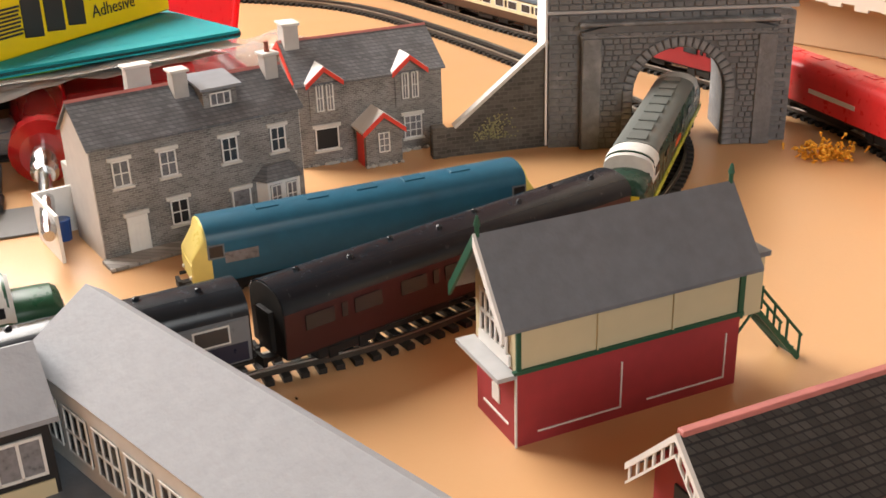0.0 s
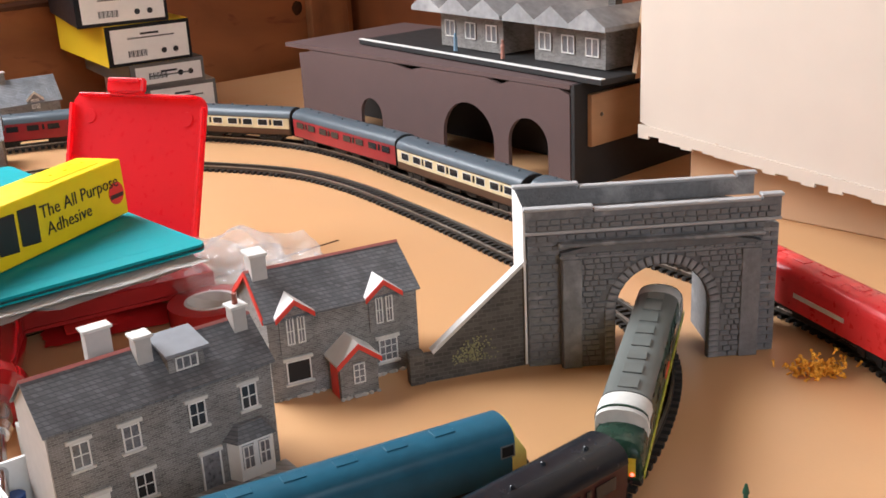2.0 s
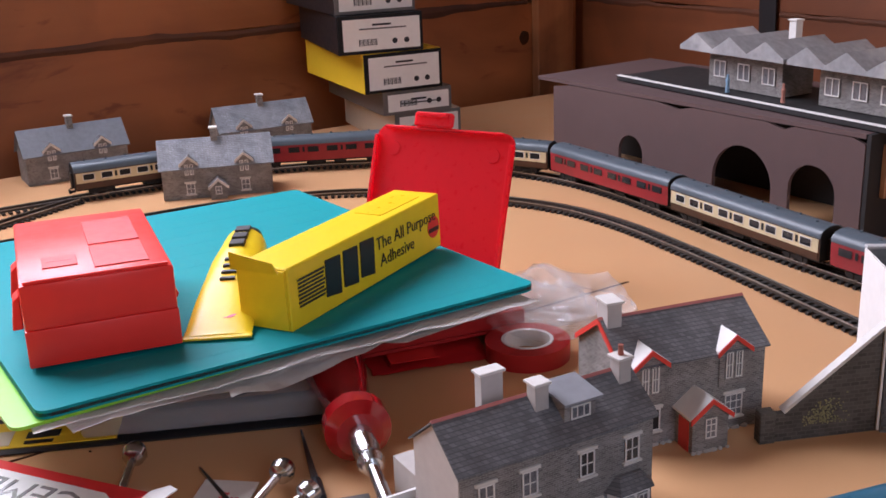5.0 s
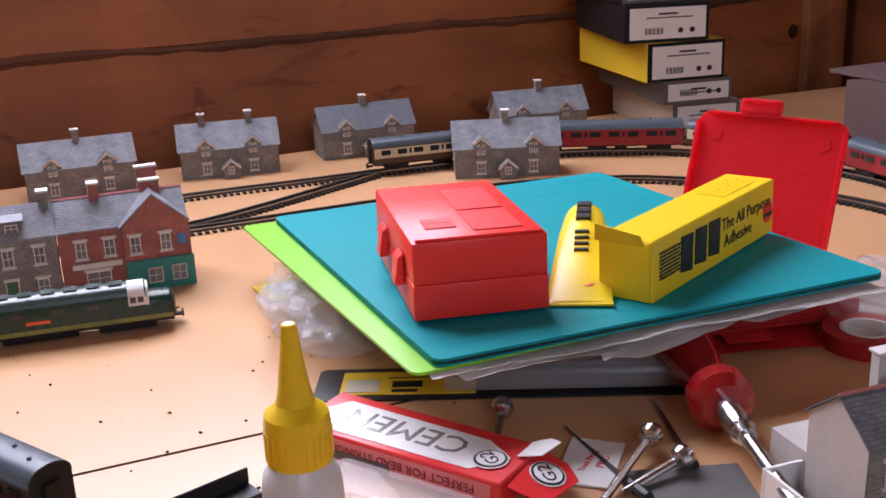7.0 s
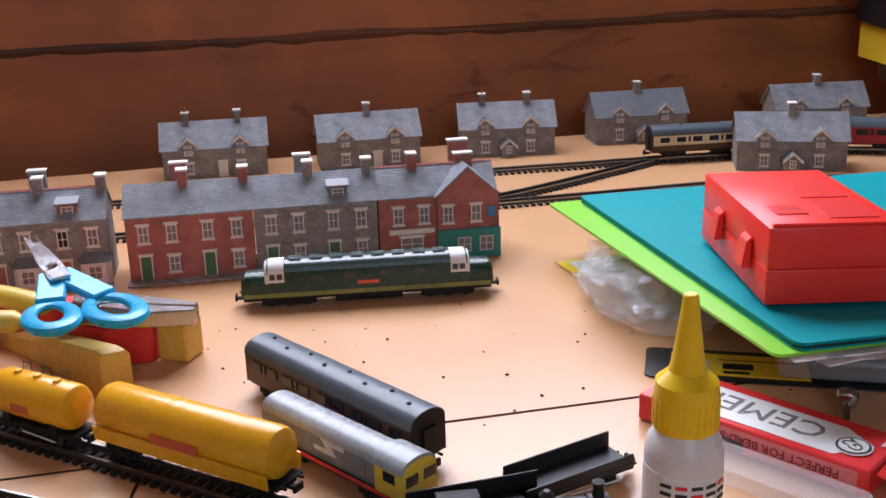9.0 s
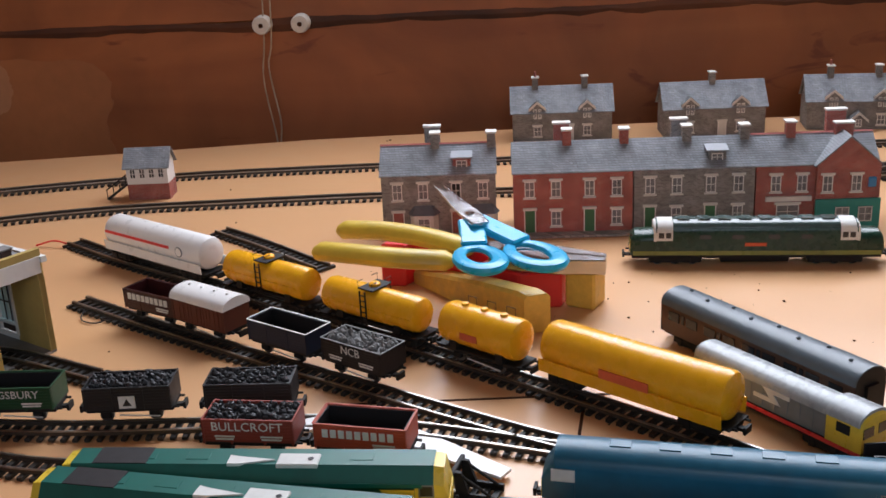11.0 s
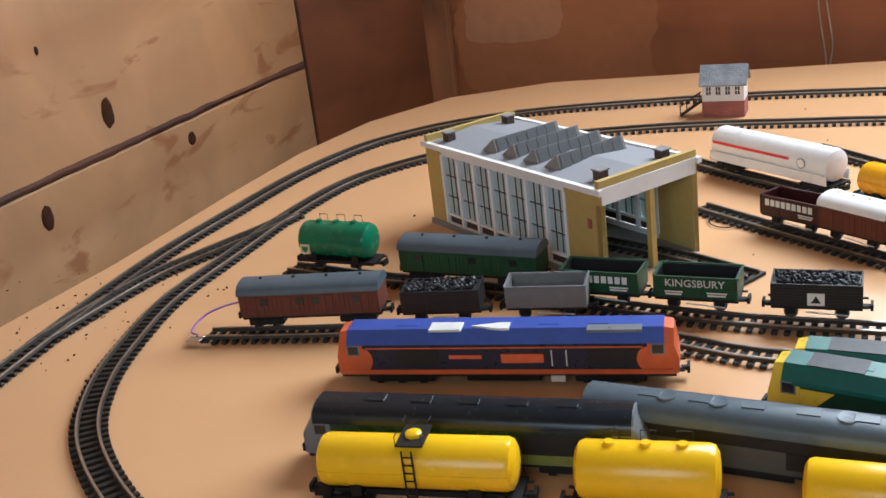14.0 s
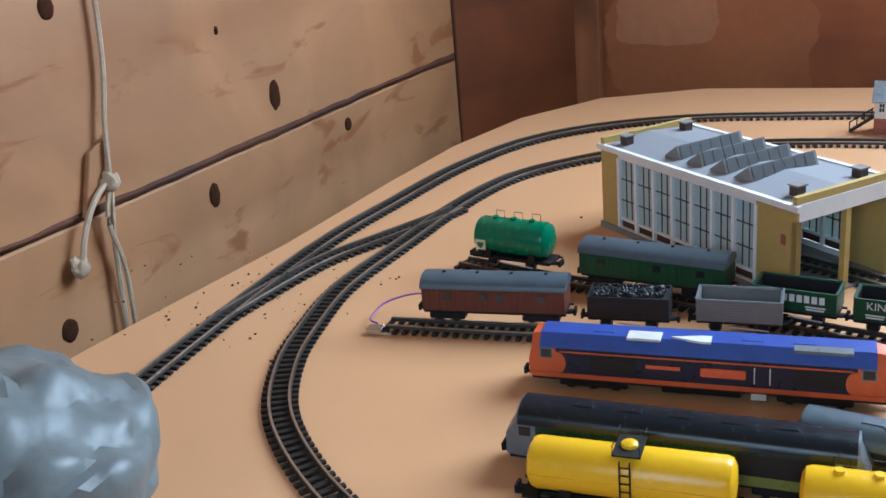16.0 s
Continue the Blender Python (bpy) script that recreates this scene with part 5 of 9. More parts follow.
def roof_cap(W, z1, H, x0, x1, n=10, thick=0.0003, ends=0.0, flat=False):
    """Rounded roof skin that lies just over the body."""
    def ring(x, k):
        hw = W / 2 + thick
        if flat:
            return [Vector((x, hw * q, z1 + (H + thick - z1) * min(1.0, (1 - abs(q)) / 0.42))) for q in (-1, -0.85, -0.58, -0.3, 0, 0.3, 0.58, 0.85, 1)]
        top = [Vector((x, hw * math.cos(math.pi - math.pi * i / n), z1 + (H + thick - z1) * k * math.sin(math.pi * i / n) ** 0.8)) for i in range(n + 1)]
        return top
    xs = [(x0, 1.0), (x1, 1.0)]
    if ends:
        xs = [(x0, 0.55), (x0 + ends * 0.4, 0.88), (x0 + ends, 1.0), (x1 - ends, 1.0), (x1 - ends * 0.4, 0.88), (x1, 0.55)]
    return loft([ring(x, k) for x, k in xs])


def bogie(parent, x, base, wheels=3, L=0.026):
    b = part("bogie", box(x - L / 2, x + L / 2, -0.0078, 0.0078, base + 0.0018, base + 0.0052, 0.0006), M_UNDER, parent)
    for s in (-1, 1):
        for i in range(wheels):
            cx = x + (i - (wheels - 1) / 2) * L / wheels
            part("axle_box", box(cx - 0.0014, cx + 0.0014, s * 0.0079 - 0.0004, s * 0.0079 + 0.0004, base + 0.0016, base + 0.0050), M_UNDER, b)
    for i in range(wheels):
        cx = x + (i - (wheels - 1) / 2) * L / wheels
        for s in (-1, 1):
            part("wheel", rod((cx, s * 0.0038, base + 0.0031), (cx, s * 0.0052, base + 0.0031), 0.0031, seg=14), M_WHEEL, b)
    return b


def ends_gear(parent, L, base, z=0.0062):
    """Buffers and hook couplings at both ends."""
    for s in (-1, 1):
        for y in (-0.0052, 0.0052):
            part("buffer", rod((s * L / 2, y, base + z), (s * (L / 2 + 0.0022), y, base + z), 0.0006), M_UNDER, parent)
        c = part("coupling", box(min(s * (L / 2 - 0.001), s * (L / 2 + 0.0040)), max(s * (L / 2 - 0.001), s * (L / 2 + 0.0040)), -0.0013, 0.0013, base + z - 0.0022, base + z - 0.0008), M_UNDER, parent)
        part("hook", box(min(s * (L / 2 + 0.0030), s * (L / 2 + 0.0042)), max(s * (L / 2 + 0.0030), s * (L / 2 + 0.0042)), -0.0026, 0.0026, base + z - 0.0026, base + z + 0.0004), M_UNDER, c)


def strip(parent, name, x0, x1, z0, z1, W, mat, label="", lift=0.00018):
    """A painted band or panel on both sides."""
    for s in (-1, 1):
        y = s * (W / 2 + lift)
        part(name, box(x0, x1, y - 0.00016, y + 0.00016, z0, z1), mat, parent, label)


def panes(parent, xs, z0, z1, w, W, mat=None, frame=None):
    first = None
    fr = None
    for s in (-1, 1):
        for x in xs:
            m = pose(x, s * (W / 2 + 0.0002), z0)
            if first is None:
                first = part("window", box(-w / 2, w / 2, -0.0002, 0.0002, 0, z1 - z0), mat or M_WINDOW, parent)
                first.matrix_basis = m
                o = first
            else:
                o = again(first, parent, m)
            if frame:
                if fr is None:
                    fr = part("frame", box(-w / 2 - 0.0005, w / 2 + 0.0005, -0.00012, 0.00012, -0.0005, z1 - z0 + 0.0005), frame, o)
                else:
                    again(fr, o, pose(0, 0, 0))


def fuel_tank(parent, base, L=0.030):
    part("fuel_tank", prism([(-0.0072, base + 0.0020), (0.0072, base + 0.0020), (0.0082, base + 0.0068), (-0.0082, base + 0.0068)], -L / 2, L / 2, bevel=0.0003), M_UNDER, parent)


def long_nose_diesel(m, base, body, stripe, roof, label, lamps=False, small_panel=M_YELLOW):
    """Long-nosed diesel with a cab behind each nose."""
    t = thing("diesel_locomotive", m, label, "locomotive")
    L, W = 0.1405, 0.0182
    b0, z1, H = base + 0.0068, base + 0.0205, base + 0.0262
    n = 0.0145
    part("body", loft([shell(W, b0, z1, H, -L / 2 + n), shell(W, b0, z1, H, L / 2 - n)]), body, t, smooth=True)
    for s in (-1, 1):
        rings = [shell(W * 0.985, b0, z1 - 0.0052, H - 0.0058, s * (L / 2 - n + 0.0002)), shell(W * 0.97, b0, z1 - 0.0054, H - 0.0062, s * (L / 2 - 0.0025)),
                 shell(W * 0.93, b0, z1 - 0.0062, H - 0.0080, s * (L / 2 - 0.0006)), shell(W * 0.86, b0, z1 - 0.0075, H - 0.0098, s * (L / 2))]
        nose = part("nose", loft(rings if s > 0 else rings[::-1]), body, t, smooth=True)
        x = s * (L / 2 + 0.0001)
        part("nose_panel", box(min(x, x - s * 0.0004), max(x, x - s * 0.0004), -0.0066, 0.0066, base + 0.0080, base + 0.0148), small_panel, nose, "yellow warning panel")
        part("headcode", box(min(x, x + s * 0.0003), max(x, x + s * 0.0003), -0.0030, 0.0030, base + 0.0120, base + 0.0142), M_WINDOW, nose)
        for y in (-0.0055, 0.0055):
            part("tail_lamp", turned([(0, 0.0007), (0.0005, 0.0005)], 8), M_LAMP if lamps and s < 0 else M_GREYWHITE, nose).matrix_basis = pose(x, y, base + 0.0088, 0, s * 90, 0)
        # white cab surround with windscreens
        cx = s * (L / 2 - n)
        cab = part("cab", loft([shell(W * 1.012, base + 0.0155, z1, H + 0.0002, cx - s * 0.0095), shell(W * 1.012, base + 0.0155, z1, H + 0.0002, cx - s * 0.0012), shell(W * 0.99, base + 0.0150, z1 - 0.001, H - 0.0012, cx + s * 0.0012)][::s]), M_CHALK, t, "white window surround", smooth=True)
        for y in (-0.0045, 0.0045):
            part("windscreen", box(-0.0002, 0.0002, y - 0.0032, y + 0.0032, 0, 0.0040, 0.0001), M_WINDOW, cab).matrix_basis = pose(cx + s * 0.0012, 0, base + 0.0178, 0, -s * 10, 0)
        for q in (-1, 1):
            for dx in (0.0030, 0.0070):
                part("side_window", box(cx - s * dx - 0.0015, cx - s * dx + 0.0015, q * W * 0.506 - 0.0003, q * W * 0.506 + 0.0003, base + 0.0172, base + 0.0204), M_WINDOW, cab)
    part("roof", roof_cap(W * 0.93, z1 + 0.0012, H, -L / 2 + n + 0.010, L / 2 - n - 0.010), roof, t, "pale grey roof", smooth=True)
    for i in range(8):
        x = -0.040 + i * 0.0115
        part("roof_grille", box(x - 0.0035, x + 0.0035, -0.0035, 0.0035, H + 0.0002, H + 0.0007, 0.0001), roof, t)
    strip(t, "stripe", -L / 2 + 0.0015, L / 2 - 0.0015, b0 + 0.0001, b0 + 0.0026, W, stripe, "lime lower stripe")
    panes(t, [-0.028, -0.010, 0.010, 0.028], base + 0.0165, base + 0.0190, 0.0062, W, M_WINDOW)
    part("nameplate", box(-0.006, 0.006, -W / 2 - 0.0004, -W / 2, base + 0.0122, base + 0.0142), M_FADEDRED, t)
    part("nameplate", box(-0.006, 0.006, W / 2, W / 2 + 0.0004, base + 0.0122, base + 0.0142), M_FADEDRED, t)
    part("solebar", box(-L / 2 + 0.001, L / 2 - 0.001, -0.0080, 0.0080, base + 0.0048, b0), M_UNDER, t)
    for s in (-1, 1):
        bogie(t, s * 0.0445, base, 3, 0.030)
    fuel_tank(t, base, 0.038)
    ends_gear(t, L, base)
    return t


def big_diesel(name, m, base, L, label, body, roof, cab_mat, W=0.0182, round_roof=True, end_mat=None, slope=0.002, z_roof=0.0195, H=0.0258, cl=0.012):
    """Full-width diesel with a cab at each end."""
    t = thing(name, m, label, "locomotive")
    flat = not round_roof
    b0, z1, H = base + 0.0062, base + z_roof, base + H
    part("body", loft([shell(W, b0, z1, H, -L / 2 + cl, flat=flat), shell(W, b0, z1, H, L / 2 - cl, flat=flat)]), body, t, smooth=True)
    for s in (-1, 1):
        rings = [shell(W, b0, z1, H, s * (L / 2 - cl + 0.0001), flat=flat), shell(W * 0.985, b0, z1, H - 0.0002, s * (L / 2 - 0.0045), flat=flat),
                 shell(W * 0.96, b0, z1 - 0.001, H - (0.0030 if round_roof else 0.0008), s * (L / 2 - slope), flat=flat), shell(W * 0.90, b0, z1 - 0.0060, H - 0.0098, s * (L / 2), flat=flat)]
        cab = part("cab", loft(rings if s > 0 else rings[::-1]), cab_mat, t, smooth=True)
        for y in (-0.0042, 0.0042):
            part("windscreen", box(-0.0002, 0.0002, y - 0.0034, y + 0.0034, 0, 0.0042), M_WINDOW, cab).matrix_basis = pose(s * (L / 2 - slope * 0.85), 0, z1 - 0.0062, 0, -s * 20, 0)
        for q in (-1, 1):
            part("side_window", box(s * (L / 2 - 0.0078) - 0.0022, s * (L / 2 - 0.0078) + 0.0022, q * W * 0.493 - 0.0003, q * W * 0.493 + 0.0003, z1 - 0.0045, z1 - 0.0008), M_WINDOW, cab)
            part("window_frame", box(s * (L / 2 - 0.0078) - 0.0028, s * (L / 2 - 0.0078) + 0.0028, q * W * 0.493 - 0.0002, q * W * 0.493 + 0.0002, z1 - 0.0051, z1 - 0.0002), M_LTGREY, cab)
        part("front_panel", box(min(s * (L / 2 - 0.0004), s * (L / 2 + 0.0003)), max(s * (L / 2 - 0.0004), s * (L / 2 + 0.0003)), -W * 0.40, W * 0.40, b0 + 0.0004, b0 + 0.0066), end_mat or cab_mat, cab)
        for y in (-0.0055, 0.0055):
            part("head_lamp", turned([(0, 0.0008), (0.0006, 0.0006)], 8), M_CHALK, cab).matrix_basis = pose(s * (L / 2 + 0.0003), y, b0 + 0.0018, 0, s * 90, 0)
    part("roof", roof_cap(W, z1, H, -L / 2 + 0.0052, L / 2 - 0.0052, flat=flat), roof, t, "", smooth=True)
    for i in range(5):
        x = -L * 0.28 + i * L * 0.14
        part("roof_panel", box(x - L * 0.030, x + L * 0.030, -0.0024, 0.0024, H - 0.0001, H + 0.0005, 0.0001), roof, t)
    part("solebar", box(-L / 2 + 0.001, L / 2 - 0.001, -0.0080, 0.0080, base + 0.0046, b0), M_UNDER, t)
    for s in (-1, 1):
        bogie(t, s * L * 0.31, base, 3, 0.029)
    fuel_tank(t, base, L * 0.22)
    ends_gear(t, L, base, 0.0058)
    return t


def coach(m, base, label, side, roof, lower=None, upper=None, group="", n=8, L=0.132, kind="coach", windows=True, z_low=0.0125):
    t = thing("railway_coach", m, label, "railway coach", group=group)
    W = 0.0186
    b0, z1, H = base + 0.0062, base + 0.0195, base + 0.0262
    part("body", loft([shell(W * 0.99, b0, z1, H, -L / 2, tumble=0.0004), shell(W, b0, z1, H, -L / 2 + 0.0006, tumble=0.0004), shell(W, b0, z1, H, L / 2 - 0.0006, tumble=0.0004), shell(W * 0.99, b0, z1, H, L / 2, tumble=0.0004)]), side, t, smooth=True)
    part("roof", roof_cap(W, z1 + 0.0004, H, -L / 2 - 0.0002, L / 2 + 0.0002), roof, t, "rounded roof", smooth=True)
    for i in range(8):
        x = -L * 0.42 + i * L * 0.12
        part("roof_vent", turned([(H + 0.0001, 0.0010), (H + 0.0009, 0.0009), (H + 0.0012, 0.0004)], 8), roof, t).location = (x, 0.0015 * (-1) ** i, 0)
    if upper:
        strip(t, "upper_band", -L / 2 + 0.001, L / 2 - 0.001, base + z_low, base + 0.0192, W, upper)
    if lower:
        strip(t, "lower_band", -L / 2 + 0.001, L / 2 - 0.001, b0 + 0.0008, base + z_low, W, lower)
    if windows:
        xs = [-L * 0.42 + L * 0.84 * i / (n - 1) for i in range(n)]
        panes(t, xs, base + 0.0136, base + 0.0180, L * 0.55 / n, W + 0.0004, M_WINDOW, M_CHALK if upper else None)
        panes(t, [x + L * 0.42 / (n - 1) for x in xs[:-1:2]], base + 0.0138, base + 0.0180, 0.0018, W + 0.0004, M_WINDOW)
    for s in (-1, 1):
        g = part("gangway", box(min(s * L / 2, s * (L / 2 + 0.0018)), max(s * L / 2, s * (L / 2 + 0.0018)), -0.0036, 0.0036, b0 + 0.0006, base + 0.0190), M_UNDER, t)
        part("end_plate", loft([shell(W * 0.985, b0, z1, H - 0.0002, s * (L / 2 + 0.0001)), shell(W * 0.985, b0, z1, H - 0.0002, s * (L / 2 + 0.0004))][::s]), M_UNDER, t)
        bogie(t, s * L * 0.35, base, 2, 0.020)
    part("underframe", box(-L / 2 + 0.001, L / 2 - 0.001, -0.0078, 0.0078, base + 0.0050, b0), M_UNDER, t)
    for x, w in ((-0.014, 0.010), (0.006, 0.016)):
        part("battery_box", box(x - w / 2, x + w / 2, -0.0068, 0.0068, base + 0.0024, base + 0.0049, 0.0003), M_UNDER, t)
    ends_gear(t, L, base, 0.0052)
    return t


def chassis(t, L, base, wheelbase):
    part("underframe", box(-L / 2, L / 2, -0.0068, 0.0068, base + 0.0048, base + 0.0066, 0.0002), M_UNDER, t)
    for s in (-1, 1):
        ax = part("axle_guard", box(s * wheelbase / 2 - 0.0022, s * wheelbase / 2 + 0.0022, -0.0072, 0.0072, base + 0.0022, base + 0.0048, 0.0003), M_UNDER, t)
        for q in (-1, 1):
            part("wheel", rod((s * wheelbase / 2, q * 0.0038, base + 0.0031), (s * wheelbase / 2, q * 0.0052, base + 0.0031), 0.0031, seg=14), M_WHEEL, ax)
    for q in (-1, 1):
        part("brake_lever", rod((-wheelbase * 0.2, q * 0.0078, base + 0.0040), (wheelbase * 0.62, q * 0.0080, base + 0.0030), 0.00035, seg=5), M_CHALK if q < 0 else M_UNDER, t)
    ends_gear(t, L, base, 0.0058)


def bars(parent, x0, x1, z, h, y, mat, n=3):
    """Writing too small to read: plain bars."""
    for i in range(n):
        zz = z - i * h * 1.7
        part("small_print", box(x0 + 0.0004 * (i % 2), x1 - 0.0006 * (i % 3), y - 0.00012, y + 0.00012, zz, zz + h), mat, parent)


def open_wagon(m, base, label, mat, load=None, text="", inner=None, seed=1, L=0.0375, rim=None, tsize=0.0038, tmat=None, W=0.0170, H=0.0172, logo=False):
    t = thing("open_wagon", m, label, "goods wagon", group="yard wagons")
    chassis(t, L, base, L * 0.56)
    b0, b1 = base + 0.0067, base + H
    part("floor", box(-L / 2, L / 2, -W / 2, W / 2, b0, b0 + 0.0006), inner or M_WAGBLACK, t)
    bm = bmesh.new()
    n = 7
    for s in (-1, 1):
        sd = part("side", box(-L / 2, L / 2, min(s * W / 2, s * (W / 2 - 0.0007)), max(s * W / 2, s * (W / 2 - 0.0007)), b0 + 0.0006, b1), mat, t)
        for i in range(n):
            z = b0 + 0.0010 + (b1 - b0 - 0.001) * i / n
            part("plank", box(-L / 2 + 0.0002, L / 2 - 0.0002, min(s * W / 2, s * (W / 2 + 0.00022)), max(s * W / 2, s * (W / 2 + 0.00022)), z, z + (b1 - b0 - 0.001) / n - 0.00015), mat, sd)
        for x in (-L * 0.18, L * 0.18, -L / 2 + 0.0006, L / 2 - 0.0006):
            part("strap", box(x - 0.0004, x + 0.0004, min(s * W / 2, s * (W / 2 + 0.0005)), max(s * W / 2, s * (W / 2 + 0.0005)), b0, b1), mat, sd)
        part("end", box(min(s * L / 2, s * (L / 2 - 0.0007)), max(s * L / 2, s * (L / 2 - 0.0007)), -W / 2 + 0.0008, W / 2 - 0.0008, b0 + 0.0006, b1), mat, t)
    bm.free()
    if inner and not load:
        for q in (-1, 1):
            part("lining", box(-L / 2 + 0.0008, L / 2 - 0.0008, min(q * (W / 2 - 0.0008), q * (W / 2 - 0.0011)), max(q * (W / 2 - 0.0008), q * (W / 2 - 0.0011)), b0 + 0.0007, b1 - 0.0002), inner, t)
            part("lining", box(min(q * (L / 2 - 0.0008), q * (L / 2 - 0.0011)), max(q * (L / 2 - 0.0008), q * (L / 2 - 0.0011)), -W / 2 + 0.0012, W / 2 - 0.0012, b0 + 0.0007, b1 - 0.0002), inner, t)
    if rim:
        rm = bmesh.new()
        for s in (-1, 1):
            box(-L / 2, L / 2, s * W / 2 - 0.0004, s * W / 2 + 0.0004, b1, b1 + 0.0003, bm=rm)
            box(s * L / 2 - 0.0004, s * L / 2 + 0.0004, -W / 2, W / 2, b1 + 0.0001, b1 + 0.0004, bm=rm)
        part("worn_rim", rm, rim, t)
    if load:
        random.seed(seed)
        cm = box(-L / 2 + 0.0009, L / 2 - 0.0009, -W / 2 + 0.0009, W / 2 - 0.0009, b0 + 0.001, b1 - 0.0012)
        for i in range(150):
            r = random.uniform(0.0009, 0.0022)
            x, y = random.uniform(-L / 2 + 0.002, L / 2 - 0.002), random.uniform(-W / 2 + 0.002, W / 2 - 0.002)
            bmesh.ops.create_icosphere(cm, subdivisions=1, radius=r, matrix=pose(x, y, b1 - 0.0008 + random.uniform(0, 0.0012), random.uniform(0, 360), random.uniform(0, 360), 0) @ Matrix.Diagonal((1, 0.7, 0.55, 1)))
        tagged(part("coal_load", cm, load, t, "heap of glossy black coal"), kind="stuff")
    if text == "bars":
        for s in (-1, 1):
            for i in range(9):
                x = -L * 0.40 + i * L * 0.088
                part("large_print", box(x, x + L * 0.062, s * (W / 2 + 0.0005) - 0.0002, s * (W / 2 + 0.0005) + 0.0002, b1 - 0.0052, b1 - 0.0018), tmat or M_CHALK, t)
            bars(t, L * 0.14, L * 0.38, (b0 + b1) / 2 - 0.0022, 0.0007, s * (W / 2 + 0.0006), tmat or M_CHALK, 2)
    elif text:
        for s in (-1, 1):
            words(text, tsize, pose(0, s * (W / 2 + 0.0006), (b0 + b1) / 2 + 0.0022, 90, 0, 0 if s < 0 else 180), tmat or M_CHALK, t)
            bars(t, -L * 0.36, -L * 0.14, (b0 + b1) / 2 - 0.0022, 0.0007, s * (W / 2 + 0.0006), tmat or M_CHALK, 2)
            bars(t, L * 0.14, L * 0.38, (b0 + b1) / 2 - 0.0022, 0.0007, s * (W / 2 + 0.0006), tmat or M_CHALK, 2)
    if logo:
        for s in (-1, 1):
            lg = part("badge", box(-0.0035, 0.0035, s * (W / 2 + 0.0005) - 0.0002, s * (W / 2 + 0.0005) + 0.0002, b0 + 0.001, b0 + 0.0066), M_CHALK, t)
            part("badge_mark", prism([(-0.002, b0 + 0.0022), (0.002, b0 + 0.0022), (0.0, b0 + 0.0055)], s * (W / 2 + 0.0008) - 0.0001, s * (W / 2 + 0.0008) + 0.0001, "Y"), M_WAGBLACK, lg)
    return t


def van(m, base, label, side, roof, L, W=0.0176, doors=3, bogies=False, windows=()):
    t = thing("goods_van", m, label, "goods van", group="yard wagons")
    if bogies:
        part("underframe", box(-L / 2, L / 2, -0.0070, 0.0070, base + 0.0048, base + 0.0066), M_UNDER, t)
        for s in (-1, 1):
            bogie(t, s * L * 0.33, base, 2, 0.018)
        ends_gear(t, L, base)
    else:
        chassis(t, L, base, L * 0.56)
    b0, z1, H = base + 0.0067, base + 0.0180, base + 0.0232
    part("body", loft([shell(W, b0, z1, H, -L / 2), shell(W, b0, z1, H, L / 2)]), side, t)
    part("roof", roof_cap(W + 0.0006, z1, H, -L / 2 - 0.0006, L / 2 + 0.0006), roof, t, "curved roof", smooth=True)
    for i in range(4):
        part("roof_vent", turned([(H + 0.0001, 0.0009), (H + 0.0010, 0.0007)], 8), M_UNDER if bogies else roof, t).location = (-L * 0.36 + i * L * 0.24, 0, 0)
    for i in range(doors):
        x = -L / 2 + L * (i + 0.5) / doors
        for s in (-1, 1):
            d = part("door", box(x - L / doors * 0.22, x + L / doors * 0.22, min(s * W / 2, s * (W / 2 + 0.0004)), max(s * W / 2, s * (W / 2 + 0.0004)), b0 + 0.0005, z1 - 0.0008), side, t)
            part("batten", box(x - 0.0003, x + 0.0003, min(s * W / 2, s * (W / 2 + 0.0007)), max(s * W / 2, s * (W / 2 + 0.0007)), b0 + 0.0005, z1 - 0.0008), side, d)
    if windows:
        panes(t, windows, base + 0.0128, base + 0.0160, 0.0038, W + 0.0008, M_WINDOW)
    n = int(L / 0.0022)
    for s in (-1, 1):
        bm = bmesh.new()
        for i in range(n):
            x = -L / 2 + L * (i + 0.5) / n
            box(x - 0.00012, x + 0.00012, min(s * W / 2, s * (W / 2 + 0.0002)), max(s * W / 2, s * (W / 2 + 0.0002)), b0, z1, bm=bm)
        tagged(part("boarding", bm, side, t), kind="stuff")
    return t


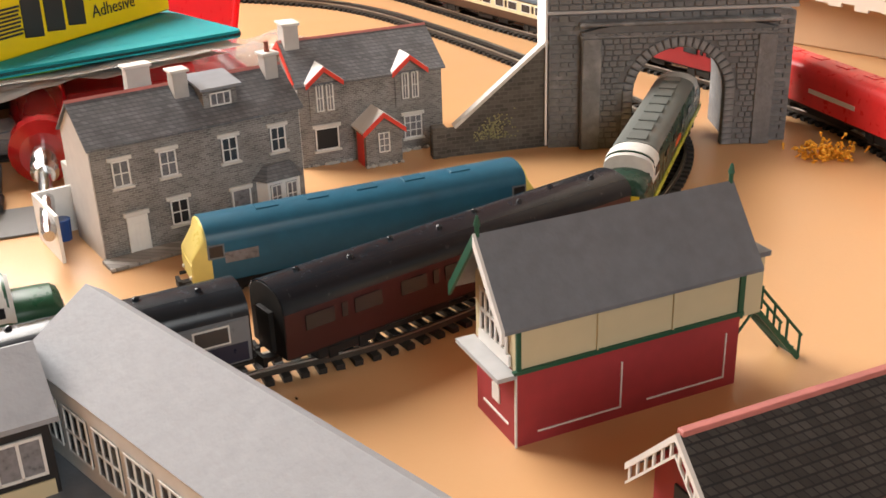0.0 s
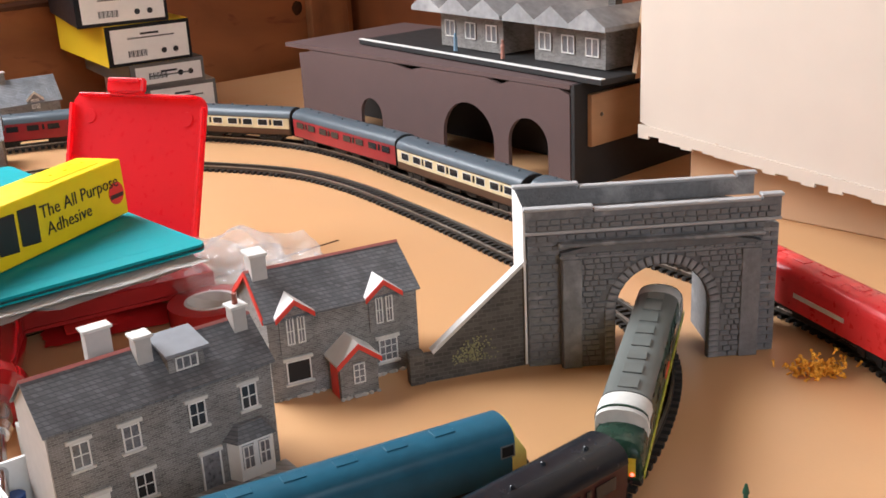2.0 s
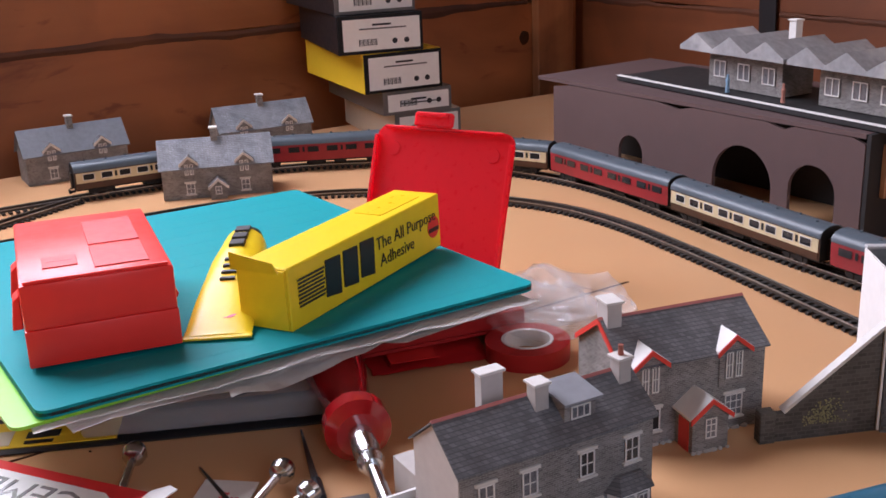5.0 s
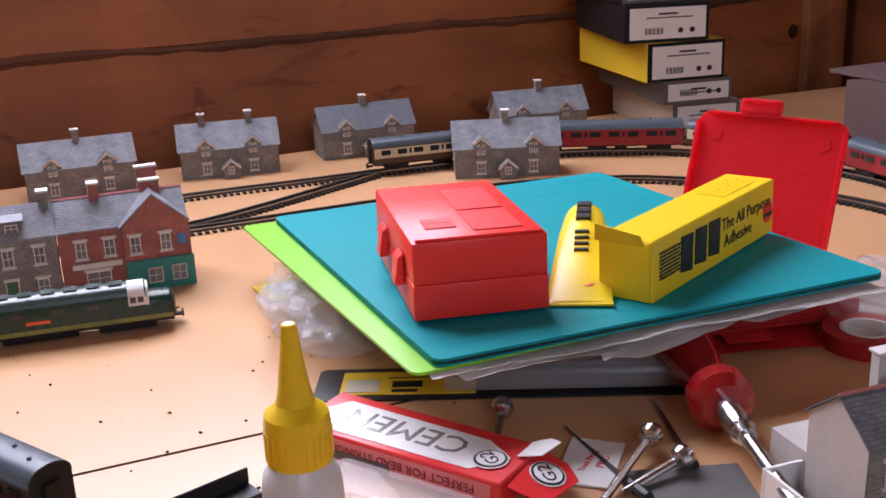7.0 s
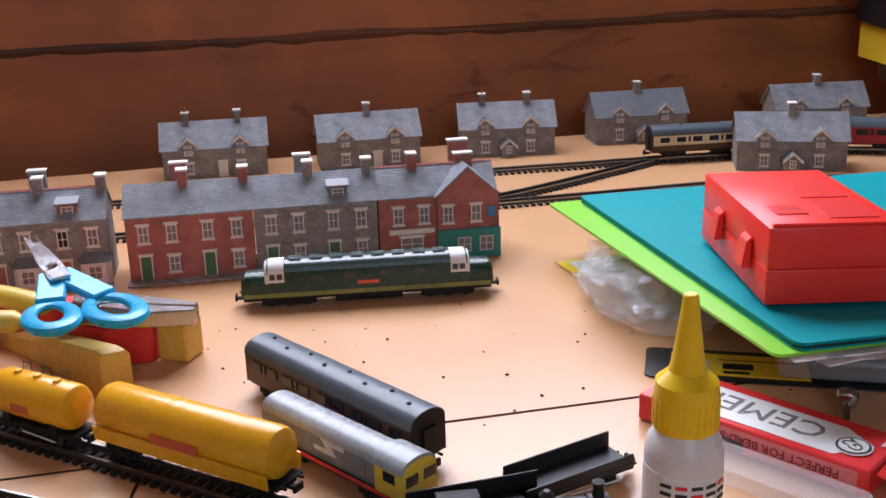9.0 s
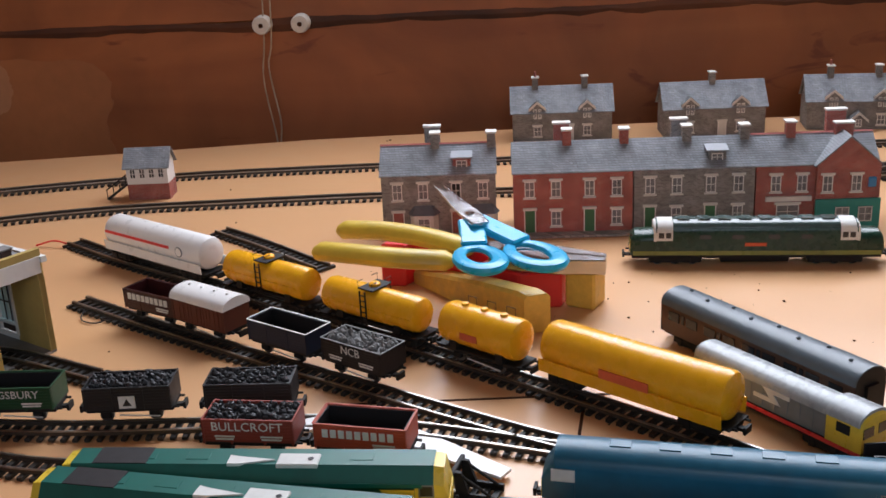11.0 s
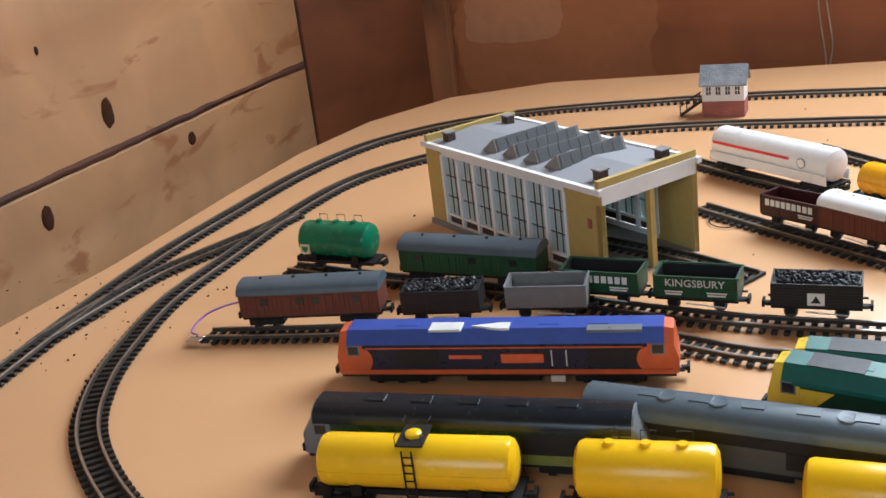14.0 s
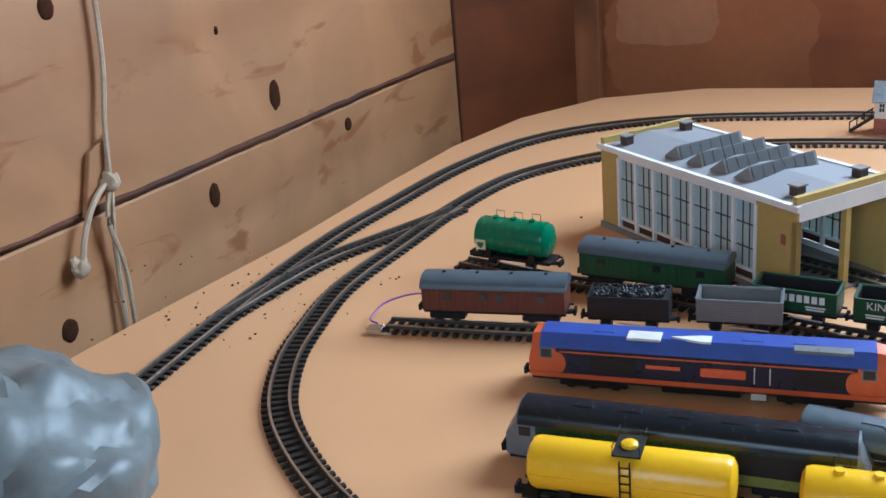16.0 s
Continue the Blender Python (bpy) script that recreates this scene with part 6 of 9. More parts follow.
def tank_wagon(m, base, label, mat, L, R, ladder=True, bogies=False, stripe=None, skirt=None, hatch=0, logo=None, seam=True):
    t = thing("tank_wagon", m, label, "tank wagon", group="yard tank wagons")
    FL = L + 0.003
    if bogies:
        part("underframe", box(-FL / 2, FL / 2, -0.0040, 0.0040, base + 0.0046, base + 0.0066, 0.0002), M_UNDER, t)
        for s in (-1, 1):
            part("end_platform", box(min(s * FL / 2, s * (FL / 2 - 0.006)), max(s * FL / 2, s * (FL / 2 - 0.006)), -0.0078, 0.0078, base + 0.0058, base + 0.0068), M_UNDER, t)
            bogie(t, s * L * 0.36, base, 2, 0.018)
        ends_gear(t, FL, base)
    else:
        chassis(t, FL, base, L * 0.52)
    zc = base + 0.0070 + R
    st = [(-L / 2, R * 0.30), (-L / 2 + 0.0004, R * 0.70), (-L / 2 + 0.0016, R * 0.93), (-L / 2 + 0.0035, R)]
    barrel = part("barrel", turned(st + [(0, R * 1.0)] + [(-a, b) for a, b in st[::-1]], 28, axis="X"), mat, t, smooth=True)
    barrel.location = (0, 0, zc)
    if seam:
        for s in (-1, 1):
            part("seam", box(-L / 2 + 0.002, L / 2 - 0.002, s * R * 1.0 - 0.0003, s * R * 1.0 + 0.0003, -0.0003, 0.0003), mat, barrel)
    for s in (-1, 1):
        part("saddle", box(s * L * 0.30 - 0.002, s * L * 0.30 + 0.002, -R * 0.8, R * 0.8, base + 0.0060, zc - R * 0.62), M_UNDER, t)
    if skirt:
        for s in (-1, 1):
            part("skirt", prism([(s * R * 0.96, zc - R * 0.42), (s * R * 1.04, zc - R * 0.42), (s * R * 0.98, base + 0.0068), (s * R * 0.90, base + 0.0068)], -L / 2 + 0.001, L / 2 - 0.001), skirt, t)
    if stripe:
        for s in (-1, 1):
            part("stripe", box(-L * 0.46, L * 0.20, s * R * 1.003 - 0.0003, s * R * 1.003 + 0.0003, 0.0010, 0.0026), stripe, barrel, "red side stripe")
            r = part("emblem", turned([(0, 0.0031), (0.0004, 0.0031)], 18), M_LTGREY, barrel)
            r.matrix_basis = pose(L * 0.30, s * R * 1.0, 0.0006, s * -90, 0, 0)
            part("emblem_face", turned([(0.0003, 0.0025), (0.0006, 0.0025)], 18), M_TANKWHITE, r)
    if ladder:
        pf = part("platform", box(-0.0048, 0.0048, -0.0072, 0.0072, R + 0.0003, R + 0.0009), M_UNDER, barrel, "black hatch platform")
        part("hatch_dome", turned([(R + 0.0009, 0.0030), (R + 0.0020, 0.0029), (R + 0.0028, 0.0016)], 14), mat, pf, smooth=True)
        for s in (-1, 1):
            ld = part("ladder", box(-0.0020, -0.0015, s * (R + 0.0007) - 0.0003, s * (R + 0.0007) + 0.0003, -R * 0.95, R + 0.0004), M_UNDER, barrel)
            part("ladder_stile", box(0.0015, 0.0020, s * (R + 0.0007) - 0.0003, s * (R + 0.0007) + 0.0003, -R * 0.95, R + 0.0004), M_UNDER, ld)
            for i in range(6):
                z = -R * 0.85 + i * R * 0.33
                part("rung", box(-0.0015, 0.0015, s * (R + 0.0007) - 0.0002, s * (R + 0.0007) + 0.0002, z - 0.0002, z + 0.0002), M_UNDER, ld)
            for x in (-0.0046, 0.0046):
                part("handrail", tube_along([(x, s * 0.007, R + 0.0008), (x, s * 0.0072, R + 0.0042), (x, s * 0.0035, R + 0.0042)], 0.00022), M_UNDER, pf)
    for i in range(hatch):
        x = -L * 0.25 + i * L * 0.25
        part("manhole", turned([(R - 0.0002, 0.0018), (R + 0.0010, 0.0017)], 12), mat, barrel).location = (x, 0, 0)
        part("hand_hoop", tube_along([(x - 0.002, 0.0045, R - 0.001), (x - 0.002, 0.0045, R + 0.0026), (x + 0.003, 0.0045, R + 0.0026), (x + 0.003, 0.0045, R - 0.001)], 0.00022), M_UNDER, barrel)
    if logo:
        for s in (-1, 1):
            part("side_plate", box(-L * 0.16, L * 0.06, s * R * 1.004 - 0.0002, s * R * 1.004 + 0.0002, -0.0030, 0.0004), logo, barrel, "faded red side plate")
    return t


def between(x0, y0, x1, y1, w=0.0091, z=0.0):
    """Pose of a vehicle whose nearer lower edge runs between the two points; its middle lies w behind."""
    a = math.atan2(y1 - y0, x1 - x0)
    cx, cy = (x0 + x1) / 2 - math.sin(a) * w, (y0 + y1) / 2 + math.cos(a) * w
    return pose(cx, cy, z, 0, 0, math.degrees(a))


def along(pts, s, length):
    """Pose of a vehicle of that length, its middle s metres along a track."""
    line = smooth_line(pts, 0.004)
    run = np.concatenate([[0], np.cumsum([(b - a).length for a, b in zip(line, line[1:])])])

    def at(q):
        return Vector([np.interp(q, run, [p[i] for p in line]) for i in range(3)])
    a, b = at(s - length * 0.35), at(s + length * 0.35)
    c, d = (a + b) / 2, b - a
    return pose(c.x, c.y, 0, 0, 0, math.degrees(math.atan2(d.y, d.x)))


def arc_at(pts, x, y):
    """How far along a track the place nearest to (x, y) lies."""
    line = smooth_line(pts, 0.004)
    run = np.concatenate([[0], np.cumsum([(b - a).length for a, b in zip(line, line[1:])])])
    return float(run[min(range(len(line)), key=lambda i: (line[i].x - x) ** 2 + (line[i].y - y) ** 2)])


# the train that runs on the inner oval, its engine in the portal
s0 = arc_at(INNER, 0.0860, 0.408)
long_nose_diesel(along(INNER, s0, 0.1405), RAILTOP, M_DKGREEN, M_LIME, M_GREYWHITE, "dark green long-nosed diesel with lime stripe entering the portal", lamps=True)
coach(along(INNER, s0 - 0.1425, 0.132), RAILTOP, "dark maroon coach with black roof on the inner oval", M_MAROON, M_DKROOF, group="inner train", n=8)
for k in (1, 2):
    coach(along(INNER, s0 - 0.1425 - k * 0.1385, 0.132), RAILTOP, "blue-grey coach with grey roof on the inner oval", M_LTGREY, M_DKROOF, M_DKBLUE, M_LTGREY, group="inner train", n=8)

# the long train on the outer oval
s1 = arc_at(OUTER, 0.171, 0.474)
red = big_diesel("diesel_locomotive", along(OUTER, s1 - 0.012, 0.13), RAILTOP, 0.132, "bright red diesel with yellow nose on the outer oval", M_SIGNALRED, M_SIGNALRED, M_SIGNALRED, end_mat=M_YELLOW, slope=0.006)
strip(red, "side_mark", -0.020, 0.012, RAILTOP + 0.0125, RAILTOP + 0.0145, 0.0182, M_CHALK)
strip(red, "radiator", 0.028, 0.042, RAILTOP + 0.0115, RAILTOP + 0.0180, 0.0182, M_WAGBLACK)
for k in range(6):
    m = along(OUTER, s1 + 0.127 + k * 0.1385, 0.132)
    if k % 2 == 0:
        coach(m, RAILTOP, "crimson coach with grey roof on the outer oval", M_CRIMSON, M_COACHROOF, group="outer train", n=8)
    else:
        coach(m, RAILTOP, "chocolate and cream coach with grey roof on the outer oval", M_CHOC, M_COACHROOF, M_CHOC, M_CARCREAM, group="outer train", n=9, z_low=0.0112)

# standing stock on the bare table, near the terrace
blue = big_diesel("diesel_locomotive", between(-0.083, 0.3045, 0.029, 0.357, 0.0091), 0.0, 0.125, "faded blue diesel with yellow ends standing on the table", M_RAILBLUE, M_RAILBLUE, M_PALEYEL, slope=0.004, cl=0.0062)
strip(blue, "number_panel", -0.052, -0.041, 0.0125, 0.0162, 0.0182, M_CURTAIN)
left = long_nose_diesel(between(-0.250, 0.214, -0.110, 0.2830, 0.0), 0.0, M_MIDGREEN, M_DULLLIME, M_CHALK, "green diesel with white roof standing before the terrace")

# beside the mat
long_nose_diesel(between(-0.580, 0.4115, -0.4605, 0.487, 0.0075), 0.0, M_DKGREEN, M_DULLLIME, M_GLOSSGREEN, "green long-nosed diesel standing before the terraced row")
coach(pose(-0.4590, 0.3170, 0, 0, 0, -19.8), 0.0, "brown coach with grey roof standing on the table", M_CHOC, M_COACHROOF, n=9, L=0.112)
c20 = thing("diesel_locomotive", pose(-0.4350, 0.2815, 0, 0, 0, -18), "grey freight diesel with red sole stripe and yellow cab", "locomotive")


def bonnet_diesel(t):
    L, W, base = 0.086, 0.0172, 0.0
    b0, z1, H = 0.0062, 0.0185, 0.0235
    part("bonnet", loft([shell(W * 0.86, b0, z1 - 0.001, H - 0.0012, -L / 2), shell(W * 0.86, b0, z1 - 0.001, H - 0.0012, L / 2 - 0.016)]), M_BONNET, t, smooth=True)
    part("bonnet_top", roof_cap(W * 0.86, z1 - 0.001, H - 0.0012, -L / 2 + 0.001, L / 2 - 0.017), M_SILVER, t, smooth=True)
    cab = part("cab", loft([shell(W, b0, z1, H, L / 2 - 0.0159), shell(W, b0, z1, H, L / 2 - 0.002), shell(W * 0.95, b0, z1 - 0.001, H - 0.002, L / 2)]), M_YELLOW, t, "yellow cab", smooth=True)
    part("cab_roof", roof_cap(W, z1, H, L / 2 - 0.0165, L / 2 - 0.001), M_SILVER, cab, smooth=True)
    for y in (-0.0045, 0.0045):
        part("windscreen", box(L / 2 - 0.0001, L / 2 + 0.0003, y - 0.003, y + 0.003, z1 - 0.0048, z1 - 0.0006), M_WINDOW, cab)
    for q in (-1, 1):
        part("side_window", box(L / 2 - 0.011, L / 2 - 0.005, q * W / 2 - 0.0003, q * W / 2 + 0.0003, z1 - 0.0048, z1 - 0.0008), M_WINDOW, cab)
    strip(t, "sole_stripe", -L / 2, L / 2, b0, b0 + 0.0017, W * 0.98, M_SIGNALRED, "red sole stripe")
    part("running_plate", box(-L / 2, L / 2, -W * 0.485, W * 0.485, b0 - 0.001, b0 + 0.0016), M_UNDER, t)
    for q in (-1, 1):
        for i in range(11):
            x = -L / 2 + 0.005 + i * 0.0062
            part("bonnet_door", box(x - 0.0026, x + 0.0026, q * W * 0.43 - 0.0002, q * W * 0.43 + 0.0003, b0 + 0.003, z1 - 0.0015), M_BONNET, t)
        z = b0 + 0.0072
        mk = part("rail_mark", prism([(-0.0090, z - 0.0015), (0.0045, z - 0.0015), (0.0008, z + 0.0024), (0.0090, z + 0.0024), (0.0090, z + 0.0042), (-0.0045, z + 0.0042), (-0.0008, z + 0.0003), (-0.0090, z + 0.0003)], q * W * 0.435 - 0.0005 * (q < 0), q * W * 0.435 + 0.0005 * (q > 0), "Y"), M_CHALK, t, "white double-arrow shaped mark")
    for s in (-1, 1):
        bogie(t, s * 0.026, 0.0, 2, 0.020)
    ends_gear(t, L, 0.0)


bonnet_diesel(c20)


def tank_engine(m):
    """Small black tank engine: open bunker, tanks, boiler with smokebox."""
    t = thing("tank_engine", m, "black side-tank steam engine standing on the table", "locomotive")
    L = 0.070
    part("running_plate", box(-L / 2, L / 2, -0.0080, 0.0080, 0.0058, 0.0070, 0.0002), M_UNDER, t)
    part("boiler", turned([(-0.012, 0.0058), (0.026, 0.0056), (0.0262, 0.0064), (0.0335, 0.0064), (0.0340, 0.0050)], 24, axis="X"), M_WAGBLACK, t, smooth=True).location = (0, 0, 0.0140)
    part("smokebox_door", turned([(0.0341, 0.0046), (0.0352, 0.0030), (0.0354, 0.0008)], 18, axis="X"), M_UNDER, t, smooth=True).location = (0, 0, 0.0140)
    part("chimney", turned([(0.0200, 0.0022), (0.0235, 0.0018), (0.0255, 0.0023), (0.0256, 0.0016)], 16), M_UNDER, t, smooth=True).location = (0.030, 0, 0)
    part("dome", turned([(0.0190, 0.0030), (0.0222, 0.0027), (0.0238, 0.0012)], 16), M_WAGBLACK, t, smooth=True).location = (0.012, 0, 0)
    for s in (-1, 1):
        part("side_tank", box(-0.012, 0.020, min(s * 0.0078, s * 0.0050), max(s * 0.0078, s * 0.0050), 0.0071, 0.0165, 0.0005), M_WAGBLACK, t)
        part("tank_filler", turned([(0.0165, 0.0013), (0.0175, 0.0012)], 12), M_UNDER, t).location = (0.012, s * 0.0064, 0)
        part("cab_side", box(-0.024, -0.0122, min(s * 0.0080, s * 0.0072), max(s * 0.0080, s * 0.0072), 0.0071, 0.0205), M_WAGBLACK, t)
        part("bunker_side", box(-L / 2, -0.0242, min(s * 0.0080, s * 0.0072), max(s * 0.0080, s * 0.0072), 0.0071, 0.0175), M_WAGBLACK, t)
        part("cylinder", rod((0.021, s * 0.0074, 0.0048), (0.031, s * 0.0074, 0.0048), 0.0026, seg=14), M_UNDER, t)
        for x in (-0.022, -0.006, 0.010):
            part("wheel", rod((x, s * 0.0040, 0.0046), (x, s * 0.0054, 0.0046), 0.0045, seg=18), M_WHEEL, t)
        part("coupling_rod", box(-0.022, 0.010, min(s * 0.0058, s * 0.0064), max(s * 0.0058, s * 0.0064), 0.0030, 0.0040), M_STEELROD, t)
    part("cab_roof", roof_cap(0.0166, 0.0206, 0.0236, -0.0255, -0.0110), M_UNDER, t, smooth=True)
    part("cab_front", box(-0.0128, -0.0122, -0.0071, 0.0071, 0.0071, 0.0205), M_WAGBLACK, t)
    part("bunker_back", box(-L / 2, -L / 2 + 0.0008, -0.0071, 0.0071, 0.0071, 0.0175), M_WAGBLACK, t)
    part("bunker_floor", box(-L / 2 + 0.0009, -0.0242, -0.0071, 0.0071, 0.0071, 0.0110), M_UNDER, t)
    ends_gear(t, L, 0.0, 0.0058)


M_STEELROD = material("rod_steel", (0.4, 0.4, 0.4), rough=0.35, metal=1.0)
tank_engine(pose(-0.354, 0.258, 0, 0, 0, 33))

# yard: engines on the bare table
gb = big_diesel("diesel_locomotive", between(-0.7565, -0.0595, -0.6585, 0.0455, 0.0085), 0.0, 0.1435, "blue and orange freight diesel standing on the table", M_DKBLUE, M_ROYAL, M_ORANGE, round_roof=False, slope=0.0015, z_roof=0.0200, H=0.0252)
strip(gb, "waist_stripe", -0.070, 0.070, 0.0063, 0.0084, 0.0182, M_ORANGE)
strip(gb, "upper_line", -0.058, 0.058, 0.0181, 0.0187, 0.0182, M_ORANGE, "thin orange line under the roof")
for q in (-1, 1):
    for k in (-1, 1):
        part("cab_curve", prism([(k * (0.0595 - 0.004 * math.cos(a)), 0.0132 + 0.0052 * math.sin(a)) for a in [math.pi * (i / 8 - 0.5) for i in range(9)]] + [(k * 0.0600, 0.0184), (k * 0.0600, 0.0080)], q * 0.0093 - 0.0002, q * 0.0093 + 0.0002, "Y"), M_ORANGE, gb)
strip(gb, "radiator", 0.036, 0.056, 0.0105, 0.0175, 0.0182, M_WAGBLACK)
strip(gb, "grille", -0.045, -0.026, 0.0105, 0.0175, 0.0182, M_WAGBLACK)
strip(gb, "white_pipe", 0.0210, 0.0215, 0.0100, 0.0172, 0.0184, M_CHALK)
strip(gb, "white_pipe", 0.0270, 0.0275, 0.0100, 0.0172, 0.0184, M_CHALK)
bars(gb, -0.022, -0.008, 0.0135, 0.0016, -0.0094, M_FADEDRED, 1)
part("company_mark", box(0.0000, 0.0180, -0.0094, -0.0091, 0.0116, 0.0156, 0.0005), M_FADEDRED, gb, "faded orange company lettering block")
part("silencer", box(-0.030, -0.016, -0.0080, 0.0000, 0.0250, 0.0262, 0.0003), M_CHALK, gb, "white roof silencer")
part("exhaust", prism([(-0.012, -0.004), (0.000, -0.007), (0.004, -0.007), (0.004, -0.001), (0.0, -0.001)], 0.0252, 0.0262, "Z"), M_CHALK, gb)
part("radiator_roof", box(0.036, 0.058, -0.0082, -0.0030, 0.0243, 0.0256), M_LTGREY, gb)
part("fuel_label", box(0.020, 0.026, -0.0083, -0.0080, 0.0022, 0.0050), M_CHALK, gb)


def freight_diesel(m, label):
    f = big_diesel("diesel_locomotive", m, 0.0, 0.1425, label, M_FLGREEN, M_TEALROOF, M_YELLOW, round_roof=False, slope=0.0015, z_roof=0.0193, H=0.0246)
    strip(f, "cantrail_band", -0.062, 0.062, 0.0180, 0.0196, 0.0182, M_TEALROOF)
    for s in (-1, 1):
        for q in (-1, 1):
            part("cab_flash", prism([(s * 0.059, 0.0063), (s * 0.0592, 0.0172), (s * 0.047, 0.0172), (s * 0.056, 0.0085)], q * 0.0093 - 0.0002, q * 0.0093 + 0.0002, "Y"), M_YELLOW, f)
    part("company_mark", box(-0.024, 0.008, -0.0094, -0.0092, 0.0112, 0.0146, 0.0004), M_DULLLIME, f, "yellow-green company lettering block")
    part("silencer", box(0.010, 0.025, -0.0070, 0.0010, 0.0240, 0.0258, 0.0004), M_CHALK, f, "pale roof silencer")
    part("silencer_port", turned([(0.0258, 0.0011), (0.0260, 0.0011)], 10), M_WAGBLACK, f).location = (0.022, -0.003, 0)
    part("exhaust", prism([(0.009, -0.003), (-0.004, -0.006), (-0.008, -0.006), (-0.008, 0.0), (-0.004, -0.001)], 0.0243, 0.0255, "Z"), M_CHALK, f)
    part("radiator_roof", box(-0.058, -0.038, -0.0055, 0.0055, 0.0242, 0.0252), M_WAGBLACK, f)
    return f


freight_diesel(between(-0.6155, 0.0505, -0.4885, 0.1125, 0.0085), "dark green and teal freight diesel with yellow cabs")
freight_diesel(between(-0.6185, 0.0660, -0.5015, 0.1440, 0.0060), "green and teal freight diesel parked against its twin")
g56 = big_diesel("diesel_locomotive", between(-0.6430, -0.0180, -0.5390, 0.0500, 0.0091), 0.0, 0.128, "grey freight diesel with orange cab front and black grilles", M_LOCOGREY, M_COACHROOF, M_LOCOGREY, slope=0.004, end_mat=M_ORANGE)
strip(g56, "cab_panel", 0.0520, 0.0595, 0.0064, 0.0145, 0.0182, M_ORANGE, "orange cab side")
for q in (-1, 1):
    part("rail_mark", prism([(-0.046, 0.0085), (-0.037, 0.0085), (-0.0395, 0.0112), (-0.034, 0.0112), (-0.034, 0.0126), (-0.043, 0.0126), (-0.0405, 0.0099), (-0.046, 0.0099)], q * 0.0093 - 0.0002, q * 0.0093 + 0.0002, "Y"), M_CHALK, g56, "white double-arrow shaped mark")
strip(g56, "grille", -0.050, 0.046, 0.0150, 0.0192, 0.0182, M_WAGBLACK)
strip(g56, "panel", 0.012, 0.034, 0.0085, 0.0148, 0.0182, M_WAGBLACK)
for s in (-0.030, -0.012, 0.030):
    part("roof_fan", turned([(0.0250, 0.0040), (0.0262, 0.0038), (0.0262, 0.0030), (0.0259, 0.0005)], 18), M_COACHROOF, g56).location = (s, 0, 0)
g47 = big_diesel("diesel_locomotive", between(-0.7050, -0.0975, -0.6130, -0.0090, 0.0085), 0.0, 0.128, "two-tone green diesel with glossy dark roof and pale cabs", M_DULLLIME, M_DKROOF, M_LTGREY, slope=0.004)
strip(g47, "upper_side", -0.052, 0.052, 0.0125, 0.0194, 0.0182, M_DKGREEN)
strip(g47, "grille", 0.020, 0.048, 0.0105, 0.0190, 0.0184, M_WAGBLACK)
ba = big_diesel("diesel_locomotive", between(-0.4790, 0.1700, -0.3670, 0.2230, 0.0091), 0.0, 0.124, "blue diesel with pale cab windows standing on the table", M_RAILBLUE, M_RAILBLUE, M_RAILBLUE, end_mat=M_YELLOW, slope=0.004)
strip(ba, "cab_window_surround", -0.0585, -0.050, 0.0142, 0.0190, 0.0180, M_CHALK)
bb = big_diesel("diesel_locomotive", between(-0.4705, 0.1240, -0.3650, 0.1860, 0.0091), 0.0, 0.124, "blue diesel with yellow end and worn white roof edge", M_RAILBLUE, M_RAILBLUE, M_PALEYEL, slope=0.004, cl=0.0062)

# yard: track
BASE_T = RAILTOP
SID_D = [(-0.905, -0.020), (-0.860, 0.004), (-0.800, 0.040), (-0.740, 0.070), (-0.684, 0.102), (-0.630, 0.142), (-0.590, 0.172), (-0.550, 0.190), (-0.505, 0.205), (-0.45, 0.222), (-0.40, 0.232)]
SID_D2 = [(-0.850, -0.088), (-0.802, -0.034), (-0.765, 0.012), (-0.725, 0.052), (-0.690, 0.068), (-0.654, 0.084), (-0.61, 0.116), (-0.575, 0.139), (-0.540, 0.156), (-0.512, 0.164)]
SID_C = [(-0.808, 0.196), (-0.751, 0.197), (-0.700, 0.199), (-0.650, 0.201), (-0.600, 0.205), (-0.550, 0.208), (-0.498, 0.213), (-0.45, 0.224)]
SID_B = [(-0.905, 0.256), (-0.850, 0.253), (-0.760, 0.254), (-0.670, 0.252), (-0.590, 0.252), (-0.500, 0.250), (-0.425, 0.246), (-0.40, 0.243)]
SID_A = [(-0.900, 0.100), (-0.85, 0.113), (-0.800, 0.125), (-0.760, 0.136), (-0.715, 0.143)]
STRAY = [(-0.838, 0.324), (-0.785, 0.318), (-0.728, 0.309)]
XOVER = [(-0.908, -0.160), (-0.935, -0.122), (-0.958, -0.085), (-0.972, -0.045), (-0.985, -0.005), (-0.995, 0.018)]
XOVER2 = [(-0.56, 0.638), (-0.535, 0.668), (-0.51, 0.712), (-0.488, 0.757), (-0.462, 0.812)]
track("siding_track", SID_D, "siding of black plastic track in the yard", group="yard sidings", near=(-0.75, -0.5, 0.05, 0.25))
track("siding_track", SID_D2, "siding of black plastic track with loose end wires", group="yard sidings", near=(-0.86, -0.70, -0.1, 0.2))
track("siding_track", SID_C, "siding of black plastic track through the yard", group="yard sidings", near=(-0.75, -0.5, 0.05, 0.3))
track("siding_track", SID_B, "siding of black plastic track under the tank wagons", group="yard sidings")
track("siding_track", SID_A, "short track length in the engine shed", group="yard sidings")
track("loose_track", STRAY, "loose length of black plastic track on the table", group="yard sidings")
track("crossover_track", XOVER, "crossover between the two ovals", group="oval")
track("crossover_track", XOVER2, "far crossover between the two ovals", group="oval")

